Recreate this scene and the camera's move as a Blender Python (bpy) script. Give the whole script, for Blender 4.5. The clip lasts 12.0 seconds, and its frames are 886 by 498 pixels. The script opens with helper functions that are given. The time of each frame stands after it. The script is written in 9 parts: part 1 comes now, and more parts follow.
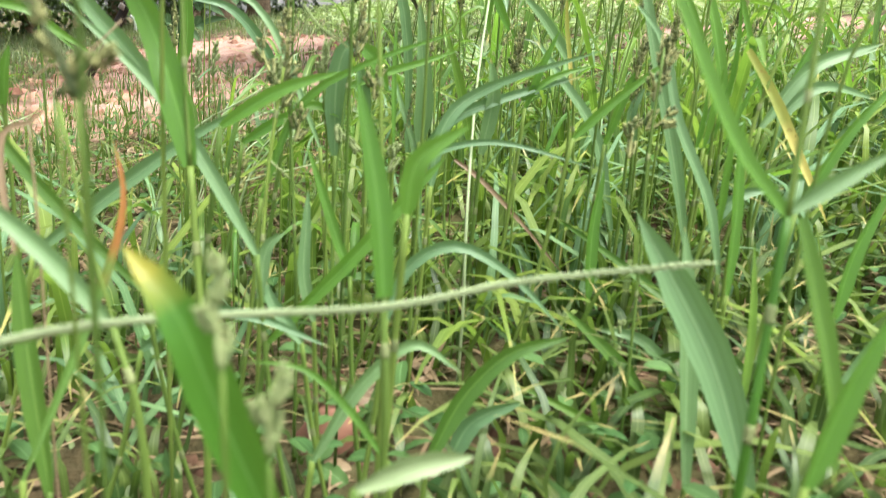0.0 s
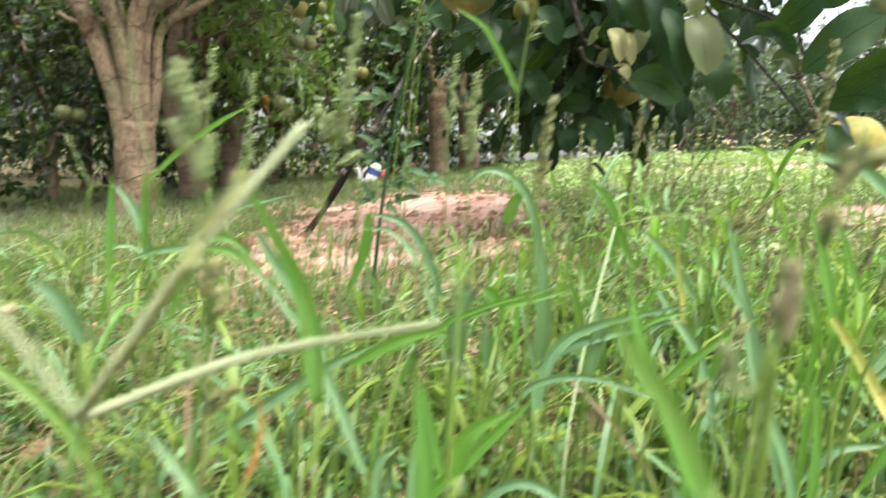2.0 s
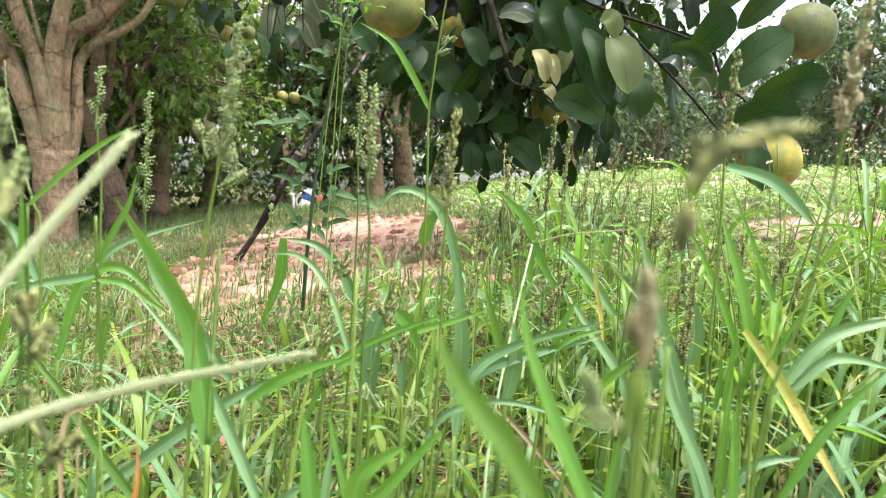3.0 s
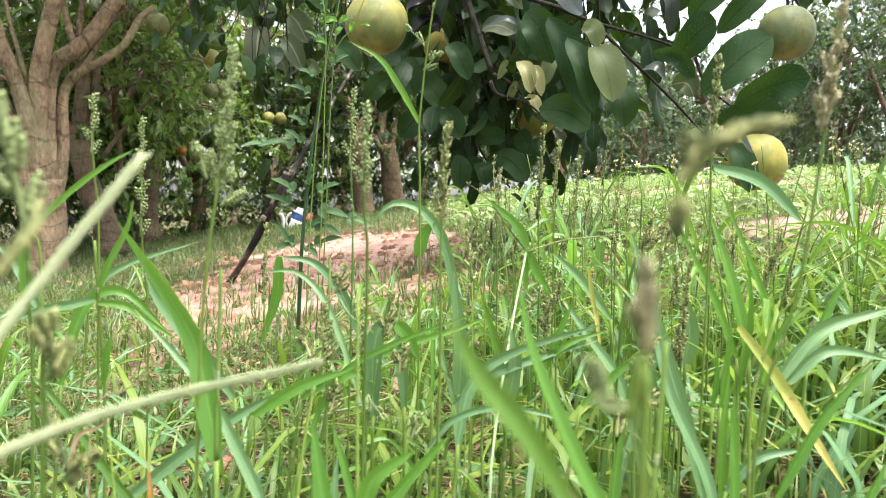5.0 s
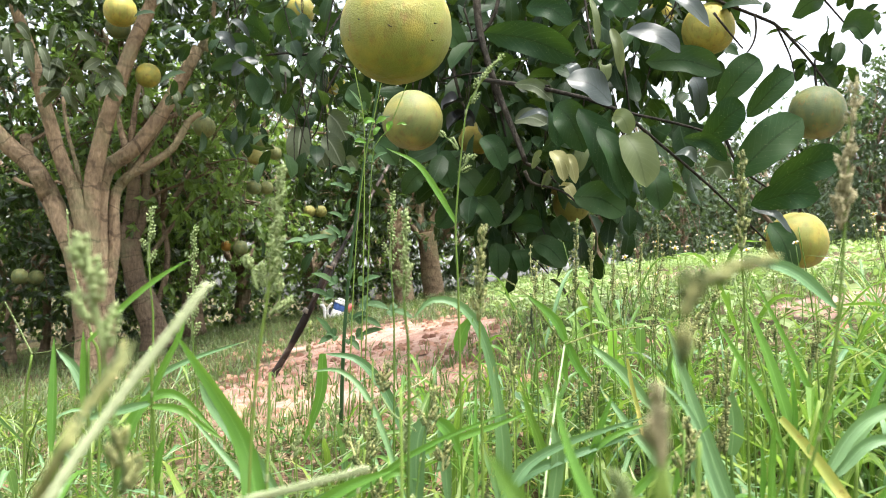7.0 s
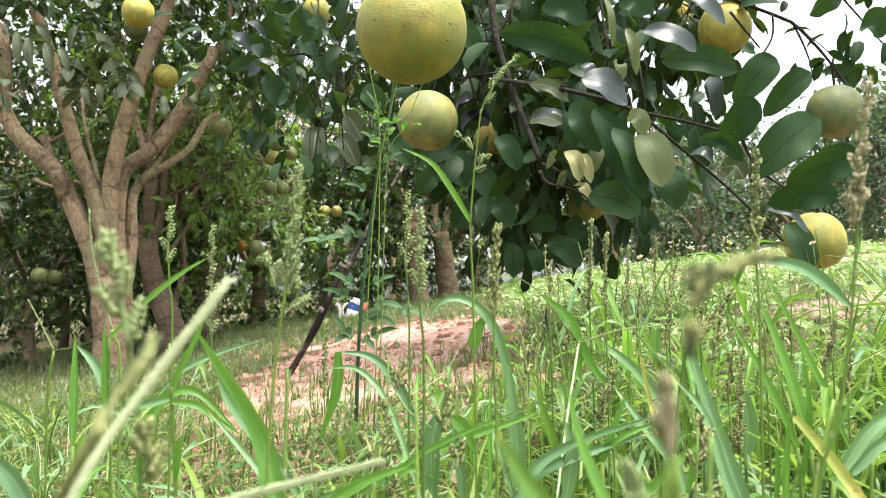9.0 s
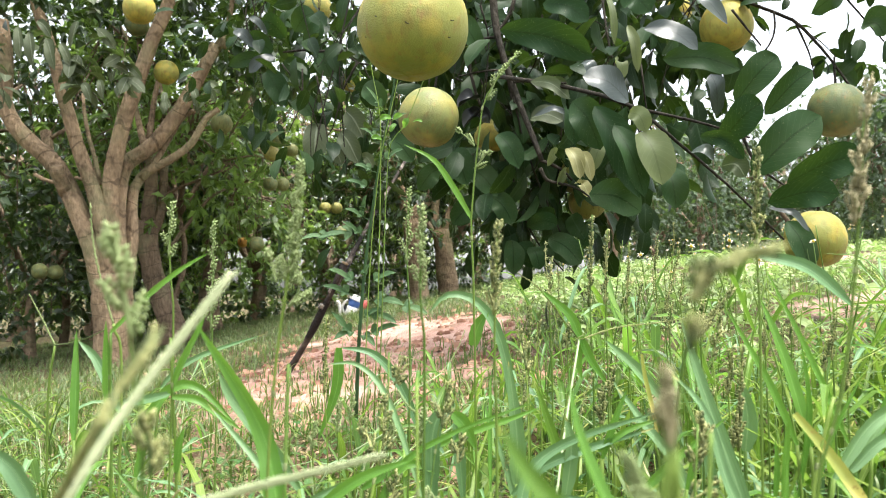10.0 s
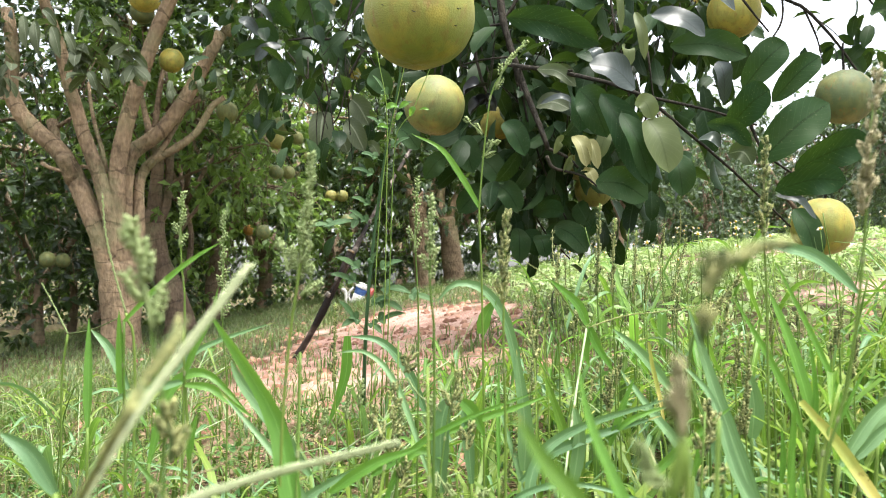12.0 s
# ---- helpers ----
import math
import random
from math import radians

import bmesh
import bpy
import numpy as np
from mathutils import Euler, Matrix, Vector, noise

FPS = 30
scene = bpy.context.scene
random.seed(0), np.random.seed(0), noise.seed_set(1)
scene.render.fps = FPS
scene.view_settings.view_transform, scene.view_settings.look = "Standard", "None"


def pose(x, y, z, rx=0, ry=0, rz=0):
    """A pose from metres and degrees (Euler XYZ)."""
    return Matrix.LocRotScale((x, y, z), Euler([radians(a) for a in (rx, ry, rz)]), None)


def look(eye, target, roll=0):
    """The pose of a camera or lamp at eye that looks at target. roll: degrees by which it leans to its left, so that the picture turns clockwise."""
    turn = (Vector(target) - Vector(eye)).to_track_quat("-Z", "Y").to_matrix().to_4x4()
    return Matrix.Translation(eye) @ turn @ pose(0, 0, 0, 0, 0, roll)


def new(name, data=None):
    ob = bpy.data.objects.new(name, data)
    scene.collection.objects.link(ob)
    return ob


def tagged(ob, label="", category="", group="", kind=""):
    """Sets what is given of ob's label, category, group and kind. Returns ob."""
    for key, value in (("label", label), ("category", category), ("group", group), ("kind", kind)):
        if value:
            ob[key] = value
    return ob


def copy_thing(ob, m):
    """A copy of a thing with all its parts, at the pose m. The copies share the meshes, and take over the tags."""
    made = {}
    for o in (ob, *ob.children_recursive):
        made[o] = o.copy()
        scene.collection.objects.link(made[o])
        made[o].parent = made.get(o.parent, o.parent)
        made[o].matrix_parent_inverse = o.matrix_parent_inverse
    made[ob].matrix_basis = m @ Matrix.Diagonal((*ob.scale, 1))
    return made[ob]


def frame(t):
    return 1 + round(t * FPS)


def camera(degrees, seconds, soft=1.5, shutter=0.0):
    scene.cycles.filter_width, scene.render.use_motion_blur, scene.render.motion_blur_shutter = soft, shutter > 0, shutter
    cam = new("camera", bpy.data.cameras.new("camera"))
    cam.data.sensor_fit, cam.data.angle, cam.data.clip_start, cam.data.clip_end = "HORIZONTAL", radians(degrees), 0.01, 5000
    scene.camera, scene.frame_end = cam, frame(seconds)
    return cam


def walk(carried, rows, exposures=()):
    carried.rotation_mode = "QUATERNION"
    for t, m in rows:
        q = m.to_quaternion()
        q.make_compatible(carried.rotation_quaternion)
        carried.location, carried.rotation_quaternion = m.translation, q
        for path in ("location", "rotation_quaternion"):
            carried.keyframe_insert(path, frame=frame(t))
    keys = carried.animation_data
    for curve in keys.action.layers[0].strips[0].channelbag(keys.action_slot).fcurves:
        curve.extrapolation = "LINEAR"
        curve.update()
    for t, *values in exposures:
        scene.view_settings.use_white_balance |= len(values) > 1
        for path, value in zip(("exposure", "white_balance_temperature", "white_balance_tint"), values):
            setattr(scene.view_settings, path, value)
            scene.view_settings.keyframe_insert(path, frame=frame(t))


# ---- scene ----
cam = camera(60.9, 12.0, 0.9, 0.6)
cam.data.dof.use_dof, cam.data.dof.focus_distance, cam.data.dof.aperture_fstop = True, 1.05, 15.0
EXPOSURE, SKY, SUN = 2.18, 0.12, 2.0
walk(cam, [
    (0, pose(-0.0419, 0.0775, 0.2415, 74.42, -4.12, -13.98)),
    (0.5, pose(-0.0430, 0.0808, 0.2425, 77.14, -4.45, -13.76)),
    (1, pose(-0.0615, 0.0210, 0.2566, 78.77, -4.26, -4.77)),
    (1.5, pose(-0.0665, -0.0069, 0.2520, 80.48, -5.62, 3.12)),
    (1.8, pose(-0.0299, -0.0075, 0.2897, 82.57, -5.57, 2.72)),
    (2.1, pose(0.0047, 0.0189, 0.3123, 84.55, -5.38, 0.53)),
    (2.5, pose(0.0123, 0.0193, 0.3021, 85.85, -4.75, -1.66)),
    (3, pose(0.0163, 0.0323, 0.3085, 86.11, -4.16, -3.38)),
    (5, pose(0.0129, 0.0251, 0.3065, 87.23, -1.89, -4.18)),
    (5.5, pose(0.0090, 0.0165, 0.3008, 90.18, -2.15, -2.79)),
    (6, pose(0.0112, 0.0130, 0.3104, 92.44, -1.13, -1.80)),
    (6.5, pose(0.0121, 0.0104, 0.3119, 93.46, -0.45, -1.40)),
    (7, pose(0.0131, 0.0085, 0.3145, 93.70, -0.23, -1.15)),
    (9, pose(0.0129, 0.0040, 0.3133, 93.70, -0.39, -0.04)),
    (9.5, pose(0.0123, 0.0038, 0.3121, 93.62, -0.57, -0.06)),
    (10, pose(0.0125, 0.0035, 0.3125, 93.49, -0.61, -0.03)),
    (10.5, pose(0.0112, 0.0033, 0.3116, 93.28, -0.76, 0.04)),
    (11, pose(0.0118, 0.0018, 0.3127, 93.02, -0.74, 0.21)),
    (11.5, pose(0.0115, 0.0012, 0.3117, 92.83, -0.80, 0.33)),
    (12, pose(0.0103, -0.0003, 0.3134, 92.55, -0.54, 0.39)),
], [(0, EXPOSURE - 0.08), (1, EXPOSURE - 0.10), (2.2, EXPOSURE + 0.06), (6, EXPOSURE + 0.11), (12, EXPOSURE + 0.11)])

# ---------------------------------------------------------------- world and light
world = bpy.data.worlds.new("world")
scene.world = world
world.use_nodes = True
wn, wl = world.node_tree.nodes, world.node_tree.links
sky = wn.new("ShaderNodeTexSky")
sky.sky_type, sky.sun_disc = "NISHITA", False
sky.sun_elevation, sky.sun_rotation = radians(74), radians(137)
sky.air_density, sky.dust_density = 1.0, 4.0
soft_sky = wn.new("ShaderNodeHueSaturation")
soft_sky.inputs["Saturation"].default_value = 0.3
wl.new(sky.outputs[0], soft_sky.inputs["Color"])
wl.new(soft_sky.outputs[0], wn["Background"].inputs[0])
wn["Background"].inputs[1].default_value = SKY

sun = new("sun", bpy.data.lights.new("sun", "SUN"))
sun.data.energy, sun.data.angle, sun.data.color = SUN, radians(32), (1.0, 0.965, 0.905)
sun.matrix_world = look((1.6, -1.7, 8.5), (0, 0, 0))


# ---------------------------------------------------------------- materials
def material(name, rough=0.6, spec=0.4):
    m = bpy.data.materials.new(name)
    m.use_nodes = True
    n, l = m.node_tree.nodes, m.node_tree.links
    b = n["Principled BSDF"]
    b.inputs["Roughness"].default_value = rough
    b.inputs["Specular IOR Level"].default_value = spec
    return m, n, l, b


def noise_node(n, l, scale, detail=4.0, coord="Object", stretch=None):
    tc = n.new("ShaderNodeTexCoord")
    t = n.new("ShaderNodeTexNoise")
    t.inputs["Scale"].default_value, t.inputs["Detail"].default_value = scale, detail
    if stretch:
        mp = n.new("ShaderNodeMapping")
        mp.inputs["Scale"].default_value = stretch
        l.new(tc.outputs[coord], mp.inputs[0])
        l.new(mp.outputs[0], t.inputs["Vector"])
    else:
        l.new(tc.outputs[coord], t.inputs["Vector"])
    return t.outputs["Fac"]


def ramp(n, l, fac, stops):
    r = n.new("ShaderNodeValToRGB")
    while len(r.color_ramp.elements) < len(stops):
        r.color_ramp.elements.new(0.5)
    for e, (p, c) in zip(r.color_ramp.elements, stops):
        e.position, e.color = p, (*c, 1) if len(c) == 3 else c
    l.new(fac, r.inputs[0])
    return r.outputs[0]


def grey(v):
    return (v, v, v)


def mix(n, l, fac, a, b, mode="MIX"):
    m = n.new("ShaderNodeMix")
    m.data_type, m.blend_type = "RGBA", mode
    for s, v in (("Factor_Float", fac), ("A_Color", a), ("B_Color", b)):
        k = next(i for i in m.inputs if i.identifier == s)
        if hasattr(v, "is_output"):
            l.new(v, k)
        else:
            k.default_value = (*v, 1) if isinstance(v, tuple) else v
    return next(o for o in m.outputs if o.identifier == "Result_Color")


def maths(n, l, op, a, b=0.0):
    m = n.new("ShaderNodeMath")
    m.operation = op
    for i, v in enumerate((a, b)):
        if hasattr(v, "is_output"):
            l.new(v, m.inputs[i])
        else:
            m.inputs[i].default_value = v
    return m.outputs[0]


def bump(n, l, b, height, strength=0.3, dist=0.002):
    k = n.new("ShaderNodeBump")
    k.inputs["Strength"].default_value, k.inputs["Distance"].default_value = strength, dist
    l.new(height, k.inputs["Height"])
    l.new(k.outputs[0], b.inputs["Normal"])
    return k.outputs[0]


def leafy(name, cool, warm, rough=0.40, spec=0.36, through_light=0.36, glow=(0.25, 0.45, 0.05), tip=None, tip_from=0.6, rib=0.28, veins=40.0, spots=None, stripes=0.22, dark_rib=False):
    """Leaf tissue: a cool and a warm green mixed per leaf, streaks along it, a pale midrib, a dry tip, light passing through."""
    m, n, l, b = material(name, rough, spec)
    uv = n.new("ShaderNodeUVMap")
    sep = n.new("ShaderNodeSeparateXYZ")
    l.new(uv.outputs[0], sep.inputs[0])
    u, v = sep.outputs[0], sep.outputs[1]
    info, geo = n.new("ShaderNodeObjectInfo"), n.new("ShaderNodeNewGeometry")
    pick = maths(n, l, "FRACT", maths(n, l, "ADD", info.outputs["Random"], geo.outputs["Random Per Island"]))
    blot = noise_node(n, l, 35.0)
    col = mix(n, l, pick, cool, warm)
    col = mix(n, l, maths(n, l, "MULTIPLY", blot, 0.5), col, tuple(0.55 * c for c in cool))
    # midrib
    off = maths(n, l, "ABSOLUTE", maths(n, l, "SUBTRACT", u, 0.5))
    ribm = maths(n, l, "MULTIPLY", maths(n, l, "LESS_THAN", off, 0.035), rib)
    if dark_rib:
        ribm = maths(n, l, "MULTIPLY", maths(n, l, "LESS_THAN", off, 0.026), rib)
    col = mix(n, l, ribm, col, tuple(0.4 * c for c in cool) if dark_rib else tuple(min(1.0, 1.9 * c + 0.08) for c in warm))
    # side veins and dust on broad leaves
    if veins == 14.0:
        run = maths(n, l, "SUBTRACT", maths(n, l, "MULTIPLY", v, 62.0), maths(n, l, "MULTIPLY", off, 34.0))
        side = ramp(n, l, maths(n, l, "SINE", run), [(0.86, grey(0)), (0.99, grey(0.12))])
        col = mix(n, l, side, col, tuple(min(1.0, 1.6 * c + 0.03) for c in warm))
        dust = ramp(n, l, noise_node(n, l, 14.0, 6.0), [(0.44, grey(0)), (0.70, grey(0.40))])
        col = mix(n, l, maths(n, l, "MULTIPLY", dust, pick), col, (0.060, 0.082, 0.042))
    # fine parallel veins along grass blades
    if stripes and veins > 30:
        line = maths(n, l, "ADD", maths(n, l, "MULTIPLY", maths(n, l, "SINE", maths(n, l, "MULTIPLY", u, 82.0)), 0.5), 0.5)
        patchy = maths(n, l, "MULTIPLY", maths(n, l, "MULTIPLY", line, stripes * 2.0), noise_node(n, l, 22.0, 3.0))
        col = mix(n, l, patchy, col, tuple(0.42 * c for c in cool))
    if tip:
        fine = noise_node(n, l, 60.0)
        edge = maths(n, l, "ADD", v, maths(n, l, "MULTIPLY", maths(n, l, "SUBTRACT", fine, 0.5), 0.35))
        col = mix(n, l, ramp(n, l, edge, [(tip_from, grey(0)), (min(0.99, tip_from + 0.15), grey(1))]), col, tip)
    if spots:
        sp = ramp(n, l, noise_node(n, l, 260.0, 2.0), [(0.66, grey(0)), (0.72, grey(1))])
        col = mix(n, l, sp, col, spots)
    l.new(col, b.inputs["Base Color"])
    wave = maths(n, l, "SINE", maths(n, l, "MULTIPLY", u, veins))
    bump(n, l, b, maths(n, l, "ADD", wave, maths(n, l, "MULTIPLY", blot, 2.0)), 0.12, 0.0006)
    tr = n.new("ShaderNodeBsdfTranslucent")
    l.new(mix(n, l, 0.55, col, glow), tr.inputs[0])
    ms = n.new("ShaderNodeMixShader")
    ms.inputs[0].default_value = through_light
    l.new(b.outputs[0], ms.inputs[1])
    l.new(tr.outputs[0], ms.inputs[2])
    l.new(ms.outputs[0], n["Material Output"].inputs[0])
    return m


M_BLADE = leafy("grass_blade", (0.064, 0.154, 0.026), (0.155, 0.275, 0.034), tip=(0.30, 0.30, 0.08), tip_from=0.93)
M_BLUE = leafy("grass_blade_bluish", (0.092, 0.190, 0.086), (0.165, 0.285, 0.112), rough=0.48, through_light=0.25, tip=(0.3, 0.3, 0.1), tip_from=0.96)
M_LIME = leafy("grass_blade_lime", (0.080, 0.215, 0.030), (0.130, 0.290, 0.042), through_light=0.5)
M_YTIP = leafy("grass_blade_yellow_tip", (0.055, 0.175, 0.020), (0.075, 0.205, 0.024), tip=(0.32, 0.30, 0.045), tip_from=0.72)
M_DRYTIP = leafy("grass_blade_dry_tip", (0.13, 0.27, 0.06), (0.16, 0.30, 0.07), tip=(0.36, 0.14, 0.045), tip_from=0.42)
M_YELLOW = leafy("grass_blade_yellow", (0.24, 0.32, 0.07), (0.36, 0.40, 0.10), glow=(0.7, 0.55, 0.1), through_light=0.4, rib=0.15, tip=(0.56, 0.50, 0.16), tip_from=0.50, spots=(0.25, 0.2, 0.06))
M_DRY = leafy("grass_blade_dry", (0.15, 0.10, 0.055), (0.40, 0.30, 0.18), glow=(0.5, 0.35, 0.15), through_light=0.2, rib=0.1)
M_STEM = leafy("grass_stem", (0.085, 0.155, 0.030), (0.200, 0.285, 0.058), rough=0.5, spec=0.2, through_light=0.2, rib=0.0, veins=25.0)
M_NODE = leafy("grass_node", (0.16, 0.20, 0.08), (0.26, 0.30, 0.13), rough=0.5, spec=0.2, through_light=0.1, rib=0.0)
M_PALE = leafy("grass_stem_pale", (0.33, 0.42, 0.22), (0.40, 0.48, 0.26), through_light=0.2, rib=0.0, veins=25.0)
M_SEED = leafy("grass_seed", (0.030, 0.055, 0.010), (0.50, 0.50, 0.20), rough=0.6, through_light=0.2, rib=0.0)
M_SEEDP = leafy("grass_seed_pale", (0.22, 0.29, 0.11), (0.33, 0.39, 0.17), rough=0.6, through_light=0.25, rib=0.0)
M_SPIKE = leafy("grass_spike", (0.44, 0.50, 0.28), (0.58, 0.63, 0.38), rough=0.6, through_light=0.35, rib=0.0)
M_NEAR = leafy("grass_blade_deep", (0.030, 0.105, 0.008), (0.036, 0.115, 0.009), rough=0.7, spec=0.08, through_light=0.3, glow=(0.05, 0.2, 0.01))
M_CREAM = leafy("grass_sheath_dry", (0.22, 0.30, 0.14), (0.32, 0.40, 0.21), through_light=0.25, rib=0.1)
M_SEEDB = leafy("grass_seed_brown", (0.19, 0.175, 0.085), (0.52, 0.46, 0.27), rough=0.7, through_light=0.2, rib=0.0)
M_FIELD = leafy("field_grass", (0.060, 0.132, 0.024), (0.250, 0.335, 0.052), tip=(0.44, 0.38, 0.12), tip_from=0.88, through_light=0.42)
M_SHORT = leafy("short_grass", (0.085, 0.135, 0.060), (0.20, 0.24, 0.11), tip=(0.42, 0.34, 0.16), tip_from=0.8)
# pale greens carry the open field's sunlight in the colour
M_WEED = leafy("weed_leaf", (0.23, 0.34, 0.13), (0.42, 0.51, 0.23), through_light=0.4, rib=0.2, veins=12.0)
# crown shade is put into this near-black leaf green
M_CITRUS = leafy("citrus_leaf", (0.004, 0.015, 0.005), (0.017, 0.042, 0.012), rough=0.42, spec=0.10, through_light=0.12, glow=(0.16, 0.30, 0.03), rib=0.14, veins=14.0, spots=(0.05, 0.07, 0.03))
# far crowns: under-canopy shade put into the dark greens
M_CITRUS_FAR = leafy("citrus_leaf_far_shaded", (0.003, 0.011, 0.004), (0.050, 0.092, 0.028), rough=0.28, spec=0.5, through_light=0.22, glow=(0.18, 0.34, 0.03), rib=0.2, veins=14.0)
# the same leaf with light from behind put into its colour
M_CITRUS_BACKLIT = leafy("citrus_leaf_backlit", (0.014, 0.042, 0.012), (0.240, 0.380, 0.090), rough=0.30, spec=0.5, through_light=0.45, glow=(0.32, 0.50, 0.07), rib=0.2, veins=14.0)
M_TANGLE = leafy("tangled_grass", (0.022, 0.062, 0.013), (0.165, 0.228, 0.054), tip=(0.38, 0.30, 0.12), tip_from=0.84, through_light=0.25)
M_LOWWEED = leafy("low_weed_leaf", (0.035, 0.095, 0.028), (0.090, 0.175, 0.050), rough=0.6, spec=0.15, through_light=0.2, rib=0.25, veins=12.0)
M_ROT = leafy("citrus_leaf_withered", (0.008, 0.009, 0.012), (0.022, 0.022, 0.026), rough=0.45, spec=0.4, through_light=0.0, rib=0.1, veins=14.0)
M_HERB = leafy("herb_leaf", (0.040, 0.085, 0.036), (0.066, 0.120, 0.050), rough=0.6, spec=0.15, through_light=0.2, rib=0.25, veins=12.0)
M_CITRUS_PALE = leafy("citrus_leaf_dusty", (0.060, 0.075, 0.042), (0.12, 0.14, 0.085), rough=0.55, spec=0.15, through_light=0.12, rib=0.4, veins=14.0)
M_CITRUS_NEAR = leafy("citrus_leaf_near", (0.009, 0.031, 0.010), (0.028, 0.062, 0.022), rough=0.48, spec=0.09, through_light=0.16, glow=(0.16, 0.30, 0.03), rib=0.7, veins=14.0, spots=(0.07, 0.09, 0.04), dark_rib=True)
# the same leaf greyed: distant haze and open light put into the colour
M_CITRUS_HAZE = leafy("citrus_leaf_hazy", (0.036, 0.060, 0.042), (0.115, 0.150, 0.098), rough=0.5, spec=0.25, through_light=0.25, rib=0.2, veins=14.0)
# glossy leaf whose grey base also holds a painted sheen of sky
M_CITRUS_SHINE = leafy("citrus_leaf_sky_sheen", (0.026, 0.036, 0.034), (0.060, 0.074, 0.070), rough=0.30, spec=0.26, through_light=0.04, rib=0.6, veins=14.0, dark_rib=True)
M_CITRUS_UNDER = leafy("citrus_leaf_underside", (0.085, 0.115, 0.045), (0.125, 0.155, 0.065), rough=0.55, spec=0.25, through_light=0.4, glow=(0.3, 0.36, 0.1), rib=0.5, veins=14.0, spots=(0.10, 0.13, 0.05), dark_rib=True)
M_CITRUS_YELLOW = leafy("citrus_leaf_yellowed", (0.26, 0.26, 0.11), (0.40, 0.38, 0.19), rough=0.5, through_light=0.3, glow=(0.55, 0.52, 0.2), rib=0.2, veins=14.0)
M_PETAL = leafy("white_petal", (0.72, 0.72, 0.66), (0.80, 0.80, 0.74), through_light=0.3, glow=(0.8, 0.8, 0.7), rib=0.0)


def bark_material(name, dark, light, moss=0.0):
    m, n, l, b = material(name, 0.85, 0.2)
    big, fine = noise_node(n, l, 5.0, 7.0), noise_node(n, l, 55.0, 7.0, stretch=(1, 1, 0.45))
    rings = noise_node(n, l, 7.0, 3.0, stretch=(0.4, 0.4, 1.6))
    col = ramp(n, l, maths(n, l, "ADD", maths(n, l, "MULTIPLY", big, 0.55), maths(n, l, "MULTIPLY", fine, 0.45)), [(0.32, dark), (0.66, light)])
    col = mix(n, l, ramp(n, l, rings, [(0.62, grey(0)), (0.80, grey(0.25))]), col, tuple(0.45 * c for c in dark))
    wv = n.new("ShaderNodeTexWave")
    wv.bands_direction = "Z"
    for k, q in (("Scale", 1.7), ("Distortion", 9.0), ("Detail", 3.0), ("Detail Scale", 1.6)):
        wv.inputs[k].default_value = q
    l.new(n.new("ShaderNodeTexCoord").outputs["Object"], wv.inputs["Vector"])
    scars = ramp(n, l, wv.outputs["Fac"], [(0.93, grey(0)), (0.99, grey(0.3))])
    col = mix(n, l, scars, col, tuple(0.4 * c for c in dark))
    # thin growth rings across the limbs
    sep = n.new("ShaderNodeSeparateXYZ")
    l.new(n.new("ShaderNodeUVMap").outputs[0], sep.inputs[0])
    turn = maths(n, l, "FRACT", maths(n, l, "ADD", maths(n, l, "MULTIPLY", sep.outputs[1], 8.0), maths(n, l, "MULTIPLY", noise_node(n, l, 2.5, 3.0), 2.0)))
    ring = maths(n, l, "MULTIPLY", maths(n, l, "LESS_THAN", turn, 0.05), 0.55)
    col = mix(n, l, ring, col, tuple(0.5 * c for c in dark))
    if moss:
        col = mix(n, l, ramp(n, l, noise_node(n, l, 4.5, 8.0), [(0.50, grey(0)), (0.66, grey(moss))]), col, (0.17, 0.19, 0.095))
    l.new(col, b.inputs["Base Color"])
    bump(n, l, b, maths(n, l, "ADD", fine, maths(n, l, "MULTIPLY", rings, 0.5)), 0.9, 0.02)
    return m


M_BARK = bark_material("citrus_bark", (0.085, 0.060, 0.037), (0.36, 0.260, 0.165), 0.40)
# the same bark with shade put into darker tones
M_BARK_SHADED = bark_material("citrus_bark_shaded", (0.075, 0.053, 0.036), (0.23, 0.165, 0.11), 0.35)
M_TWIG = bark_material("citrus_twig", (0.010, 0.009, 0.007), (0.034, 0.028, 0.019))
M_STICK, _n, _l, _b = material("charred_stick", 0.85, 0.2)
_c = ramp(_n, _l, noise_node(_n, _l, 9.0, 6.0), [(0.42, (0.016, 0.013, 0.011)), (0.54, (0.060, 0.045, 0.036)), (0.66, (0.22, 0.19, 0.16))])
_l.new(_c, _b.inputs["Base Color"])
bump(_n, _l, _b, noise_node(_n, _l, 60.0, 6.0), 0.8, 0.01)


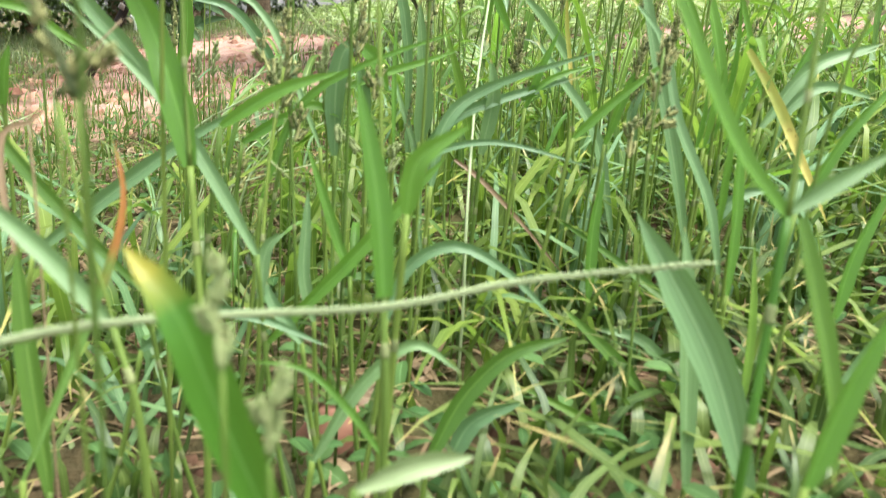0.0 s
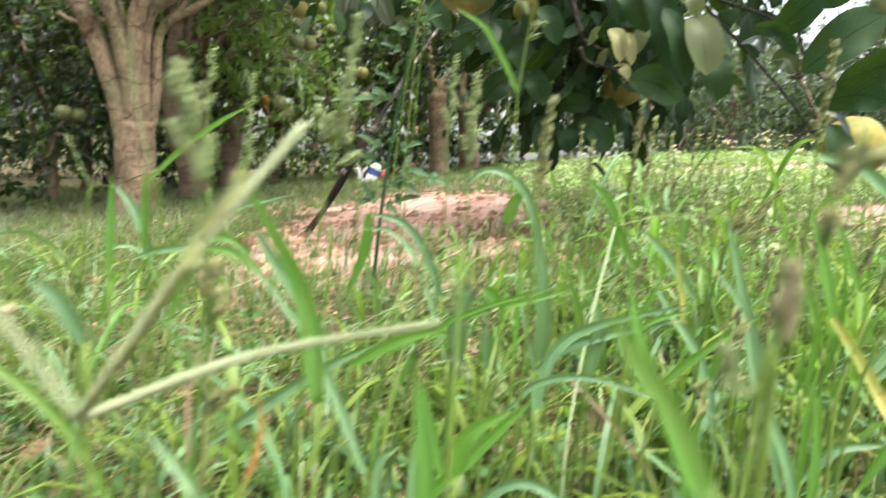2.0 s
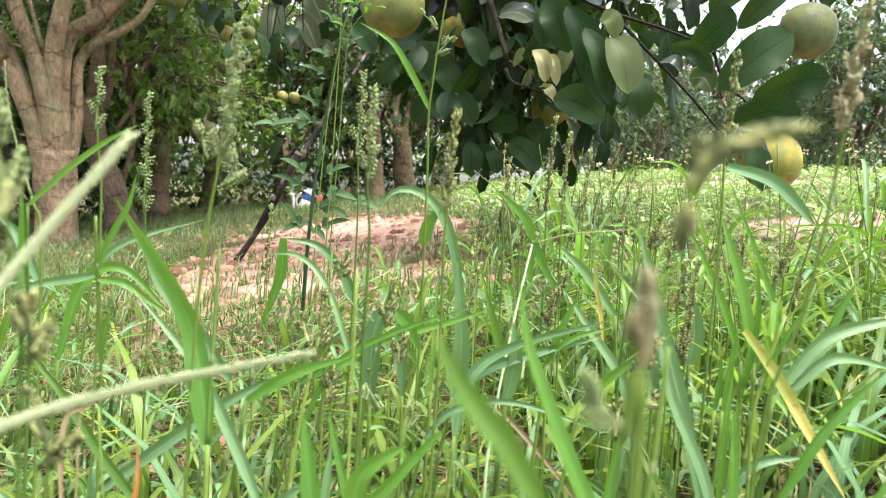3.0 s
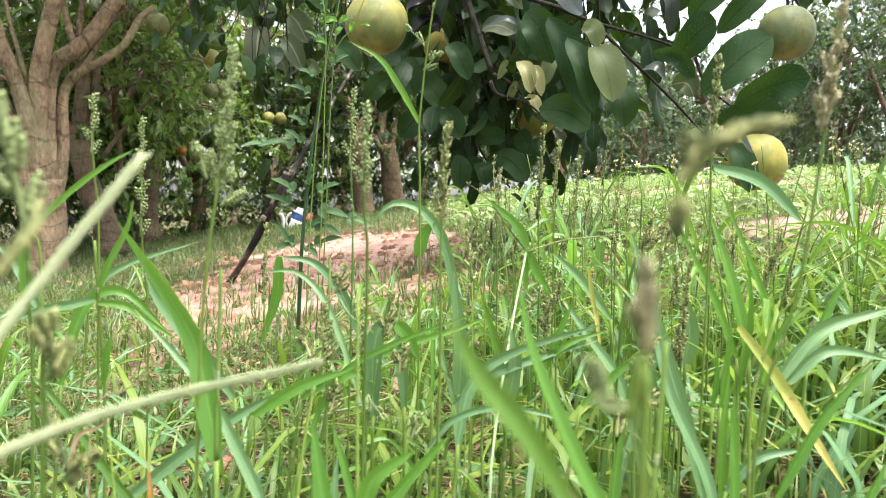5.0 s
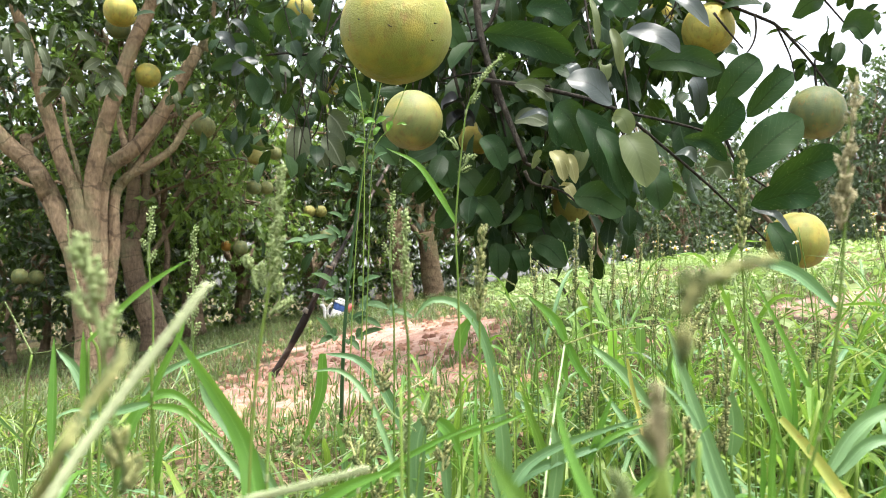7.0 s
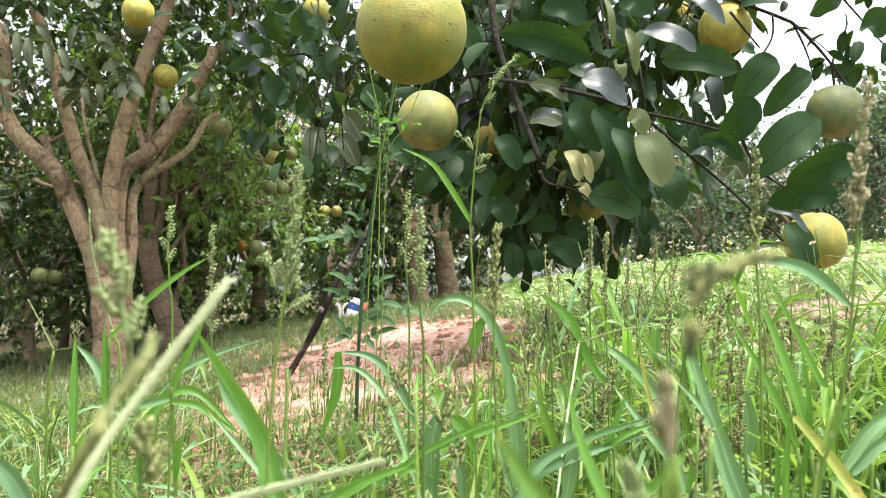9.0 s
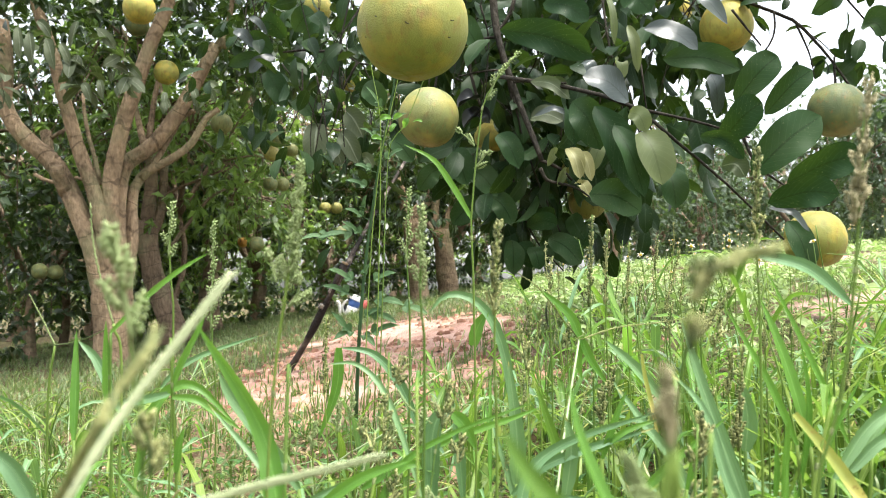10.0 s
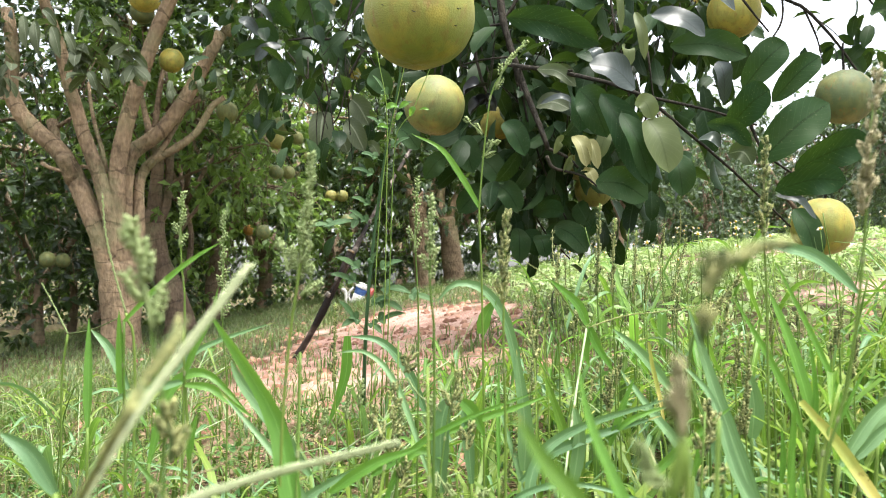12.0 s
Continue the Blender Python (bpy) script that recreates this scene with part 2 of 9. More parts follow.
def pomelo_material(name, green, yellow, blemish):
    m, n, l, b = material(name, 0.55, 0.35)
    info = n.new("ShaderNodeObjectInfo")
    big, mid, pore = noise_node(n, l, 1.3, 4.0), noise_node(n, l, 5.0, 6.0), noise_node(n, l, 34.0, 2.0)
    f = maths(n, l, "ADD", maths(n, l, "MULTIPLY", big, 0.8), maths(n, l, "MULTIPLY", maths(n, l, "SUBTRACT", info.outputs["Random"], 0.5), 0.5))
    col = ramp(n, l, f, [(0.25, green), (0.62, yellow)])
    col = mix(n, l, ramp(n, l, mid, [(0.62, grey(0)), (0.74, grey(0.5))]), col, blemish)
    col = mix(n, l, ramp(n, l, pore, [(0.58, grey(0)), (0.75, grey(0.35))]), col, tuple(0.5 * c for c in green))
    # rubbed, scurfy streaks and dark specks
    streak = noise_node(n, l, 3.2, 8.0, stretch=(1.6, 1.6, 0.5))
    col = mix(n, l, ramp(n, l, streak, [(0.52, grey(0)), (0.66, grey(0.6))]), col, tuple(0.55 * c for c in blemish))
    fleck = noise_node(n, l, 15.0, 3.0)
    col = mix(n, l, ramp(n, l, fleck, [(0.68, grey(0)), (0.73, grey(0.6))]), col, (0.09, 0.07, 0.03))
    ochre = noise_node(n, l, 1.9, 5.0)
    col = mix(n, l, ramp(n, l, ochre, [(0.46, grey(0)), (0.66, grey(0.45))]), col, tuple(min(1.0, q * w) for q, w in zip(yellow, (1.14, 0.98, 0.8))))
    russet = noise_node(n, l, 6.5, 7.0, stretch=(1.0, 1.0, 0.4))
    col = mix(n, l, ramp(n, l, russet, [(0.60, grey(0)), (0.70, grey(0.55))]), col, (0.22, 0.115, 0.035))
    # oil glands: fine pits all over the rind
    pits = n.new("ShaderNodeTexVoronoi")
    pits.inputs["Scale"].default_value = 46.0
    l.new(n.new("ShaderNodeTexCoord").outputs["Object"], pits.inputs["Vector"])
    pit = ramp(n, l, pits.outputs["Distance"], [(0.10, grey(0)), (0.30, grey(1))])
    col = mix(n, l, maths(n, l, "MULTIPLY", maths(n, l, "SUBTRACT", 1.0, pit), 0.45), col, tuple(0.55 * c for c in green))
    l.new(col, b.inputs["Base Color"])
    bump(n, l, b, maths(n, l, "ADD", maths(n, l, "MULTIPLY", pit, 0.5), maths(n, l, "ADD", maths(n, l, "MULTIPLY", pore, 0.8), maths(n, l, "MULTIPLY", mid, 1.5))), 0.17, 0.03)
    return m


M_POMELO = pomelo_material("pomelo_yellow", (0.200, 0.205, 0.040), (0.40, 0.335, 0.062), (0.34, 0.25, 0.05))
M_POMELO_G = pomelo_material("pomelo_green", (0.085, 0.115, 0.045), (0.19, 0.21, 0.075), (0.17, 0.155, 0.05))
M_POMELO_V = pomelo_material("pomelo_olive", (0.115, 0.140, 0.042), (0.25, 0.24, 0.065), (0.20, 0.155, 0.05))
M_POMELO_O = pomelo_material("pomelo_orange", (0.45, 0.22, 0.05), (0.58, 0.30, 0.07), (0.3, 0.15, 0.05))


def soil_material():
    m, n, l, b = material("soil", 0.95, 0.15)
    tc = n.new("ShaderNodeTexCoord")
    big, mid, fine = noise_node(n, l, 0.9, 5.0), noise_node(n, l, 9.0, 6.0), noise_node(n, l, 90.0, 5.0)
    crumb = noise_node(n, l, 340.0, 4.0)
    f = maths(n, l, "ADD", maths(n, l, "MULTIPLY", big, 0.35), maths(n, l, "ADD", maths(n, l, "MULTIPLY", mid, 0.30), maths(n, l, "ADD", maths(n, l, "MULTIPLY", fine, 0.2), maths(n, l, "MULTIPLY", crumb, 0.15))))
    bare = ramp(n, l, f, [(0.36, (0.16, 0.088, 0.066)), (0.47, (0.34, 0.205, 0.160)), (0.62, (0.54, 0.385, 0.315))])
    # darker brown ramp for the soil outside the bare patch
    off_patch = ramp(n, l, f, [(0.35, (0.020, 0.011, 0.008)), (0.52, (0.065, 0.033, 0.021)), (0.68, (0.17, 0.095, 0.062))])
    # the worn bare patch, with a ragged edge
    def reach(place, scale):
        mp = n.new("ShaderNodeMapping")
        mp.inputs["Location"].default_value, mp.inputs["Scale"].default_value = place, scale
        l.new(tc.outputs["Object"], mp.inputs[0])
        ln = n.new("ShaderNodeVectorMath")
        ln.operation = "LENGTH"
        l.new(mp.outputs[0], ln.inputs[0])
        return ln.outputs["Value"]

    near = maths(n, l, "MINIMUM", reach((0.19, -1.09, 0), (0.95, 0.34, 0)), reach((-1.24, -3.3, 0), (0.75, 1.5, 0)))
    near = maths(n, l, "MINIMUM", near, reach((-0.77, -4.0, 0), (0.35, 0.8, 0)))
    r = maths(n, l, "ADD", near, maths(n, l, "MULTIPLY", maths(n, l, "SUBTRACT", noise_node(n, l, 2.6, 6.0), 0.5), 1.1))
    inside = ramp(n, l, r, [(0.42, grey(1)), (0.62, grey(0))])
    col = mix(n, l, inside, off_patch, bare)
    # thin green film of moss and seedlings away from it
    film = ramp(n, l, noise_node(n, l, 1.7, 6.0), [(0.34, grey(0.08)), (0.74, grey(0.50))])
    film = maths(n, l, "MULTIPLY", film, maths(n, l, "SUBTRACT", 1.0, inside))
    col = mix(n, l, film, col, (0.11, 0.15, 0.05))
    l.new(col, b.inputs["Base Color"])
    bump(n, l, b, maths(n, l, "ADD", mid, maths(n, l, "ADD", maths(n, l, "MULTIPLY", fine, 0.5), maths(n, l, "MULTIPLY", crumb, 0.15))), 0.9, 0.02)
    return m


M_SOIL = soil_material()
M_CLOD, _n, _l, _b = material("soil_clod", 0.95, 0.1)
_l.new(ramp(_n, _l, maths(_n, _l, "ADD", maths(_n, _l, "MULTIPLY", noise_node(_n, _l, 30.0, 5.0), 0.6), maths(_n, _l, "MULTIPLY", _n.new("ShaderNodeNewGeometry").outputs["Random Per Island"], 0.4)), [(0.35, (0.15, 0.075, 0.050)), (0.65, (0.40, 0.235, 0.165))]), _b.inputs["Base Color"])

M_CRUMB, _n, _l, _b = material("soil_crumb", 0.95, 0.1)
_l.new(ramp(_n, _l, _n.new("ShaderNodeNewGeometry").outputs["Random Per Island"], [(0.0, (0.030, 0.017, 0.011)), (0.7, (0.11, 0.060, 0.038)), (1.0, (0.22, 0.14, 0.09))]), _b.inputs["Base Color"])


def plain(name, a, c, rough=0.5, scale=30.0):
    m, n, l, b = material(name, rough)
    l.new(ramp(n, l, noise_node(n, l, scale, 5.0), [(0.35, a), (0.65, c)]), b.inputs["Base Color"])
    return m


M_WHITE = plain("white_plastic", (0.42, 0.41, 0.39), (0.70, 0.70, 0.70), 0.5)
M_BLUEP = plain("blue_plastic", (0.05, 0.12, 0.40), (0.10, 0.20, 0.55), 0.4)
M_REDP = plain("red_print", (0.35, 0.06, 0.05), (0.5, 0.12, 0.1), 0.5)
M_SCAR = plain("bare_wood", (0.10, 0.085, 0.07), (0.30, 0.27, 0.23), 0.8, 60.0)
M_BLACKP = plain("dark_rag", (0.012, 0.014, 0.02), (0.03, 0.035, 0.045), 0.6)
M_CORE = plain("flower_core", (0.5, 0.33, 0.03), (0.7, 0.5, 0.06), 0.8)


# ---------------------------------------------------------------- mesh helpers
def mesh_of(name, verts, faces, uvs=None, mat=None, smooth=True):
    me = bpy.data.meshes.new(name)
    me.from_pydata([tuple(v) for v in verts], [], [tuple(f) for f in faces])
    if uvs is not None:
        lay = me.uv_layers.new(name="UVMap")
        idx = np.zeros(len(me.loops), dtype=np.int32)
        me.loops.foreach_get("vertex_index", idx)
        lay.data.foreach_set("uv", np.asarray(uvs, dtype=np.float32)[idx].ravel())
    if smooth:
        me.polygons.foreach_set("use_smooth", [True] * len(me.polygons))
    if mat:
        me.materials.append(mat)
    me.update()
    return me


def part(name, geo, mat, parent=None, label=""):
    """One mesh object from (verts, faces, uvs), under a thing or a part."""
    ob = new(name, mesh_of(name, geo[0], geo[1], geo[2] if len(geo) > 2 else None, mat))
    if parent:
        ob.parent = parent
        ob.matrix_parent_inverse = parent.matrix_world.inverted() if parent.type == "MESH" else Matrix.Translation(parent.location).inverted()
    if label:
        ob["label"] = label
    return ob


def thing(name, at, label, category, group="", kind=""):
    ob = new(name)
    ob.location = at
    ob.empty_display_size = 0.02
    return tagged(ob, label, category, group, kind)


def join(*geos):
    V, F, U = [], [], []
    for v, f, u in geos:
        k = len(V)
        V += list(v)
        F += [tuple(i + k for i in q) for q in f]
        U += list(u)
    return V, F, U


def arc(pts, n):
    """Points along a smooth curve through the given ones."""
    p = [Vector(q) for q in pts]
    if len(p) == 2:
        return [p[0].lerp(p[1], i / n) for i in range(n + 1)]
    ext = [2 * p[0] - p[1]] + p + [2 * p[-1] - p[-2]]
    out = []
    m = len(p) - 1
    for i in range(n + 1):
        s = min(i / n * m, m - 1e-6)
        k, f = int(s), s - int(s)
        a, b, c, d = ext[k:k + 4]
        out.append(0.5 * (2 * b + (c - a) * f + (2 * a - 5 * b + 4 * c - d) * f * f + (3 * b - a - 3 * c + d) * f ** 3))
    return out


def ribbon(pts, width, face=(0, -1, 0.35), n=14, fold=0.25, full=0.3, twist=0.0, base=0.55, oval=False):
    """A grass blade along pts: folded on its midrib, widest at 'full', tapering to a point; 'face' is the way its upper side looks."""
    c = arc(pts, n)
    V, F, U = [], [], []
    face = Vector(face)
    for i, p in enumerate(c):
        s = i / n
        t = (c[min(i + 1, n)] - c[max(i - 1, 0)]).normalized()
        side = t.cross(face)
        side = side.normalized() if side.length > 1e-4 else t.cross(Vector((0.3, 0.1, 1))).normalized()
        if twist:
            side = Matrix.Rotation(twist * s, 3, t) @ side
        nrm = side.cross(t).normalized()
        w = base + (1 - base) * math.sin(min(1, s / full) * math.pi / 2) if s < full else math.cos((s - full) / (1 - full) * math.pi / 2) ** 0.75
        if oval:
            w = math.sqrt(max(0.0, 1 - (2 * s - 1) ** 2)) ** 1.1 * (0.92 + 0.22 * s) * (1 - 0.35 * max(0.0, s - 0.85) / 0.15)
        w = max(w, 0.02) * width / 2 * (1 if oval else 1 + 0.04 * math.sin(i * 2.3))
        if oval:
            lift = w * 0.16
            ph = 40 * (pts[0][0] + pts[0][2])
            V += [p - side * w + nrm * (w * fold * 2 + lift * math.sin(s * 8 + ph)), p - side * w * 0.5 + nrm * w * fold * 0.7, p, p + side * w * 0.5 + nrm * w * fold * 0.7, p + side * w * 0.94 + nrm * (w * fold * 2 + lift * math.sin(s * 9 + 2 * ph))]
            U += [(0, s), (0.25, s), (0.5, s), (0.75, s), (1, s)]
            continue
        V += [p - side * w + nrm * w * fold * 2, p - side * w * 0.5 + nrm * w * fold * 0.7, p, p + side * w * 0.5 + nrm * w * fold * 0.7, p + side * w + nrm * w * fold * 2]
        U += [(0, s), (0.25, s), (0.5, s), (0.75, s), (1, s)]
    for i in range(n):
        for j in range(4):
            a = i * 5 + j
            F.append((a, a + 1, a + 6, a + 5))
    return V, F, U


def tube(pts, r0, r1, n=10, sides=6, wob=0.0, flare=0.0):
    c = arc(pts, n)
    V, F, U = [], [], []
    ref = Vector((0.31, 0.95, 0.05))
    for i, p in enumerate(c):
        t = (c[min(i + 1, n)] - c[max(i - 1, 0)]).normalized()
        a = t.cross(ref)
        a = a.normalized() if a.length > 0.05 else t.cross(Vector((1, 0, 0))).normalized()
        b = t.cross(a)
        s = i / n
        r = r0 + (r1 - r0) * s + flare * r0 * max(0, 1 - s * 6) ** 2
        for j in range(sides):
            g = 2 * math.pi * j / sides
            q = r
            if wob:
                q *= 1 + wob * noise.noise(Vector((p.x * 6 + math.cos(g), p.y * 6 + math.sin(g), p.z * 6)))
            V.append(p + a * math.cos(g) * q + b * math.sin(g) * q)
            U.append((j / sides, s))
    for i in range(n):
        for j in range(sides):
            k = (j + 1) % sides
            F.append((i * sides + j, i * sides + k, (i + 1) * sides + k, (i + 1) * sides + j))
    F.append(tuple(range(sides))[::-1])
    F.append(tuple(n * sides + j for j in range(sides)))
    return V, F, U


def frames_of(dirs, ups):
    """Rotations whose y axis runs along dirs and whose z axis lies near ups."""
    y = dirs / np.linalg.norm(dirs, axis=1, keepdims=True)
    x = np.cross(y, ups)
    x /= np.linalg.norm(x, axis=1, keepdims=True) + 1e-9
    z = np.cross(x, y)
    return np.stack([x, y, z], axis=2)


def scatter(tpl, pos, rot, size):
    """Many copies of one small shape, joined."""
    tv, tf, tu = np.asarray(tpl[0], float), np.asarray(tpl[1]), np.asarray(tpl[2], float)
    size = np.asarray(size, float)
    size = size[:, None] if size.ndim == 1 else size
    pos = np.asarray(pos, float)
    v = np.einsum("nij,nkj->nki", rot, tv[None] * size[:, None, :]) + pos[:, None, :]
    f = tf[None] + (np.arange(len(pos)) * len(tv))[:, None, None]
    return v.reshape(-1, 3), f.reshape(-1, tf.shape[1]), np.tile(tu, (len(pos), 1))


NARROW = ([(0, 0, 0), (0.17, 0.45, 0), (0, 0.45, 0.16), (-0.17, 0.45, 0), (0, 0.45, -0.16), (0, 1, 0)],
          [(0, 2, 1), (0, 3, 2), (0, 4, 3), (0, 1, 4), (5, 1, 2), (5, 2, 3), (5, 3, 4), (5, 4, 1)],
          [(0.2, 0), (0.2, 0.3), (0.3, 0.3), (0.2, 0.3), (0.3, 0.3), (0.2, 0.6)])
SEED = ([(0, 0, 0), (0.36, 0.4, 0), (0, 0.4, 0.34), (-0.36, 0.4, 0), (0, 0.4, -0.34), (0, 1, 0)],
        [(0, 2, 1), (0, 3, 2), (0, 4, 3), (0, 1, 4), (5, 1, 2), (5, 2, 3), (5, 3, 4), (5, 4, 1)],
        [(0.2, 0), (0.2, 0.3), (0.3, 0.3), (0.2, 0.3), (0.3, 0.3), (0.2, 0.6)])
# a folded, drooping leaf, four cells long
_s, _w, _d = (0.0, 0.18, 0.5, 0.82, 1.0), (0.05, 0.36, 0.50, 0.40, 0.06), (0.0, 0.03, 0.02, -0.06, -0.17)
LEAF = ([(k * w * 0.5, s, d + abs(k) * w * 0.14) for s, w, d in zip(_s, _w, _d) for k in (-1, 0, 1)],
        [(i * 3 + j, i * 3 + j + 1, i * 3 + j + 4, i * 3 + j + 3) for i in range(4) for j in (0, 1)],
        [(0.5 + 0.5 * k, s) for s in _s for k in (-1, 0, 1)])
LEAF_FAR = ([(0, 0, 0), (-0.23, 0.50, 0.07), (0, 0.48, 0), (0.23, 0.50, 0.07), (0, 1, -0.12)],
            [(0, 2, 1), (0, 3, 2), (1, 2, 4), (2, 3, 4)],
            [(0.5, 0), (0, 0.42), (0.5, 0.45), (1, 0.42), (0.5, 1)])
# a bent blade of field grass, five cross sections of two points
_s, _w = (0, 0.3, 0.55, 0.8, 1.0), (0.8, 1.0, 0.85, 0.5, 0.04)
BLADE = ([(k * w * 0.5, 0.55 * s ** 2.2, s - 0.30 * s ** 3) for s, w in zip(_s, _w) for k in (-1, 1)],
         [(i * 2, i * 2 + 1, i * 2 + 3, i * 2 + 2) for i in range(4)],
         [(0.5 + 0.5 * k, s) for s in _s for k in (-1, 1)])
# a blade that arches right over
ARCH = ([(k * w * 0.5, 0.9 * s ** 1.6, s - 0.72 * s ** 2.6) for s, w in zip((0, 0.22, 0.45, 0.68, 0.88, 1.0), (0.7, 1.0, 0.95, 0.75, 0.4, 0.04)) for k in (-1, 1)],
        [(i * 2, i * 2 + 1, i * 2 + 3, i * 2 + 2) for i in range(5)],
        [(0.5 + 0.5 * k, s) for s in (0, 0.22, 0.45, 0.68, 0.88, 1.0) for k in (-1, 1)])
# a lumpy clod
CLOD = ([(0.5, 0, 0), (0, 0.42, 0.02), (-0.5, 0.05, 0), (0, -0.5, 0), (0.22, 0.2, 0.36), (-0.2, 0.15, 0.4), (-0.1, -0.25, 0.33), (0.2, -0.2, 0.3)],
        [(0, 1, 4), (1, 5, 4), (1, 2, 5), (2, 6, 5), (2, 3, 6), (3, 7, 6), (3, 0, 7), (0, 4, 7), (4, 5, 6), (4, 6, 7)],
        [(0.3, 0.3)] * 8)


def lay(x, y):
    """Height of the ground: it climbs gently ahead and more steeply to the right, where it levels out."""
    reach = 8 if x < 0 else 4
    return 0.17 * reach * np.tanh(x / reach) + 0.04 * 12 * np.tanh(y / 12)


def bumps(x, y):
    v = 0.0
    near = math.exp(-(x * x + (y - 2) ** 2) / 60)
    v += 0.022 * noise.noise(Vector((x * 1.3, y * 1.3, 0.3))) * near
    v += 0.012 * noise.noise(Vector((x * 5.1, y * 5.1, 2.3))) * near
    return v


def ground_at(x, y):
    return float(lay(x, y)) + bumps(x, y)


# ---------------------------------------------------------------- ground
def spaced(lo, hi, fine, grow):
    step, out = fine, [0.0]
    while out[-1] < hi:
        out.append(out[-1] + step)
        if out[-1] > 3.0:
            step *= grow
    neg, step = [0.0], fine
    while neg[-1] > lo:
        neg.append(neg[-1] - step)
        if neg[-1] < -2.5:
            step *= grow
    return neg[::-1][:-1] + out


gx, gy = spaced(-500, 500, 0.05, 1.12), [y + 1.5 for y in spaced(-500, 700, 0.05, 1.12)]
V = [(x, y, ground_at(x, y)) for y in gy for x in gx]
W = len(gx)
F = [(j * W + i, j * W + i + 1, (j + 1) * W + i + 1, (j + 1) * W + i) for j in range(len(gy) - 1) for i in range(W - 1)]
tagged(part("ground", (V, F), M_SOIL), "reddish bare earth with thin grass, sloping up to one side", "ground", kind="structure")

rng = np.random.default_rng(7)


def in_patch(x, y):
    return ((x + 0.20) * 0.95) ** 2 + ((y - 3.2) * 0.34) ** 2 < 0.30


# clods of earth on the bare patch
P_, Q_ = [], []
for _ in range(4600):
    x, y = rng.normal(-0.3, 0.8), rng.normal(3.0, 1.3)
    if in_patch(x, y) or rng.random() < 0.25:
        P_.append((x, y, ground_at(x, y) - 0.003))
        Q_.append(0.005 + 0.055 * rng.random() ** 4.5)
a = rng.random(len(P_)) * 6.28
R_ = frames_of(np.stack([np.cos(a), np.sin(a), rng.normal(0, 0.2, len(a))], 1), np.tile([0, 0, 1.0], (len(a), 1)))
tagged(part("soil_clods", scatter(CLOD, P_, R_, Q_), M_CLOD), "crumbs and clods of reddish dry earth on the bare patch", "soil", kind="stuff")


# crumbs of soil and grit among the stems near the path
P_, Q_ = [], []
for _ in range(9000):
    x, y = rng.uniform(-0.7, 0.9), 0.2 + 1.3 * rng.random() ** 1.4
    P_.append((x, y, ground_at(x, y) - 0.001))
    Q_.append(0.002 + 0.011 * rng.random() ** 3)
a = rng.random(len(P_)) * 6.28
R_ = frames_of(np.stack([np.cos(a), np.sin(a), rng.normal(0, 0.3, len(a))], 1), np.tile([0, 0, 1.0], (len(a), 1)))
tagged(part("soil_crumbs", scatter(CLOD, P_, R_, Q_), M_CRUMB), "small crumbs of brown soil lying among the grass stems", "soil", kind="stuff")


# ---------------------------------------------------------------- fields of grass
def grass_sheet(name, spots, length, width, lean, mat, label, seed, tpl=BLADE, fallen=0.0):
    """One sheet of many blades rooted at the spots."""
    r = np.random.default_rng(seed)
    n = len(spots)
    yaw = r.random(n) * 6.283
    tilt = fallen + r.normal(0, lean, n)
    L = length[0] + (length[1] - length[0]) * r.random(n) ** 1.3
    Wd = width[0] + (width[1] - width[0]) * r.random(n)
    fwd = np.stack([np.cos(yaw), np.sin(yaw), np.zeros(n)], 1)
    up = np.stack([np.cos(yaw) * np.sin(tilt), np.sin(yaw) * np.sin(tilt), np.cos(tilt)], 1)
    x = np.cross(fwd, up)
    x /= np.linalg.norm(x, axis=1, keepdims=True)
    y = np.cross(up, x)
    rot = np.stack([x, y, up], 2)
    size = np.stack([Wd, L * (0.4 + 0.9 * r.random(n)) * (0.12 if fallen else 1.0), L], 1)
    pos = np.array([(px, py, ground_at(px, py) + (0.005 if fallen else -0.004)) for px, py in spots])
    return tagged(part(name, scatter(tpl, pos, rot, size), mat), label, "grass", kind="stuff")


def spots_in(n, x0, x1, y0, y1, keep, clump=0.0, seed=1):
    r = np.random.default_rng(seed)
    out = []
    while len(out) < n:
        x, y = x0 + (x1 - x0) * r.random(), y0 + (y1 - y0) * r.random()
        if r.random() > keep(x, y):
            continue
        k = 1 if not clump else r.integers(3, 9)
        for _ in range(k):
            out.append((x + r.normal(0, clump), y + r.normal(0, clump)))
    return out[:n]


def edge(x, y):
    """How far a place lies on the grassy right side (1) or the worn left side (0)."""
    return 1 / (1 + math.exp(-(x - 0.10 - 0.10 * (y - 1.0)) * 7))


def thin(x, y):
    if in_patch(x, y):
        return 0.22
    if y < 1.2 and x > -0.5:
        return 0.34
    return 0.42 if -0.6 < x < 0.12 and y > 1.0 else 0.6


def ragged(d, x, y):
    """1 inside and 0 outside a border, with an uneven edge."""
    d += 0.5 * noise.noise(Vector((x * 1.7, y * 1.7, 4.0)))
    return 1 / (1 + math.exp(-d * 7))


def right_side(x, y):
    return ragged(1.45 - x, x, y) * edge(x, y) * (0.04 if in_patch(x, y) else 1)


def left_side(x, y):
    return (1 - 0.7 * edge(x, y)) * thin(x, y) * ragged(x + 1.95, x, y) * ragged(2.75 - y, x, y)


def tall_stand(x, y):
    """The tall grass stands thick near the path and thins out ahead."""
    return right_side(x, y) * min(1.0, math.exp(-(y - 0.8) * 2.0)) * (1.0 if y < 1.4 + 0.1 * math.sin(9 * x) else 0.04)


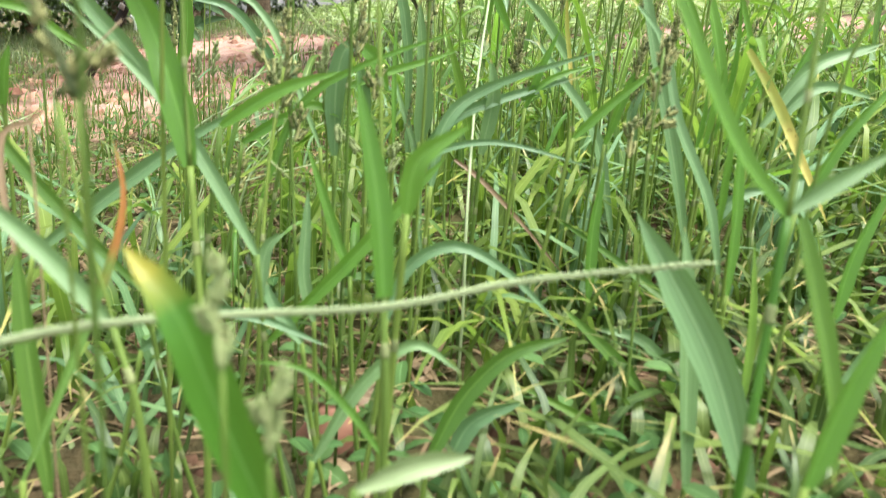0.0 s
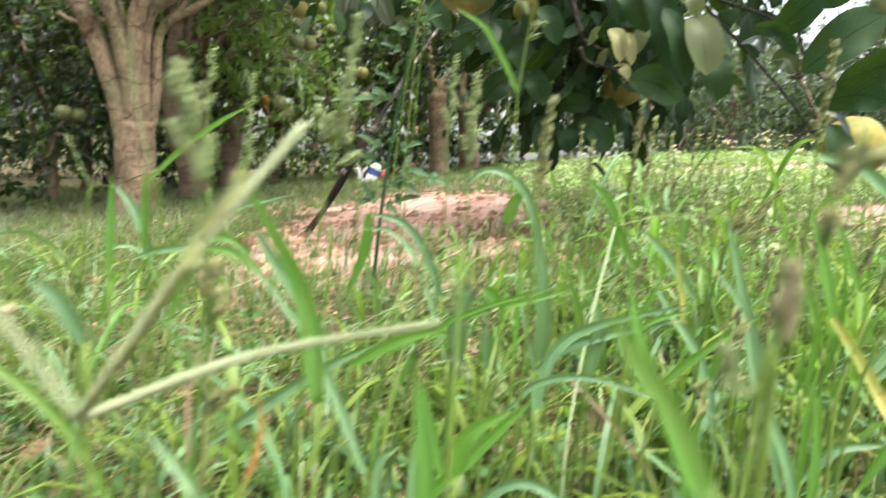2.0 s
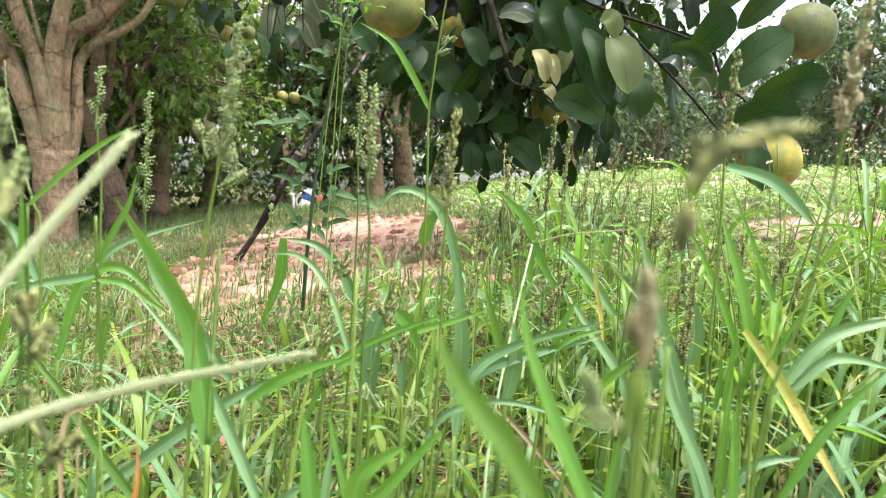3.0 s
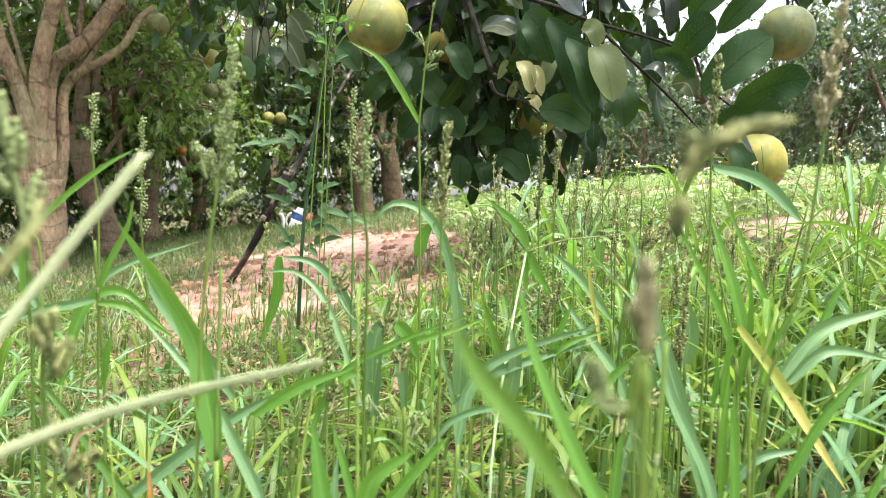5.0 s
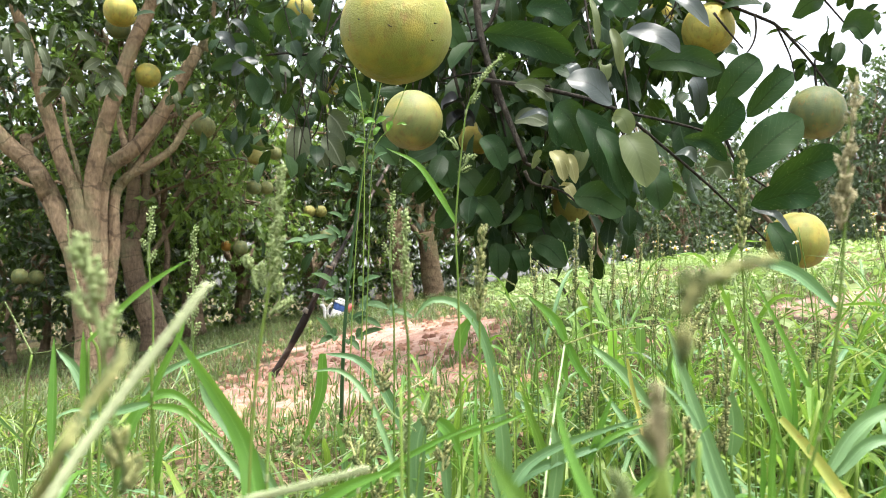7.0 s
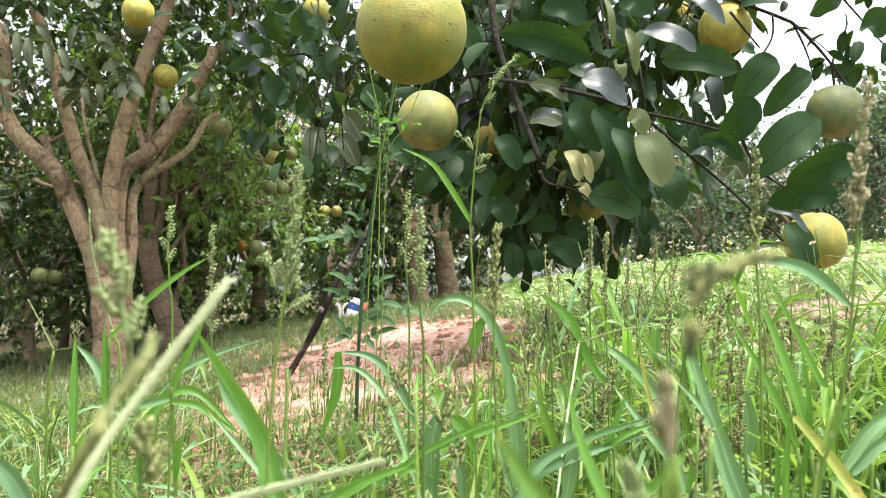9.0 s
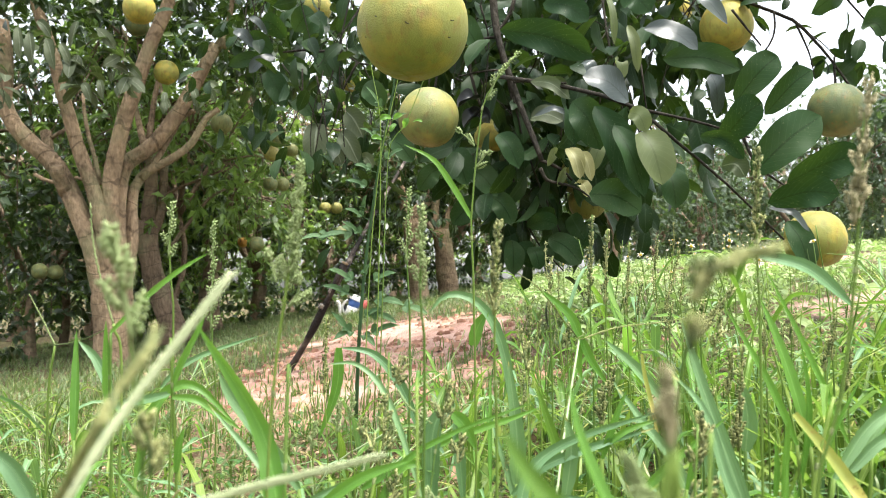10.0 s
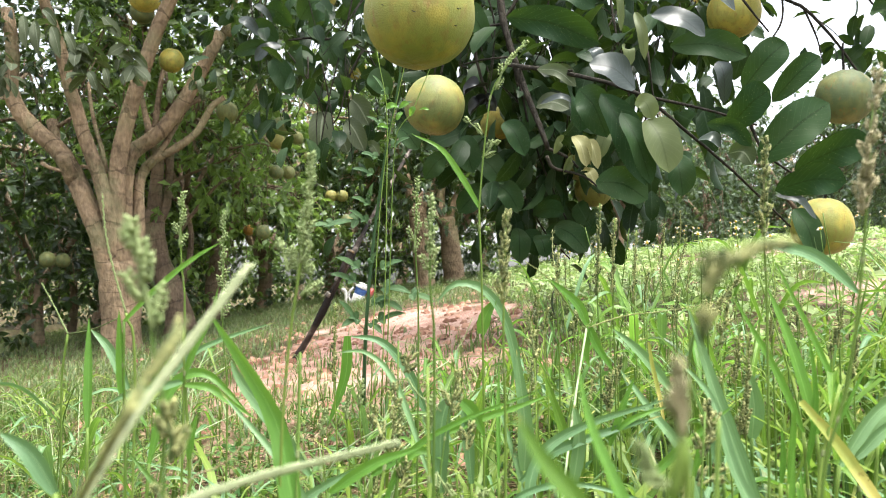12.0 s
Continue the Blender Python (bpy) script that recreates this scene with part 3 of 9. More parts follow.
grass_sheet("tall_field_grass", spots_in(480, -0.6, 1.8, 0.60, 2.6, tall_stand, 0.015, 11), (0.10, 0.27), (0.003, 0.008), 0.5, M_FIELD, "tall green field grass with narrow leaning blades", 21)
grass_sheet("arching_field_grass", spots_in(1600, -0.6, 1.8, 0.46, 2.2, tall_stand, 0.02, 31), (0.10, 0.24), (0.004, 0.010), 0.5, M_FIELD, "green field grass with blades that arch right over", 32, ARCH)
grass_sheet("bluish_field_grass", spots_in(750, -0.6, 1.8, 0.5, 2.0, tall_stand, 0.02, 37), (0.12, 0.26), (0.004, 0.008), 0.6, M_BLUE, "bluish grass blades that lean and arch among the stems", 38, ARCH)
grass_sheet("low_field_grass", spots_in(6000, -2.4, 0.5, 0.42, 3.4, left_side, 0.02, 12), (0.03, 0.12), (0.002, 0.0048), 0.5, M_TANGLE, "low tangled green grass with fine blades", 22)
grass_sheet("tangled_grass", spots_in(9000, -2.4, 0.5, 0.42, 3.2, left_side, 0.02, 33), (0.03, 0.12), (0.002, 0.005), 0.5, M_TANGLE, "tangled fine grass with arching pale green blades", 34, ARCH)
grass_sheet("under_grass", spots_in(4800, -0.7, 1.3, 0.22, 1.1, lambda x, y: 0.9, 0.012, 35), (0.03, 0.10), (0.003, 0.008), 0.7, M_TANGLE, "small green shoots and seedlings among the stems", 36, ARCH)
grass_sheet("near_grass", spots_in(520, 0.02, 0.55, 0.24, 0.56, lambda x, y: 0.9, 0.012, 39), (0.05, 0.13), (0.003, 0.008), 0.6, M_TANGLE, "green grass blades arching low over the soil", 40, ARCH)
grass_sheet("short_grass", spots_in(52000, -6.0, 1.8, 2.4, 12.5, lambda x, y: 0.05 if in_patch(x, y) else 0.8, 0.03, 13), (0.03, 0.11), (0.003, 0.007), 0.6, M_SHORT, "short sparse yellowish grass under the orchard trees", 23)


def path(x, y):
    """The worn track beyond the weeds, where the soil shows."""
    return 0.93 if (abs(y - 2.2) < 0.36 and x > 1.12) or (abs(y - 5.6) < 1.0 and x > 1.3) else 0.0


grass_sheet("bright_far_grass", spots_in(9000, 0.3, 7.0, 1.5, 11.0, lambda x, y: edge(x, y) * ragged(y - 1.75, x, y) * ragged(6.3 - x, x, y) * (1 - path(x, y)), 0.04, 14), (0.04, 0.11), (0.003, 0.010), 0.6, M_WEED, "weeds and grass in the open, sunlight put into their yellow-green", 24, ARCH)
grass_sheet("side_grass", spots_in(5000, -3.0, 3.0, -2.2, -0.1, lambda x, y: 1.0, 0.02, 15), (0.05, 0.12), (0.003, 0.007), 0.35, M_FIELD, "green field grass of middling height", 25)
grass_sheet("dry_litter", spots_in(12000, -0.9, 1.2, 0.22, 1.9, lambda x, y: 0.8, 0.01, 16), (0.02, 0.08), (0.0012, 0.0035), 0.08, M_DRY, "dead straw-coloured grass litter lying on the soil", 26, BLADE, 1.50)


grass_sheet("meadow_grass", spots_in(26000, -6.0, 4.5, -4.5, 4.5, lambda x, y: 0.0 if in_patch(x, y) or path(x, y) or (abs(x) < 1.5 and -0.35 < y < 3.0) else 0.3 + 0.7 * (noise.noise(Vector((x * 0.9, y * 0.9, 7.0))) > -0.1), 0.05, 17), (0.05, 0.14), (0.004, 0.009), 0.5, M_SHORT, "patchy meadow grass round the orchard edge", 27, ARCH)


def leaf_litter(name, n, x0, x1, y0, y1, size, lift, mat, label, cat, seed, keep=None):
    """Small broad leaves scattered at a low height."""
    r = np.random.default_rng(seed)
    sp = spots_in(n, x0, x1, y0, y1, keep or (lambda x, y: 1.0), 0.012, seed)
    pos = np.array([(px, py, ground_at(px, py) + lift[0] + (lift[1] - lift[0]) * r.random() ** 2) for px, py in sp])
    a = r.random(n) * 6.28
    d = np.stack([np.cos(a), np.sin(a), r.normal(0.0, 0.35, n)], 1)
    up = r.normal(0, 0.4, (n, 3)) + np.array([0, 0, 1.0])
    return tagged(part(name, scatter(LEAF, pos, frames_of(d, up), size[0] + (size[1] - size[0]) * r.random(n)), mat), label, cat, kind="stuff")


leaf_litter("low_weeds", 4200, -1.0, 0.9, 0.26, 1.6, (0.008, 0.022), (0.008, 0.05), M_LOWWEED, "small oval weed leaves close to the soil", "weeds", 51)
leaf_litter("dead_leaves", 3600, -1.2, 1.2, 0.22, 2.2, (0.008, 0.022), (0.002, 0.006), M_DRY, "dead brown leaves lying on the soil", "leaf litter", 52)
leaf_litter("bright_weeds", 17000, 0.35, 6.5, 1.4, 9.0, (0.015, 0.05), (0.01, 0.10), M_WEED, "broad-leaved weeds in the open, sunlight put into their pale green", "weeds", 53, lambda x, y: edge(x, y) * ragged(y - 1.65, x, y) * ragged(6.0 - x, x, y) * (1 - path(x, y)) / (1 + 0.1 * y))


# ---------------------------------------------------------------- grass plants
def seed_head(pts, racemes=10, length=0.014, spread=0.5, seed_size=0.0030, per=18, rng_seed=1):
    """A panicle of short dense racemes set along its stalk."""
    r = np.random.default_rng(rng_seed)
    c = arc(pts, 40)
    total = sum((c[i + 1] - c[i]).length for i in range(40))
    geos = [tube(pts, 0.0009, 0.0004, 12, 5)]
    pos, dirs = [], []
    for k in range(racemes):
        s = k / max(1, racemes - 1) if racemes > 1 else 0.0
        i = int(min(39, (0.02 + 0.9 * s) * 40))
        p, t = c[i], (c[i + 1] - c[i]).normalized()
        side = t.orthogonal().normalized()
        side = Matrix.Rotation(k * 2.4 + r.normal(0, 0.4), 3, t) @ side
        ax = (t + side * spread * (1.25 - 0.8 * s)).normalized()
        L = length * (1.2 - 0.6 * s)
        geos.append(tube([p, p + ax * L], 0.0005, 0.0003, 2, 4))
        m = max(4, int(per * (1.1 - 0.5 * s)))
        for q in range(m):
            f = (q + 0.5) / m
            out = Matrix.Rotation(q * 2.1, 3, ax) @ ax.orthogonal().normalized()
            o = p + ax * L * (0.10 + 0.85 * f) + out * seed_size * 0.32 * math.sin(math.pi * (0.12 + 0.8 * f))
            d = ax * 0.9 + out * 0.7
            pos.append(o)
            dirs.append(d)
    rot = frames_of(np.array(dirs), np.tile([0.2, 0.3, 1.0], (len(dirs), 1)))
    geos.append(scatter(SEED, np.array(pos), rot, seed_size * (0.8 + 0.4 * r.random(len(pos)))))
    return join(*geos)


def finger(pts, seed_size=0.0028, step=0.0016, radius=0.0007):
    """A slender one-sided spike with seeds pressed to its axis in two rows."""
    c = arc(pts, 60)
    total = sum((c[i + 1] - c[i]).length for i in range(60))
    n = int(total / step)
    pos, dirs = [], []
    for k in range(n):
        s = k / n * 59.0
        i = int(s)
        p, t = c[i].lerp(c[i + 1], s - i), (c[i + 1] - c[i]).normalized()
        side = t.cross(Vector((0, 1, 0.2))).normalized() * (1 if k % 2 else -1)
        pos.append(p + side * radius * 0.5)
        dirs.append(t + side * 0.16)
    rot = frames_of(np.array(dirs), np.tile([0.0, -1.0, 0.3], (n, 1)))
    return join(tube(pts, radius, radius * 0.5, 20, 5), scatter(NARROW, np.array(pos), rot, seed_size * (0.85 + 0.3 * np.random.default_rng(n).random(n))))


PLANT = ("green grass plant with arching blades, rooted in the soil", "grass")


def grass_plant(at, label=PLANT[0], group="grass plants"):
    return thing("grass_plant", at, label, "grass", group)


def blade(pl, pts, width, mat=None, **kw):
    return part("leaf_blade", ribbon(pts, width, **kw), mat or M_BLADE, pl)


def stem(pl, pts, r0=0.0014, r1=0.0010, mat=None, joints=True):
    ob = part("stem", tube(pts, r0, r1, 12, 6), mat or M_STEM, pl)
    if joints and len(pts) > 2:
        c = arc(pts, 12)
        for i in (5, 9) if (c[-1] - c[0]).length > 0.12 else (6,):
            t = (c[i + 1] - c[i - 1]).normalized()
            part("node", tube([c[i] - t * r0 * 1.6, c[i] - t * r0 * 0.5, c[i] + t * r0 * 0.5, c[i] + t * r0 * 1.6], r0 * 1.0, r0 * 1.0, 6, 6, 0, 0), M_NODE, ob)
    return ob


def head(pl, pts, mat=None, **kw):
    return part("seed_head", seed_head(pts, **kw), mat or M_SEED, pl, "green seed head of short dense racemes")


def spike(pl, pts, mat=None, **kw):
    return part("spike", finger(pts, **kw), mat or M_SPIKE, pl, "slender pale seed spike")


def rooted(x, y):
    return (x, y, ground_at(x, y) - 0.003)


def random_plant(seed, tall, with_head):
    """A prototype plant standing at the origin."""
    r = random.Random(seed)
    pl = grass_plant((0, 0, 0))
    culms = r.choice((1, 2, 2))
    for c in range(culms):
        a, lean = r.random() * 6.28, r.uniform(0.02, 0.25)
        hgt = tall * r.uniform(0.75, 1.1)
        top = Vector((math.cos(a) * lean * hgt, math.sin(a) * lean * hgt, hgt))
        mid = Vector((top.x * 0.35, top.y * 0.35, hgt * 0.55))
        stem(pl, [(0, 0, 0), mid, top], 0.0012, 0.0007)
        for k in range(r.choice((2, 3))):
            s = 0.15 + 0.28 * k + r.uniform(-0.05, 0.05)
            p = Vector((0, 0, 0)).lerp(mid, min(1, s * 1.7)) if s < 0.55 else mid.lerp(top, (s - 0.55) / 0.45)
            b = r.random() * 6.28
            L = r.uniform(0.45, 0.8) * tall
            o = Vector((math.cos(b), math.sin(b), 0))
            e = p + o * L * r.uniform(0.45, 0.75) + Vector((0, 0, L * r.uniform(-0.1, 0.65)))
            m = p.lerp(e, 0.5) + Vector((0, 0, L * r.uniform(0.12, 0.25)))
            blade(pl, [p, m, e], r.uniform(0.006, 0.0115), r.choice((M_BLADE, M_BLADE, M_BLUE, M_LIME, M_LIME)), face=(-o.x * 0.5, -o.y * 0.5, 1), twist=r.uniform(-0.8, 0.8), n=9)
        if with_head and c == 0:
            d = (top - mid).normalized()
            head(pl, [top - d * 0.01, top + d * 0.035, top + d * 0.07 + o * 0.008], M_SEED, racemes=r.choice((7, 9, 11)), length=0.0085, spread=0.28, per=10, rng_seed=seed)
    return pl


protos = [random_plant(100 + i, (0.15, 0.2, 0.24, 0.28)[i % 4], i % 3 == 1) for i in range(12)]
r = random.Random(5)
placed = 0
firsts = set()
while placed < 72:
    x, y = r.uniform(-1.0, 1.1), r.uniform(0.46, 1.4)
    if abs(x) > 0.62 * y + 0.15 or r.random() > 0.10 + 0.90 * edge(x, y) or in_patch(x, y):
        continue
    if y < 0.75 and r.random() < 0.45:
        continue
    src = protos[r.randrange(12)]
    s = r.uniform(0.75, 1.15) * (0.8 if edge(x, y) < 0.5 else 1.0) * (0.85 if y < 0.7 else 1.0)
    m = Matrix.Translation(rooted(x, y)) @ Matrix.Rotation(r.random() * 6.28, 4, "Z") @ Matrix.Diagonal((s, s, s, 1))
    if src.name not in firsts:
        firsts.add(src.name)
        src.matrix_basis = m
        src.scale = (s, s, s)
    else:
        src_scale = src.scale.copy()
        ob = copy_thing(src, m @ Matrix.Diagonal((1 / src_scale.x, 1 / src_scale.y, 1 / src_scale.z, 1)))
    placed += 1


def sprawling_plant(seed, tall):
    """A prototype of thin culms that lean far over, with narrow arching blades."""
    r = random.Random(seed)
    pl = grass_plant((0, 0, 0), "sprawling grass plant with thin leaning culms and narrow blades")
    for c in range(r.choice((2, 3))):
        a = r.random() * 6.28
        out = Vector((math.cos(a), math.sin(a), 0))
        reach, hgt = tall * r.uniform(0.3, 0.9), tall * r.uniform(0.55, 1.0)
        mid, top = out * reach * 0.35 + Vector((0, 0, hgt * 0.7)), out * reach + Vector((0, 0, hgt))
        stem(pl, [(0, 0, 0), mid, top], 0.0010, 0.0006, r.choice((M_STEM, M_STEM, M_PALE)))
        for k in range(3):
            p = Vector((0, 0, 0)).lerp(mid, 0.6) if k == 0 else mid.lerp(top, 0.45 * (k - 1) + r.uniform(0, 0.2))
            b = a + r.uniform(-1.8, 1.8)
            o = Vector((math.cos(b), math.sin(b), 0))
            L = tall * r.uniform(0.5, 1.0)
            e = p + o * L * r.uniform(0.5, 0.9) + Vector((0, 0, L * r.uniform(-0.25, 0.45)))
            blade(pl, [p, p.lerp(e, 0.5) + Vector((0, 0, L * r.uniform(0.08, 0.24))), e], r.uniform(0.003, 0.0065), r.choice((M_FIELD, M_BLADE, M_BLUE, M_TANGLE)), face=(-o.x * 0.5, -o.y * 0.5, 1), twist=r.uniform(-1.5, 1.5), n=9)
        if c == 0:
            d = (top - mid).normalized()
            if seed % 2:
                for g in (-0.5, 0.35):
                    spike(pl, [top, top + (Matrix.Rotation(g, 3, "Y") @ d) * 0.03, top + (Matrix.Rotation(g * 1.3, 3, "Y") @ d) * 0.06], M_SEEDP, seed_size=0.002, step=0.0022, radius=0.0005)
            else:
                head(pl, [top, top + d * 0.02, top + d * 0.045], M_SEEDP, racemes=5, length=0.007, per=8, rng_seed=seed, seed_size=0.0022)
    return pl


sprawlers = [sprawling_plant(300 + i, (0.12, 0.16, 0.2)[i % 3]) for i in range(9)]
r = random.Random(15)
placed = 0
while placed < 62:
    x, y = r.uniform(-1.3, 1.2), r.uniform(0.5, 1.9)
    if abs(x) > 0.62 * y + 0.15 or in_patch(x, y) or (-0.55 < x < 0.2 and y > 1.15) or (x < 0.1 and y < 0.85 and placed % 2) or r.random() > 0.9 - 0.45 * edge(x, y):
        continue
    src = sprawlers[placed % 9]
    s = r.uniform(0.8, 1.2)
    m = Matrix.Translation(rooted(x, y)) @ Matrix.Rotation(r.random() * 6.28, 4, "Z")
    if placed < 9:
        src.matrix_basis = m
    else:
        copy_thing(src, m @ Matrix.Diagonal((s, s, s, 1)))
    placed += 1


# ---------------------------------------------------------------- trees
def pomelo_mesh(name, mat, squash=0.97, neck=0.06):
    V, F, U = [], [], []
    n, k = 22, 28
    for i in range(n + 1):
        t = math.pi * i / n
        z, rad = -math.copysign(abs(math.cos(t)) ** 0.92, math.cos(t)) * squash, math.sin(t) ** 0.88
        rad *= 1 - neck * max(0, z)
        if i == n:
            z -= 0.05
        for j in range(k):
            g = 2 * math.pi * j / k
            w = 1 + 0.02 * noise.noise(Vector((math.cos(g) * 1.5, math.sin(g) * 1.5, z * 1.5)))
            V.append((rad * math.cos(g) * w, rad * math.sin(g) * w, z * w))
            U.append((j / k, i / n))
    for i in range(n):
        for j in range(k):
            q = (j + 1) % k
            F.append((i * k + j, i * k + q, (i + 1) * k + q, (i + 1) * k + j))
    return mesh_of(name, V, F, U, mat)


POMELO = {"yellow": pomelo_mesh("pomelo", M_POMELO), "green": pomelo_mesh("pomelo", M_POMELO_G), "orange": pomelo_mesh("pomelo", M_POMELO_O), "olive": pomelo_mesh("pomelo", M_POMELO_V)}


def pomelo(at, dia, tone="yellow", turn=0.0, tilt=0.0, stalk=0.08):
    """A fruit on its stalk, hanging with its middle at 'at'."""
    ob = new("pomelo", POMELO[tone])
    ob.location, ob.scale, ob.rotation_euler = at, (dia / 2,) * 3, (tilt, tilt * 0.6, turn)
    tagged(ob, {"yellow": "ripe yellow-green pomelo hanging from its stalk", "olive": "half-ripe olive-green pomelo hanging from its stalk", "green": "unripe green pomelo hanging among dark leaves", "orange": "over-ripe orange pomelo hanging in the shade"}[tone], "pomelo", "pomelos in the orchard")
    st = new("stalk", mesh_of("stalk", *tube([(0, 0, 0.9), (0.03, 0.02, 1 + stalk / dia), (0.0, 0.05, 1 + 2 * stalk / dia)], 0.05, 0.035, 5, 6), M_TWIG))
    st.parent = ob
    return ob


def leaf_cloud(tips, count, spread, size, rng_seed, tpl=LEAF_FAR, droop=0.55, loose=0.45, whorl=1):
    """Leaves gathered in sprays round the twig ends, hanging slightly outward; whorl: how many share one shoot."""
    r = np.random.default_rng(rng_seed)
    tips = np.asarray(tips, float)
    shoots = max(1, count // whorl)
    k = r.integers(0, len(tips), shoots)
    off = r.normal(0, 1, (shoots, 3)) * np.array(spread)
    axis = off / (np.linalg.norm(off, axis=1, keepdims=True) + 1e-6) * 0.8 + r.normal(0, 0.5, (shoots, 3))
    own = np.repeat(np.arange(shoots), whorl)
    n = len(own)
    big = size[0] + (size[1] - size[0]) * (0.6 * r.random(shoots)[own] + 0.4 * r.random(n))
    pos = (tips[k] + off)[own]
    d = axis[own].copy()
    if whorl > 1:
        pos += axis[own] * big[:, None] * r.uniform(-0.5, 0.5, (n, 1))
        d += r.normal(0, 0.75, (n, 3))
    d[:, 2] -= droop
    up = r.normal(0, loose, (n, 3)) + np.array([0, -0.15, 1.0])
    return scatter(tpl, pos, frames_of(d, up), big)


def citrus_tree(at, seed, height=3.6, leaves=9500, radius=1.9, low=0.3, leaf=(0.07, 0.125), mat=M_BARK_SHADED, leafage=M_CITRUS_FAR, girth=0.12, bones=()):
    """Short trunk, spreading limbs that fork twice, and a dense crown that hangs low. bones: trunk and limbs placed to
    fit the camera's view.
    """
    r = random.Random(seed)
    t = thing("pomelo_tree", at, "pomelo tree with brown trunk, spreading limbs and dense dark leaves", "tree", "orchard trees")
    base = Vector(at)
    tips, ends, twigs = [], [], []
    for name, pts, r0, r1 in bones:
        part(name, tube(pts, r0, r1, 12, 10, 0.2, 0.3 if name == "trunk" else 0.0), mat, t)
        if name == "limb" and r1 > 0.015:
            ends.append((Vector(pts[-1]), math.atan2(pts[-1][1] - at[1], pts[-1][0] - at[0])))
    if not bones:
        top = base + Vector((r.uniform(-0.12, 0.12), r.uniform(-0.1, 0.1), r.uniform(0.5, 0.85)))
        part("trunk", tube([base - Vector((0, 0, 0.05)), base.lerp(top, 0.5) + Vector((r.uniform(-0.04, 0.04), 0, 0)), top - Vector((0, 0, 0.04))], girth, girth * 0.72, 8, 10, 0.25, 0.5), mat, t)
        n = r.choice((4, 5, 6))
        for i in range(n):
            a = 6.28 * i / n + r.uniform(-0.4, 0.4)
            o = Vector((math.cos(a), math.sin(a), 0))
            e = top + o * radius * r.uniform(0.35, 0.5) + Vector((0, 0, height * r.uniform(0.28, 0.42)))
            part("limb", tube([top - Vector((0, 0, 0.22)) - o * girth * 0.2, top + o * girth * 0.5, top.lerp(e, 0.5) + o * 0.08, e], girth * 0.62, girth * 0.3, 8, 8, 0.25), mat, t)
            ends.append((e, a))
    for e, a in ends:
        for j in range(4 if not bones else 7):
            b = a + r.uniform(-1.1, 1.1) * (1 if not bones else 2.8)
            o2 = Vector((math.cos(b), math.sin(b), 0))
            e2 = e + o2 * radius * r.uniform(0.25, 0.5) + Vector((0, 0, height * r.uniform(-0.12, 0.3)))
            twigs.append(tube([e, e.lerp(e2, 0.5) + Vector((0, 0, 0.12)), e2], 0.026, 0.012, 6, 6))
            tips.append(e2)
            for q in range(6):
                c = b + r.uniform(-1.2, 1.2)
                e3 = e2 + Vector((math.cos(c), math.sin(c), 0)) * r.uniform(0.2, 0.55) + Vector((0, 0, r.uniform(-1.7, 0.35)))
                e3.z = max(e3.z, base.z + low * r.uniform(0.7, 1.2))
                twigs.append(tube([e2, e2.lerp(e3, 0.6) + Vector((0, 0, 0.08)), e3], 0.010, 0.004, 4, 4))
                tips.append(e3)
    tagged(part("branchwork", join(*twigs), mat, t), kind="stuff")
    part("crown", leaf_cloud(tips, leaves, (0.13 * radius, 0.13 * radius, 0.24), leaf, seed, loose=0.6, whorl=7), leafage, t, "leaves with haze and sunlight put into their pale grey-green" if leafage == M_CITRUS_HAZE else "dense glossy leaves with light and shade put into their green")
    return t


# low branches and undergrowth that close the back of the orchard
r = random.Random(61)
UNDER = [rooted(r.uniform(-15, 0.8), r.uniform(15, 20)) for _ in range(120)]
tagged(part("undergrowth", leaf_cloud([(x, y, z + r.uniform(0.2, 0.9)) for x, y, z in UNDER], 6000, (0.6, 0.5, 0.35), (0.08, 0.14), 62, loose=0.8), M_CITRUS_FAR), "dark low branches and undergrowth behind the orchard rows", "undergrowth", kind="stuff")
LOW = [rooted(r.uniform(-4.6, 0.4), r.uniform(9.6, 12.5)) for _ in range(60)]
tagged(part("undergrowth", leaf_cloud([(x, y, z + r.uniform(0.15, 0.55)) for x, y, z in LOW], 4200, (0.35, 0.35, 0.2), (0.07, 0.12), 63, loose=0.8, whorl=7), M_CITRUS_FAR), "low dark shoots and branches between the trunks", "undergrowth", kind="stuff")


# ---------------------------------------------------------------- white daisies in the open
def daisy(at, tall, seed):
    r = random.Random(seed)
    fl = thing("white_flower", at, "small white daisy-like flower on a thin green stem", "flower", "white flowers")
    top = Vector(at) + Vector((r.uniform(-0.04, 0.04), r.uniform(-0.04, 0.04), tall))
    part("stem", tube([at, Vector(at).lerp(top, 0.5) + Vector((0.01, 0, 0)), top], 0.0016, 0.0011, 6, 5), M_STEM, fl)
    a = np.arange(6) * 1.047 + r.random()
    d = np.stack([np.cos(a), np.sin(a), np.full(6, 0.25)], 1) @ np.array(Matrix.Rotation(r.uniform(0.5, 1.1), 3, 'X'))
    part("petals", scatter(LEAF, np.tile(np.array(top), (6, 1)), frames_of(d, np.tile([0, -0.8, 0.7], (6, 1))), np.full(6, 0.009)), M_PETAL, fl)
    part("core", tube([top - Vector((0, 0, 0.002)), top + Vector((0, 0, 0.004))], 0.004, 0.003, 2, 8), M_CORE, fl)
    return fl


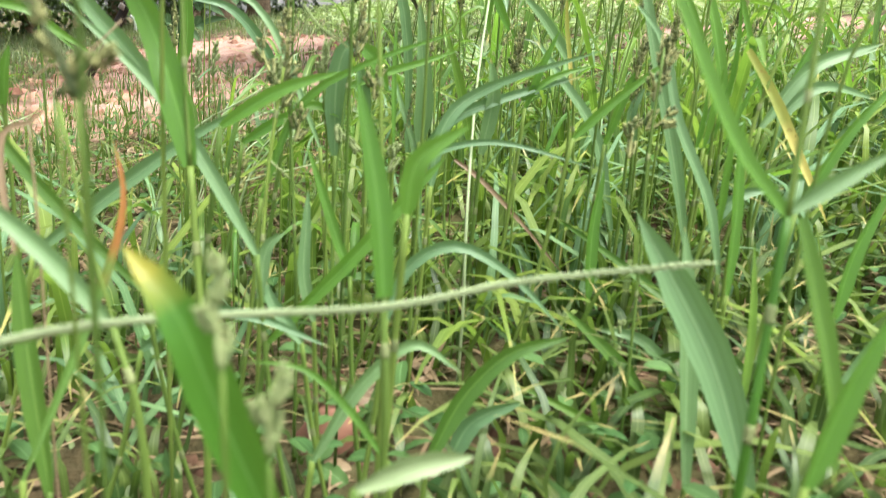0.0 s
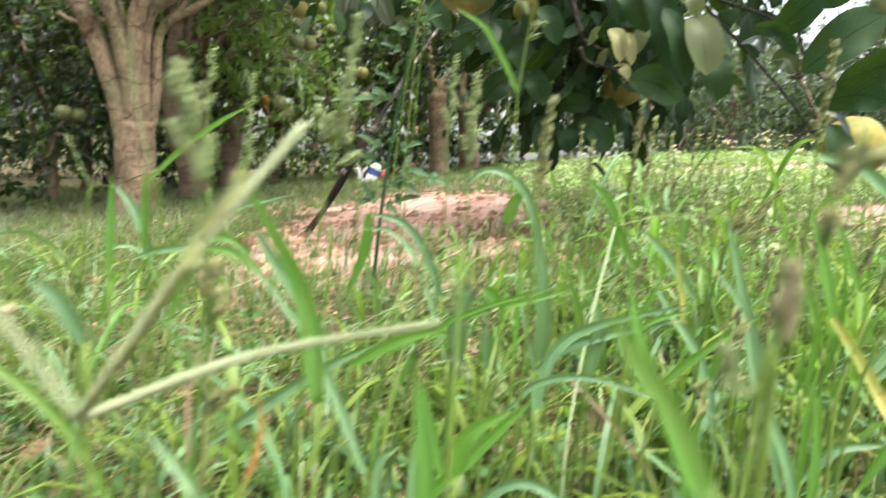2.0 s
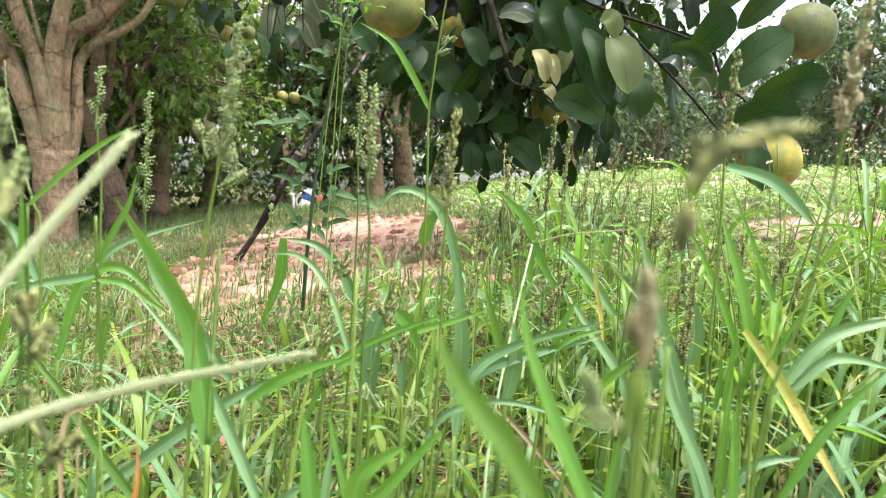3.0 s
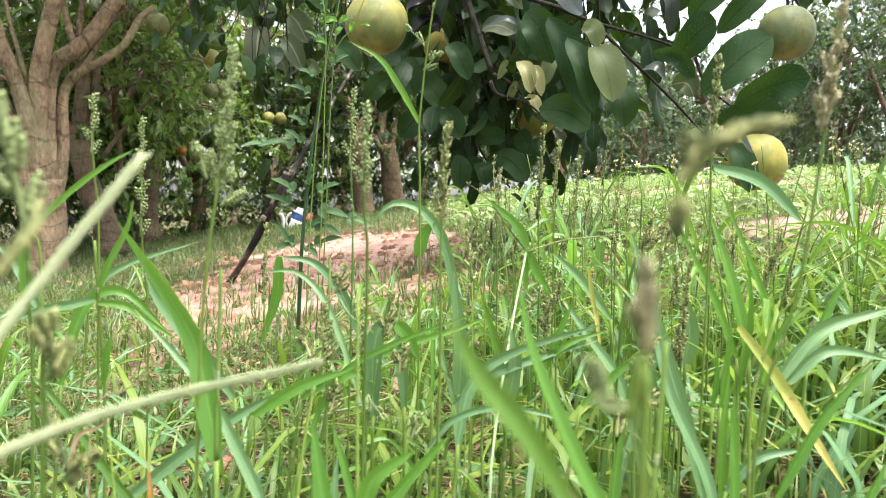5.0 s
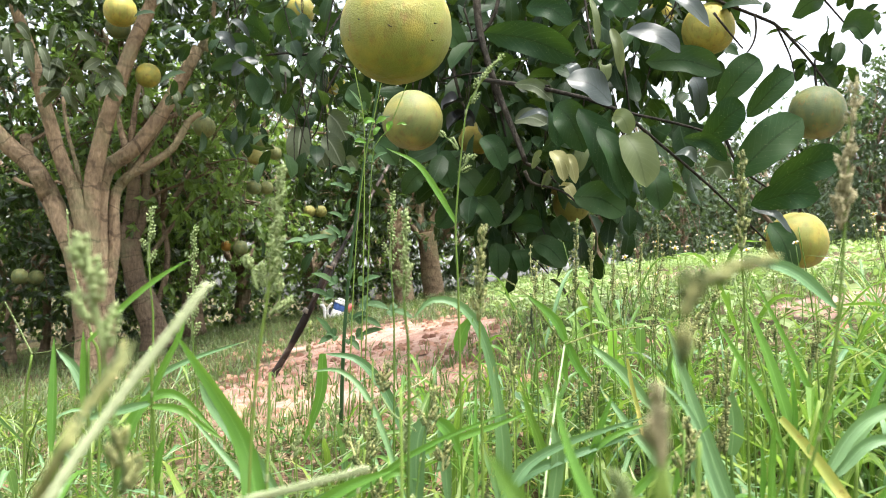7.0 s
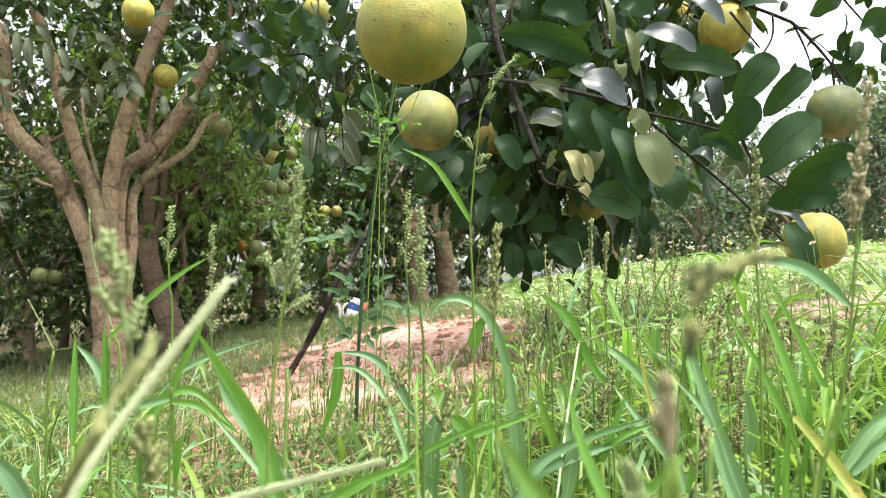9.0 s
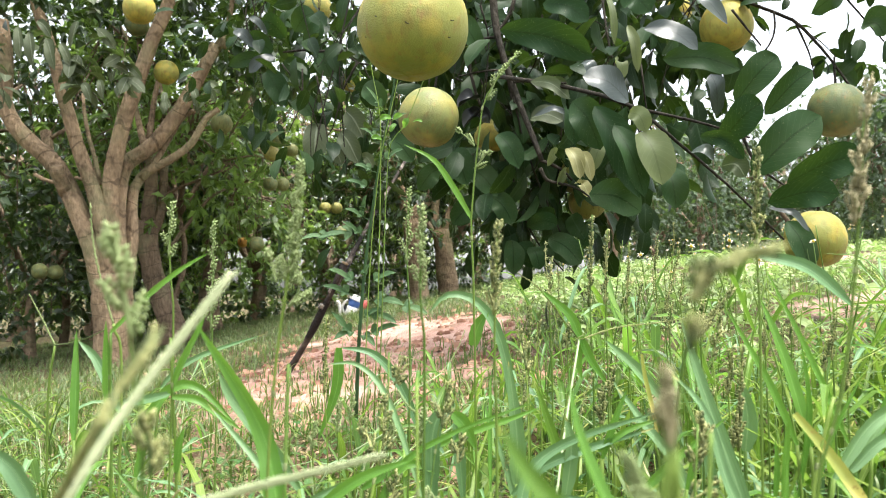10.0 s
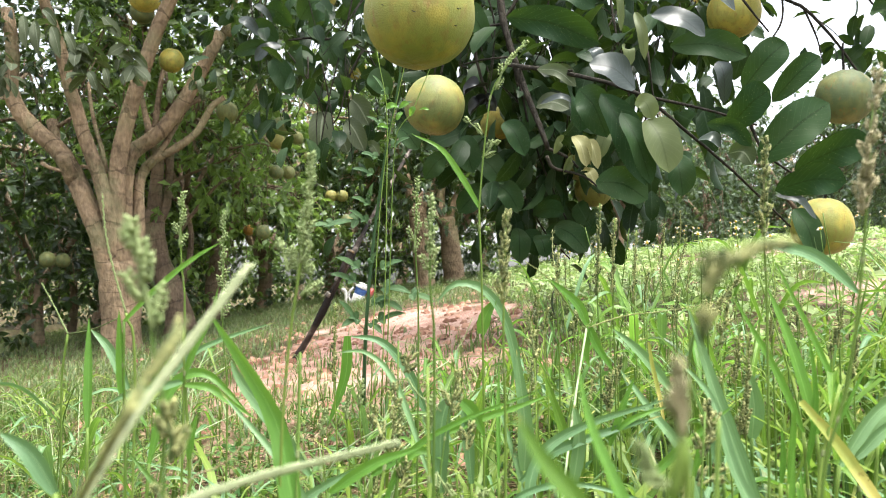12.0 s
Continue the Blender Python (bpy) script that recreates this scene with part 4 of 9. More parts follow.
r = random.Random(77)
kinds = [daisy((0, 0, 0), 0.17 + 0.03 * i, i) for i in range(4)]
spotted = 0
while spotted < 150:
    x, y = r.uniform(0.5, 4.5), r.uniform(1.7, 6.5)
    if r.random() > edge(x, y) or x > 0.65 * y + 0.4:
        continue
    m = Matrix.Translation(rooted(x, y)) @ Matrix.Rotation(r.random() * 6.28, 4, "Z")
    if spotted < 4:
        kinds[spotted].matrix_basis = m
    else:
        copy_thing(kinds[spotted % 4], m)
    spotted += 1


# ---------------------------------------------------------------- orchard trees
LEFT = rooted(-2.038, 4.732)
left_tree = thing("pomelo_tree", LEFT, "old pomelo tree with tan bark and limbs forking low down", "tree", "orchard trees")
part("trunk", tube([(-2.081, 4.870, -0.238), (-2.098, 4.870, 0.021), (-2.111, 4.865, 0.274), (-2.116, 4.860, 0.43)], 0.120, 0.122, 12, 16, 0.16, 0.35), M_BARK, left_tree)
part("limb", tube([(-2.130, 4.845, 0.180), (-2.180, 4.812, 0.420), (-2.217, 4.781, 0.596), (-2.327, 4.763, 0.863), (-2.442, 4.744, 1.094), (-2.574, 4.725, 1.226), (-2.701, 4.706, 1.351), (-2.765, 4.688, 1.512), (-2.743, 4.669, 1.724), (-2.781, 4.650, 2.007)], 0.073, 0.039, 18, 12, 0.16, 0.00), M_BARK, left_tree)
part("limb", tube([(-2.108, 4.835, 0.200), (-2.125, 4.795, 0.470), (-2.138, 4.754, 0.702), (-2.204, 4.729, 0.968), (-2.299, 4.703, 1.232), (-2.384, 4.677, 1.531), (-2.449, 4.651, 1.794), (-2.519, 4.626, 2.001), (-2.562, 4.600, 2.171)], 0.056, 0.031, 16, 12, 0.16, 0.00), M_BARK, left_tree)
part("limb", tube([(-2.095, 4.845, 0.200), (-2.103, 4.808, 0.500), (-2.114, 4.789, 0.705), (-2.109, 4.777, 1.012), (-2.058, 4.766, 1.320), (-1.963, 4.754, 1.629), (-1.861, 4.743, 1.932), (-1.746, 4.731, 2.196), (-1.651, 4.720, 2.415)], 0.060, 0.040, 16, 12, 0.16, 0.00), M_BARK, left_tree)
part("limb", tube([(-2.090, 4.880, 0.200), (-2.092, 4.880, 0.500), (-2.109, 4.891, 0.751), (-2.111, 4.913, 1.051), (-2.050, 4.934, 1.183), (-1.913, 4.956, 1.294), (-1.777, 4.977, 1.498), (-1.667, 4.999, 1.720), (-1.540, 5.020, 1.985)], 0.061, 0.041, 16, 12, 0.16, 0.00), M_BARK, left_tree)
part("limb", tube([(-1.540, 5.020, 1.977), (-1.470, 5.030, 2.114), (-1.447, 5.040, 2.292), (-1.431, 5.050, 2.486)], 0.021, 0.014, 6, 12, 0.16, 0.00), M_BARK, left_tree)
part("limb", tube([(-1.501, 5.020, 1.970), (-1.470, 5.000, 2.033)], 0.028, 0.026, 3, 12, 0.16, 0.00), M_BARK, left_tree)
part("limb", tube([(-2.080, 4.890, 0.200), (-2.045, 4.930, 0.440), (-2.031, 4.951, 0.646), (-2.050, 4.973, 0.834), (-2.046, 4.994, 1.007), (-1.968, 5.015, 1.122), (-1.834, 5.036, 1.203), (-1.700, 5.057, 1.317), (-1.620, 5.079, 1.489), (-1.536, 5.100, 1.570)], 0.044, 0.019, 18, 12, 0.16, 0.00), M_BARK, left_tree)
part("limb", tube([(-1.997, 4.980, 1.062), (-1.919, 5.010, 1.190), (-1.848, 5.040, 1.342), (-1.772, 5.070, 1.497), (-1.668, 5.100, 1.568)], 0.023, 0.016, 10, 12, 0.16, 0.00), M_BARK, left_tree)
part("limb", tube([(-1.990, 5.000, 1.279), (-2.035, 5.027, 1.392), (-2.082, 5.053, 1.552), (-2.131, 5.080, 1.739)], 0.025, 0.014, 8, 12, 0.16, 0.00), M_BARK, left_tree)
part("limb", tube([(-1.988, 5.050, 1.320), (-1.981, 5.073, 1.504), (-1.966, 5.097, 1.706), (-1.948, 5.120, 1.839)], 0.022, 0.014, 8, 12, 0.16, 0.00), M_BARK, left_tree)
part("limb", tube([(-2.556, 4.860, 1.179), (-2.578, 4.880, 1.272), (-2.607, 4.900, 1.351)], 0.035, 0.036, 4, 12, 0.16, 0.00), M_BARK, left_tree)
part("limb", tube([(-2.557, 4.880, 1.309), (-2.488, 4.900, 1.367), (-2.462, 4.920, 1.394)], 0.014, 0.008, 4, 12, 0.16, 0.00), M_BARK, left_tree)
part("limb", tube([(-2.306, 5.050, 1.032), (-2.354, 5.075, 1.197), (-2.410, 5.100, 1.342), (-2.459, 5.125, 1.496), (-2.494, 5.150, 1.676)], 0.018, 0.011, 8, 12, 0.16, 0.00), M_BARK, left_tree)
part("limb", tube([(-2.833, 5.200, 1.120), (-2.705, 5.200, 1.066), (-2.538, 5.200, 1.099), (-2.438, 5.200, 1.053)], 0.014, 0.011, 6, 12, 0.16, 0.00), M_BARK, left_tree)
part("knot", tube([(-2.374, 4.750, 0.933), (-2.387, 4.700, 1.008), (-2.395, 4.660, 1.090)], 0.050, 0.041, 5, 12, 0.35), M_BARK, left_tree, "sawn stub on the limb")
part("crown", leaf_cloud([(-2.651, 4.507, 2.058), (-3.193, 4.727, 1.697), (-2.447, 4.495, 2.268), (-2.254, 4.589, 2.384), (-1.690, 4.780, 2.554), (-1.390, 5.180, 2.584), (-1.146, 4.708, 2.084), (-2.186, 5.277, 2.617), (-1.245, 5.319, 1.902), (-2.809, 5.491, 2.360), (-2.475, 5.481, 2.532), (-1.950, 5.697, 2.272), (-3.166, 5.707, 2.082), (-3.435, 5.671, 2.686), (-3.144, 5.885, 2.459), (-2.882, 5.960, 2.910), (-2.553, 6.079, 2.587), (-2.114, 5.868, 2.788), (-1.810, 6.077, 2.643), (-1.440, 5.863, 2.886), (-1.177, 6.178, 2.642), (-0.884, 6.062, 2.934), (-3.639, 6.294, 2.311), (-3.207, 6.398, 2.252), (-2.763, 6.491, 2.387), (-2.232, 6.399, 2.265), (-1.718, 6.301, 2.241), (-1.307, 6.399, 2.277)], 6500, (0.2, 0.25, 0.12), (0.065, 0.12), 3, whorl=7), M_CITRUS_FAR, left_tree, "glossy leaves with shade put into their dark green")
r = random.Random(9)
# leaves mostly above the view, added to shade the trunk and close off sky
part("crown", leaf_cloud([(r.uniform(-4.2, 0.2), r.uniform(4.2, 6.6), r.uniform(2.75, 3.5)) for _ in range(60)], 4200, (0.3, 0.3, 0.2), (0.08, 0.14), 4, whorl=7), M_CITRUS_FAR, left_tree, "glossy leaves with shade put into their dark green")
part("crown", leaf_cloud([(-1.145, 5.934, 2.241), (-0.828, 6.099, 2.299), (-1.841, 6.126, 2.521), (-0.946, 5.047, 1.846), (-1.244, 5.607, 2.501), (-1.055, 5.182, 2.497), (-1.497, 5.895, 2.089), (-1.399, 5.080, 1.922), (-0.957, 4.902, 2.305), (-0.774, 5.180, 2.364), (-0.675, 5.276, 1.939), (-0.767, 5.781, 2.350), (-1.549, 5.798, 2.040), (-0.691, 5.288, 1.928)], 900, (0.22, 0.22, 0.16), (0.08, 0.13), 44, whorl=7), M_CITRUS_FAR, left_tree, "glossy leaves with shade put into their dark green")
part("crown", leaf_cloud([(-2.542, 4.350, 1.932), (-2.402, 4.350, 1.781), (-2.288, 4.350, 1.833), (-2.449, 4.350, 1.713), (-2.201, 4.350, 1.732), (-2.558, 4.350, 1.560), (-1.800, 4.350, 1.635), (-2.027, 4.350, 1.532), (-2.110, 4.350, 1.937)], 70, (0.07, 0.06, 0.06), (0.09, 0.15), 45, LEAF, 0.8, whorl=5), M_CITRUS_PALE, left_tree, "dusty grey-green hanging leaves")
part("crown", leaf_cloud([(-1.577, 4.300, 1.455), (-1.479, 4.300, 1.473), (-1.412, 4.300, 1.424), (-1.362, 4.300, 1.391), (-1.331, 4.300, 1.441)], 20, (0.04, 0.04, 0.02), (0.05, 0.08), 46, LEAF, 0.8, whorl=5), M_CITRUS_PALE, left_tree, "dusty grey-green hanging leaves")
citrus_tree(rooted(-2.226, 6.32), 11, height=3.6, low=1.9, radius=1.3, leaves=5500, leafage=M_CITRUS_BACKLIT, bones=[
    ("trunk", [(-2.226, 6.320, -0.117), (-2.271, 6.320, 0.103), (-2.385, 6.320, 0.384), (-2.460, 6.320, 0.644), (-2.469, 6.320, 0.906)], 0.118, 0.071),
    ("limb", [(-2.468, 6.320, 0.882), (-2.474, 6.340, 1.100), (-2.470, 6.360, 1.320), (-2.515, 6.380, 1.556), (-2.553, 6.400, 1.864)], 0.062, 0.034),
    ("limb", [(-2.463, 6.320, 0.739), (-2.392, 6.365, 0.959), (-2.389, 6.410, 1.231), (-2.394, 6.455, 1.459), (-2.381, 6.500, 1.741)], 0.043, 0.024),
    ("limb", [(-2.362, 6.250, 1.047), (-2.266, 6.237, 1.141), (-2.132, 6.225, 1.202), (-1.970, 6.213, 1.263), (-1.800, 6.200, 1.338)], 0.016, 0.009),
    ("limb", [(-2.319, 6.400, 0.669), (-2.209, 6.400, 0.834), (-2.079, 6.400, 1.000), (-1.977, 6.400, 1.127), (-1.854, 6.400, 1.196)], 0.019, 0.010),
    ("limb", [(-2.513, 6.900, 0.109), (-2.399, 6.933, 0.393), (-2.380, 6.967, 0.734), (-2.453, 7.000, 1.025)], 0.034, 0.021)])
citrus_tree(rooted(-2.494, 8.20), 15, height=3.8, low=1.1, leaves=5000, leafage=M_CITRUS_BACKLIT, bones=[
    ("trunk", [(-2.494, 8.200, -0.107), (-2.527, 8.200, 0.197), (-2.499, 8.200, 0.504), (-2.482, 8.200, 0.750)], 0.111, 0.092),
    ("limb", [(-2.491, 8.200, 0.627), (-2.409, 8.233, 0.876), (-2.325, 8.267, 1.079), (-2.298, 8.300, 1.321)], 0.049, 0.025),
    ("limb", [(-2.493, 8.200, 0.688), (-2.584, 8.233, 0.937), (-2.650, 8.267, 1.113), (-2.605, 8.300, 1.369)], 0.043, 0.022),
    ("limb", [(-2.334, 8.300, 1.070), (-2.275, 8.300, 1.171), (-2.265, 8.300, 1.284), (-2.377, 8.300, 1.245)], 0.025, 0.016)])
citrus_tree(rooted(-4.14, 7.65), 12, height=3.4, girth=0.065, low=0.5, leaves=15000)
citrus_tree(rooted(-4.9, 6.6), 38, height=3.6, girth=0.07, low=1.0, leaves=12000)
citrus_tree(rooted(-4.77, 9.55), 34, height=3.0, girth=0.06, leaves=4000, leafage=M_CITRUS_BACKLIT)
citrus_tree(rooted(-4.94, 10.55), 35, height=3.0, girth=0.06, leaves=4000, leafage=M_CITRUS_BACKLIT)
citrus_tree(rooted(-0.248, 8.62), 13, height=3.8, low=1.4, mat=M_BARK, bones=[
    ("trunk", [(-0.248, 8.620, 0.164), (-0.271, 8.620, 0.472), (-0.321, 8.620, 0.860), (-0.357, 8.620, 1.152)], 0.116, 0.103),
    ("limb", [(-0.336, 8.620, 1.055), (-0.288, 8.640, 1.266), (-0.147, 8.660, 1.440), (-0.031, 8.680, 1.655), (0.111, 8.700, 1.859)], 0.078, 0.039),
    ("limb", [(-0.356, 8.620, 1.087), (-0.432, 8.647, 1.305), (-0.489, 8.673, 1.551), (-0.547, 8.700, 1.852)], 0.071, 0.039)])
citrus_tree(rooted(0.106, 9.20), 14, height=3.8, low=1.4, mat=M_BARK, bones=[
    ("trunk", [(0.106, 9.200, 0.157), (0.075, 9.200, 0.487), (0.030, 9.200, 0.831), (-0.014, 9.200, 1.108)], 0.138, 0.110),
    ("limb", [(-0.013, 9.200, 1.073), (-0.099, 9.233, 1.285), (-0.075, 9.267, 1.569), (-0.127, 9.300, 1.892)], 0.069, 0.035),
    ("limb", [(0.000, 9.200, 1.094), (0.109, 9.233, 1.336), (0.163, 9.267, 1.607), (0.259, 9.300, 1.896)], 0.069, 0.035)])
citrus_tree(rooted(-2.51, 10.20), 37, height=3.8, leaves=4000, leafage=M_CITRUS_BACKLIT)
citrus_tree(rooted(-1.75, 11.53), 16, height=4.2, leaves=3200, leafage=M_CITRUS_BACKLIT)
citrus_tree(rooted(-4.83, 10.54), 17, height=4.2, leaves=3500, leafage=M_CITRUS_BACKLIT)
citrus_tree(rooted(-6.09, 9.03), 18, height=3.8)
citrus_tree(rooted(0.05, 12.02), 19, height=3.6)
citrus_tree(rooted(2.99, 13.51), 20, height=3.0, leaf=(0.08, 0.14), leafage=M_CITRUS_HAZE)
citrus_tree(rooted(5.93, 17.00), 21, height=3.6, leaf=(0.09, 0.16), leafage=M_CITRUS_HAZE)
citrus_tree(rooted(8.10, 17.00), 22, height=4.8, leaf=(0.09, 0.16), leafage=M_CITRUS_HAZE)
citrus_tree(rooted(9.17, 14.99), 23, height=4.7, leaf=(0.09, 0.16), leafage=M_CITRUS_HAZE)
citrus_tree(rooted(-0.95, 15.02), 24, leaves=4500, height=5, leaf=(0.09, 0.16), leafage=M_CITRUS_BACKLIT)
citrus_tree(rooted(-4.55, 14.05), 25, leaves=3500, height=5, leaf=(0.09, 0.16), leafage=M_CITRUS_BACKLIT)
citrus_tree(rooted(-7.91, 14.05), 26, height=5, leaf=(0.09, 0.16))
citrus_tree(rooted(-3.56, 18.05), 27, leaves=3500, height=5.5, leaf=(0.1, 0.18), leafage=M_CITRUS_BACKLIT)
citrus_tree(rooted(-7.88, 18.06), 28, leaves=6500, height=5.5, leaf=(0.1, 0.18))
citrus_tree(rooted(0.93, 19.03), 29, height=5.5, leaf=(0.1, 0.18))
citrus_tree(rooted(5.91, 21.03), 30, height=4.2, leaf=(0.1, 0.18), leafage=M_CITRUS_HAZE)
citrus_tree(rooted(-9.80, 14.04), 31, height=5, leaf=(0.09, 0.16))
citrus_tree(rooted(9.41, 12.99), 32, height=4.4, leaf=(0.09, 0.16), leafage=M_CITRUS_HAZE)
citrus_tree(rooted(9.15, 21.98), 33, height=2.4, leaf=(0.1, 0.18), leafage=M_CITRUS_HAZE)
# far trees added so their greyed leaves veil the sky like haze
citrus_tree(rooted(7.2, 27.5), 51, height=4.6, leaf=(0.16, 0.28), leaves=7000, radius=2.4, leafage=M_CITRUS_HAZE)
citrus_tree(rooted(10.6, 28.5), 52, height=5.2, leaf=(0.16, 0.28), leaves=7000, radius=2.4, leafage=M_CITRUS_HAZE)
citrus_tree(rooted(14.2, 27.0), 53, height=5.6, leaf=(0.16, 0.28), leaves=7000, radius=2.4, leafage=M_CITRUS_HAZE)
citrus_tree(rooted(17.8, 29.0), 54, height=6.0, leaf=(0.16, 0.28), leaves=7000, radius=2.4, leafage=M_CITRUS_HAZE)
# ---------------------------------------------------------------- the tree that hangs over the grass
over = thing("pomelo_tree", rooted(2.7, 1.5), "pomelo tree with branches that hang low over the grass", "tree", "orchard trees")
BOUGHS = join(tube([rooted(2.7, 1.5), (2.65, 1.55, 0.9), (2.5, 1.65, 1.3)], 0.14, 0.10, 8, 10, 0.25, 0.4), tube([(2.5, 1.65, 1.25), (1.7, 1.9, 1.75), (0.8, 2.2, 1.95), (-0.6, 2.5, 1.75)], 0.07, 0.025, 14, 8, 0.25), tube([(1.7, 1.9, 1.75), (1.1, 1.6, 1.6), (0.5, 1.5, 1.35), (0.1, 1.3, 1.25)], 0.035, 0.014, 10, 8, 0.2), tube([(1.9, 1.85, 1.7), (1.7, 2.3, 1.8), (1.2, 2.8, 1.7)], 0.04, 0.02, 8, 8, 0.2), tube([(0.8, 2.2, 1.95), (0.3, 2.9, 1.95), (-0.4, 3.4, 1.8)], 0.03, 0.016, 8, 8, 0.2))
part("trunk", BOUGHS, M_BARK_SHADED, over)
part("twig", tube([(0.141, 2.100, 1.256), (0.147, 2.083, 1.134), (0.156, 2.067, 1.043), (0.183, 2.050, 0.942), (0.216, 2.033, 0.837), (0.251, 2.017, 0.743), (0.274, 2.000, 0.673)], 0.0118, 0.0067, 12, 7, 0.15), M_TWIG, over)
part("twig", tube([(0.172, 2.160, 1.063), (0.179, 2.160, 0.996), (0.202, 2.160, 0.929), (0.224, 2.160, 0.838), (0.236, 2.160, 0.780)], 0.0057, 0.0032, 12, 7, 0.15), M_TWIG, over)
part("twig", tube([(0.274, 2.000, 0.673), (0.322, 2.000, 0.652), (0.355, 2.000, 0.622)], 0.0052, 0.0030, 12, 7, 0.15), M_TWIG, over)
part("twig", tube([(0.267, 1.980, 0.651), (0.286, 1.980, 0.618), (0.337, 1.980, 0.606), (0.379, 1.980, 0.589), (0.420, 1.980, 0.553)], 0.0052, 0.0022, 12, 7, 0.15), M_TWIG, over)
part("twig", tube([(0.041, 2.100, 1.005), (0.097, 2.100, 1.032), (0.158, 2.100, 1.045)], 0.0039, 0.0047, 12, 7, 0.15), M_TWIG, over)
part("twig", tube([(0.159, 2.120, 1.062), (0.195, 2.120, 1.116), (0.219, 2.120, 1.199)], 0.0048, 0.0056, 12, 7, 0.15), M_TWIG, over)
part("twig", tube([(0.052, 2.050, 0.915), (0.111, 2.050, 0.929), (0.183, 2.050, 0.936)], 0.0023, 0.0031, 12, 7, 0.15), M_TWIG, over)
part("twig", tube([(0.197, 2.050, 0.901), (0.249, 1.900, 0.862), (0.297, 1.750, 0.813)], 0.0038, 0.0026, 12, 7, 0.15), M_TWIG, over)
part("twig", tube([(0.078, 2.100, 1.005), (0.085, 2.100, 0.944), (0.101, 2.100, 0.882), (0.114, 2.100, 0.847)], 0.0055, 0.0031, 12, 7, 0.15), M_TWIG, over)
part("twig", tube([(0.812, 2.200, 1.238), (0.906, 2.193, 1.192), (0.973, 2.186, 1.162), (1.041, 2.179, 1.129), (1.088, 2.171, 1.076), (1.127, 2.164, 1.024), (1.171, 2.157, 0.955), (1.189, 2.150, 0.920)], 0.0058, 0.0032, 12, 7, 0.15), M_TWIG, over)
part("twig", tube([(0.826, 2.100, 1.131), (0.864, 2.100, 1.082), (0.908, 2.100, 1.027)], 0.0039, 0.0024, 12, 7, 0.15), M_TWIG, over)
part("twig", tube([(0.981, 2.180, 1.160), (0.983, 2.180, 1.112), (0.973, 2.180, 1.071), (0.942, 2.180, 1.024)], 0.0033, 0.0025, 12, 7, 0.15), M_TWIG, over)
part("twig", tube([(1.051, 2.200, 1.138), (1.082, 2.200, 1.069), (1.098, 2.200, 1.021), (1.107, 2.200, 0.967)], 0.0033, 0.0016, 12, 7, 0.15), M_TWIG, over)
part("twig", tube([(1.088, 2.190, 1.097), (1.129, 2.190, 1.066), (1.167, 2.190, 1.026)], 0.0016, 0.0012, 12, 7, 0.15), M_TWIG, over)
part("twig", tube([(-0.455, 2.700, 1.192), (-0.373, 2.700, 1.195), (-0.306, 2.700, 1.154), (-0.265, 2.700, 1.146)], 0.0051, 0.0030, 12, 7, 0.15), M_TWIG, over)
part("twig", tube([(-0.306, 2.700, 1.154), (-0.346, 2.700, 1.078), (-0.365, 2.700, 1.023), (-0.392, 2.700, 0.911), (-0.444, 2.700, 0.849)], 0.0051, 0.0020, 12, 7, 0.15), M_TWIG, over)
part("twig", tube([(-0.289, 2.700, 1.150), (-0.264, 2.700, 1.100), (-0.231, 2.700, 1.067)], 0.0030, 0.0020, 12, 7, 0.15), M_TWIG, over)
part("twig", tube([(-0.589, 2.750, 1.205), (-0.506, 2.750, 1.214), (-0.459, 2.750, 1.208)], 0.0041, 0.0041, 12, 7, 0.15), M_TWIG, over)
part("twig", tube([(0.138, 2.150, 1.314), (0.197, 2.220, 0.967), (0.282, 2.285, 0.707), (0.389, 2.299, 0.467)], 0.0040, 0.0022, 10, 6), M_TWIG, over)
bearing = part("twig", tube([(0.150, 1.924, 0.879), (0.305, 1.758, 0.805), (0.433, 1.682, 0.743), (0.536, 1.687, 0.665), (0.659, 1.712, 0.572), (0.826, 1.799, 0.454)], 0.0060, 0.0022, 10, 6), M_TWIG, over)
part("twig", tube([(0.433, 1.682, 0.740), (0.586, 1.684, 0.708), (0.722, 1.736, 0.685)], 0.0040, 0.0022, 10, 6), M_TWIG, over)
part("twig", tube([(0.472, 2.247, 1.364), (0.497, 2.167, 1.022), (0.582, 2.180, 0.793)], 0.0040, 0.0022, 10, 6), M_TWIG, over)
part("twig", tube([(0.025, 2.540, 1.494), (0.101, 2.510, 1.148), (0.192, 2.477, 0.852), (0.270, 2.490, 0.619)], 0.0040, 0.0022, 10, 6), M_TWIG, over)
part("twig", tube([(-0.299, 2.637, 1.535), (-0.358, 2.606, 1.195), (-0.407, 2.571, 0.944), (-0.434, 2.580, 0.787)], 0.0040, 0.0022, 10, 6), M_TWIG, over)
part("twig", tube([(-0.205, 3.027, 1.719), (-0.215, 2.952, 1.291), (-0.291, 2.965, 1.066)], 0.0040, 0.0022, 10, 6), M_TWIG, over)
part("twig", tube([(0.299, 2.735, 1.589), (0.364, 2.660, 1.160), (0.463, 2.579, 0.819)], 0.0040, 0.0022, 10, 6), M_TWIG, over)
part("twig", tube([(0.766, 2.540, 1.504), (0.767, 2.455, 1.253), (0.721, 2.364, 1.089)], 0.0040, 0.0022, 10, 6), M_TWIG, over)
part("twig", tube([(1.062, 2.150, 1.326), (1.179, 2.158, 1.196), (1.296, 2.166, 1.066)], 0.0040, 0.0022, 10, 6), M_TWIG, over)
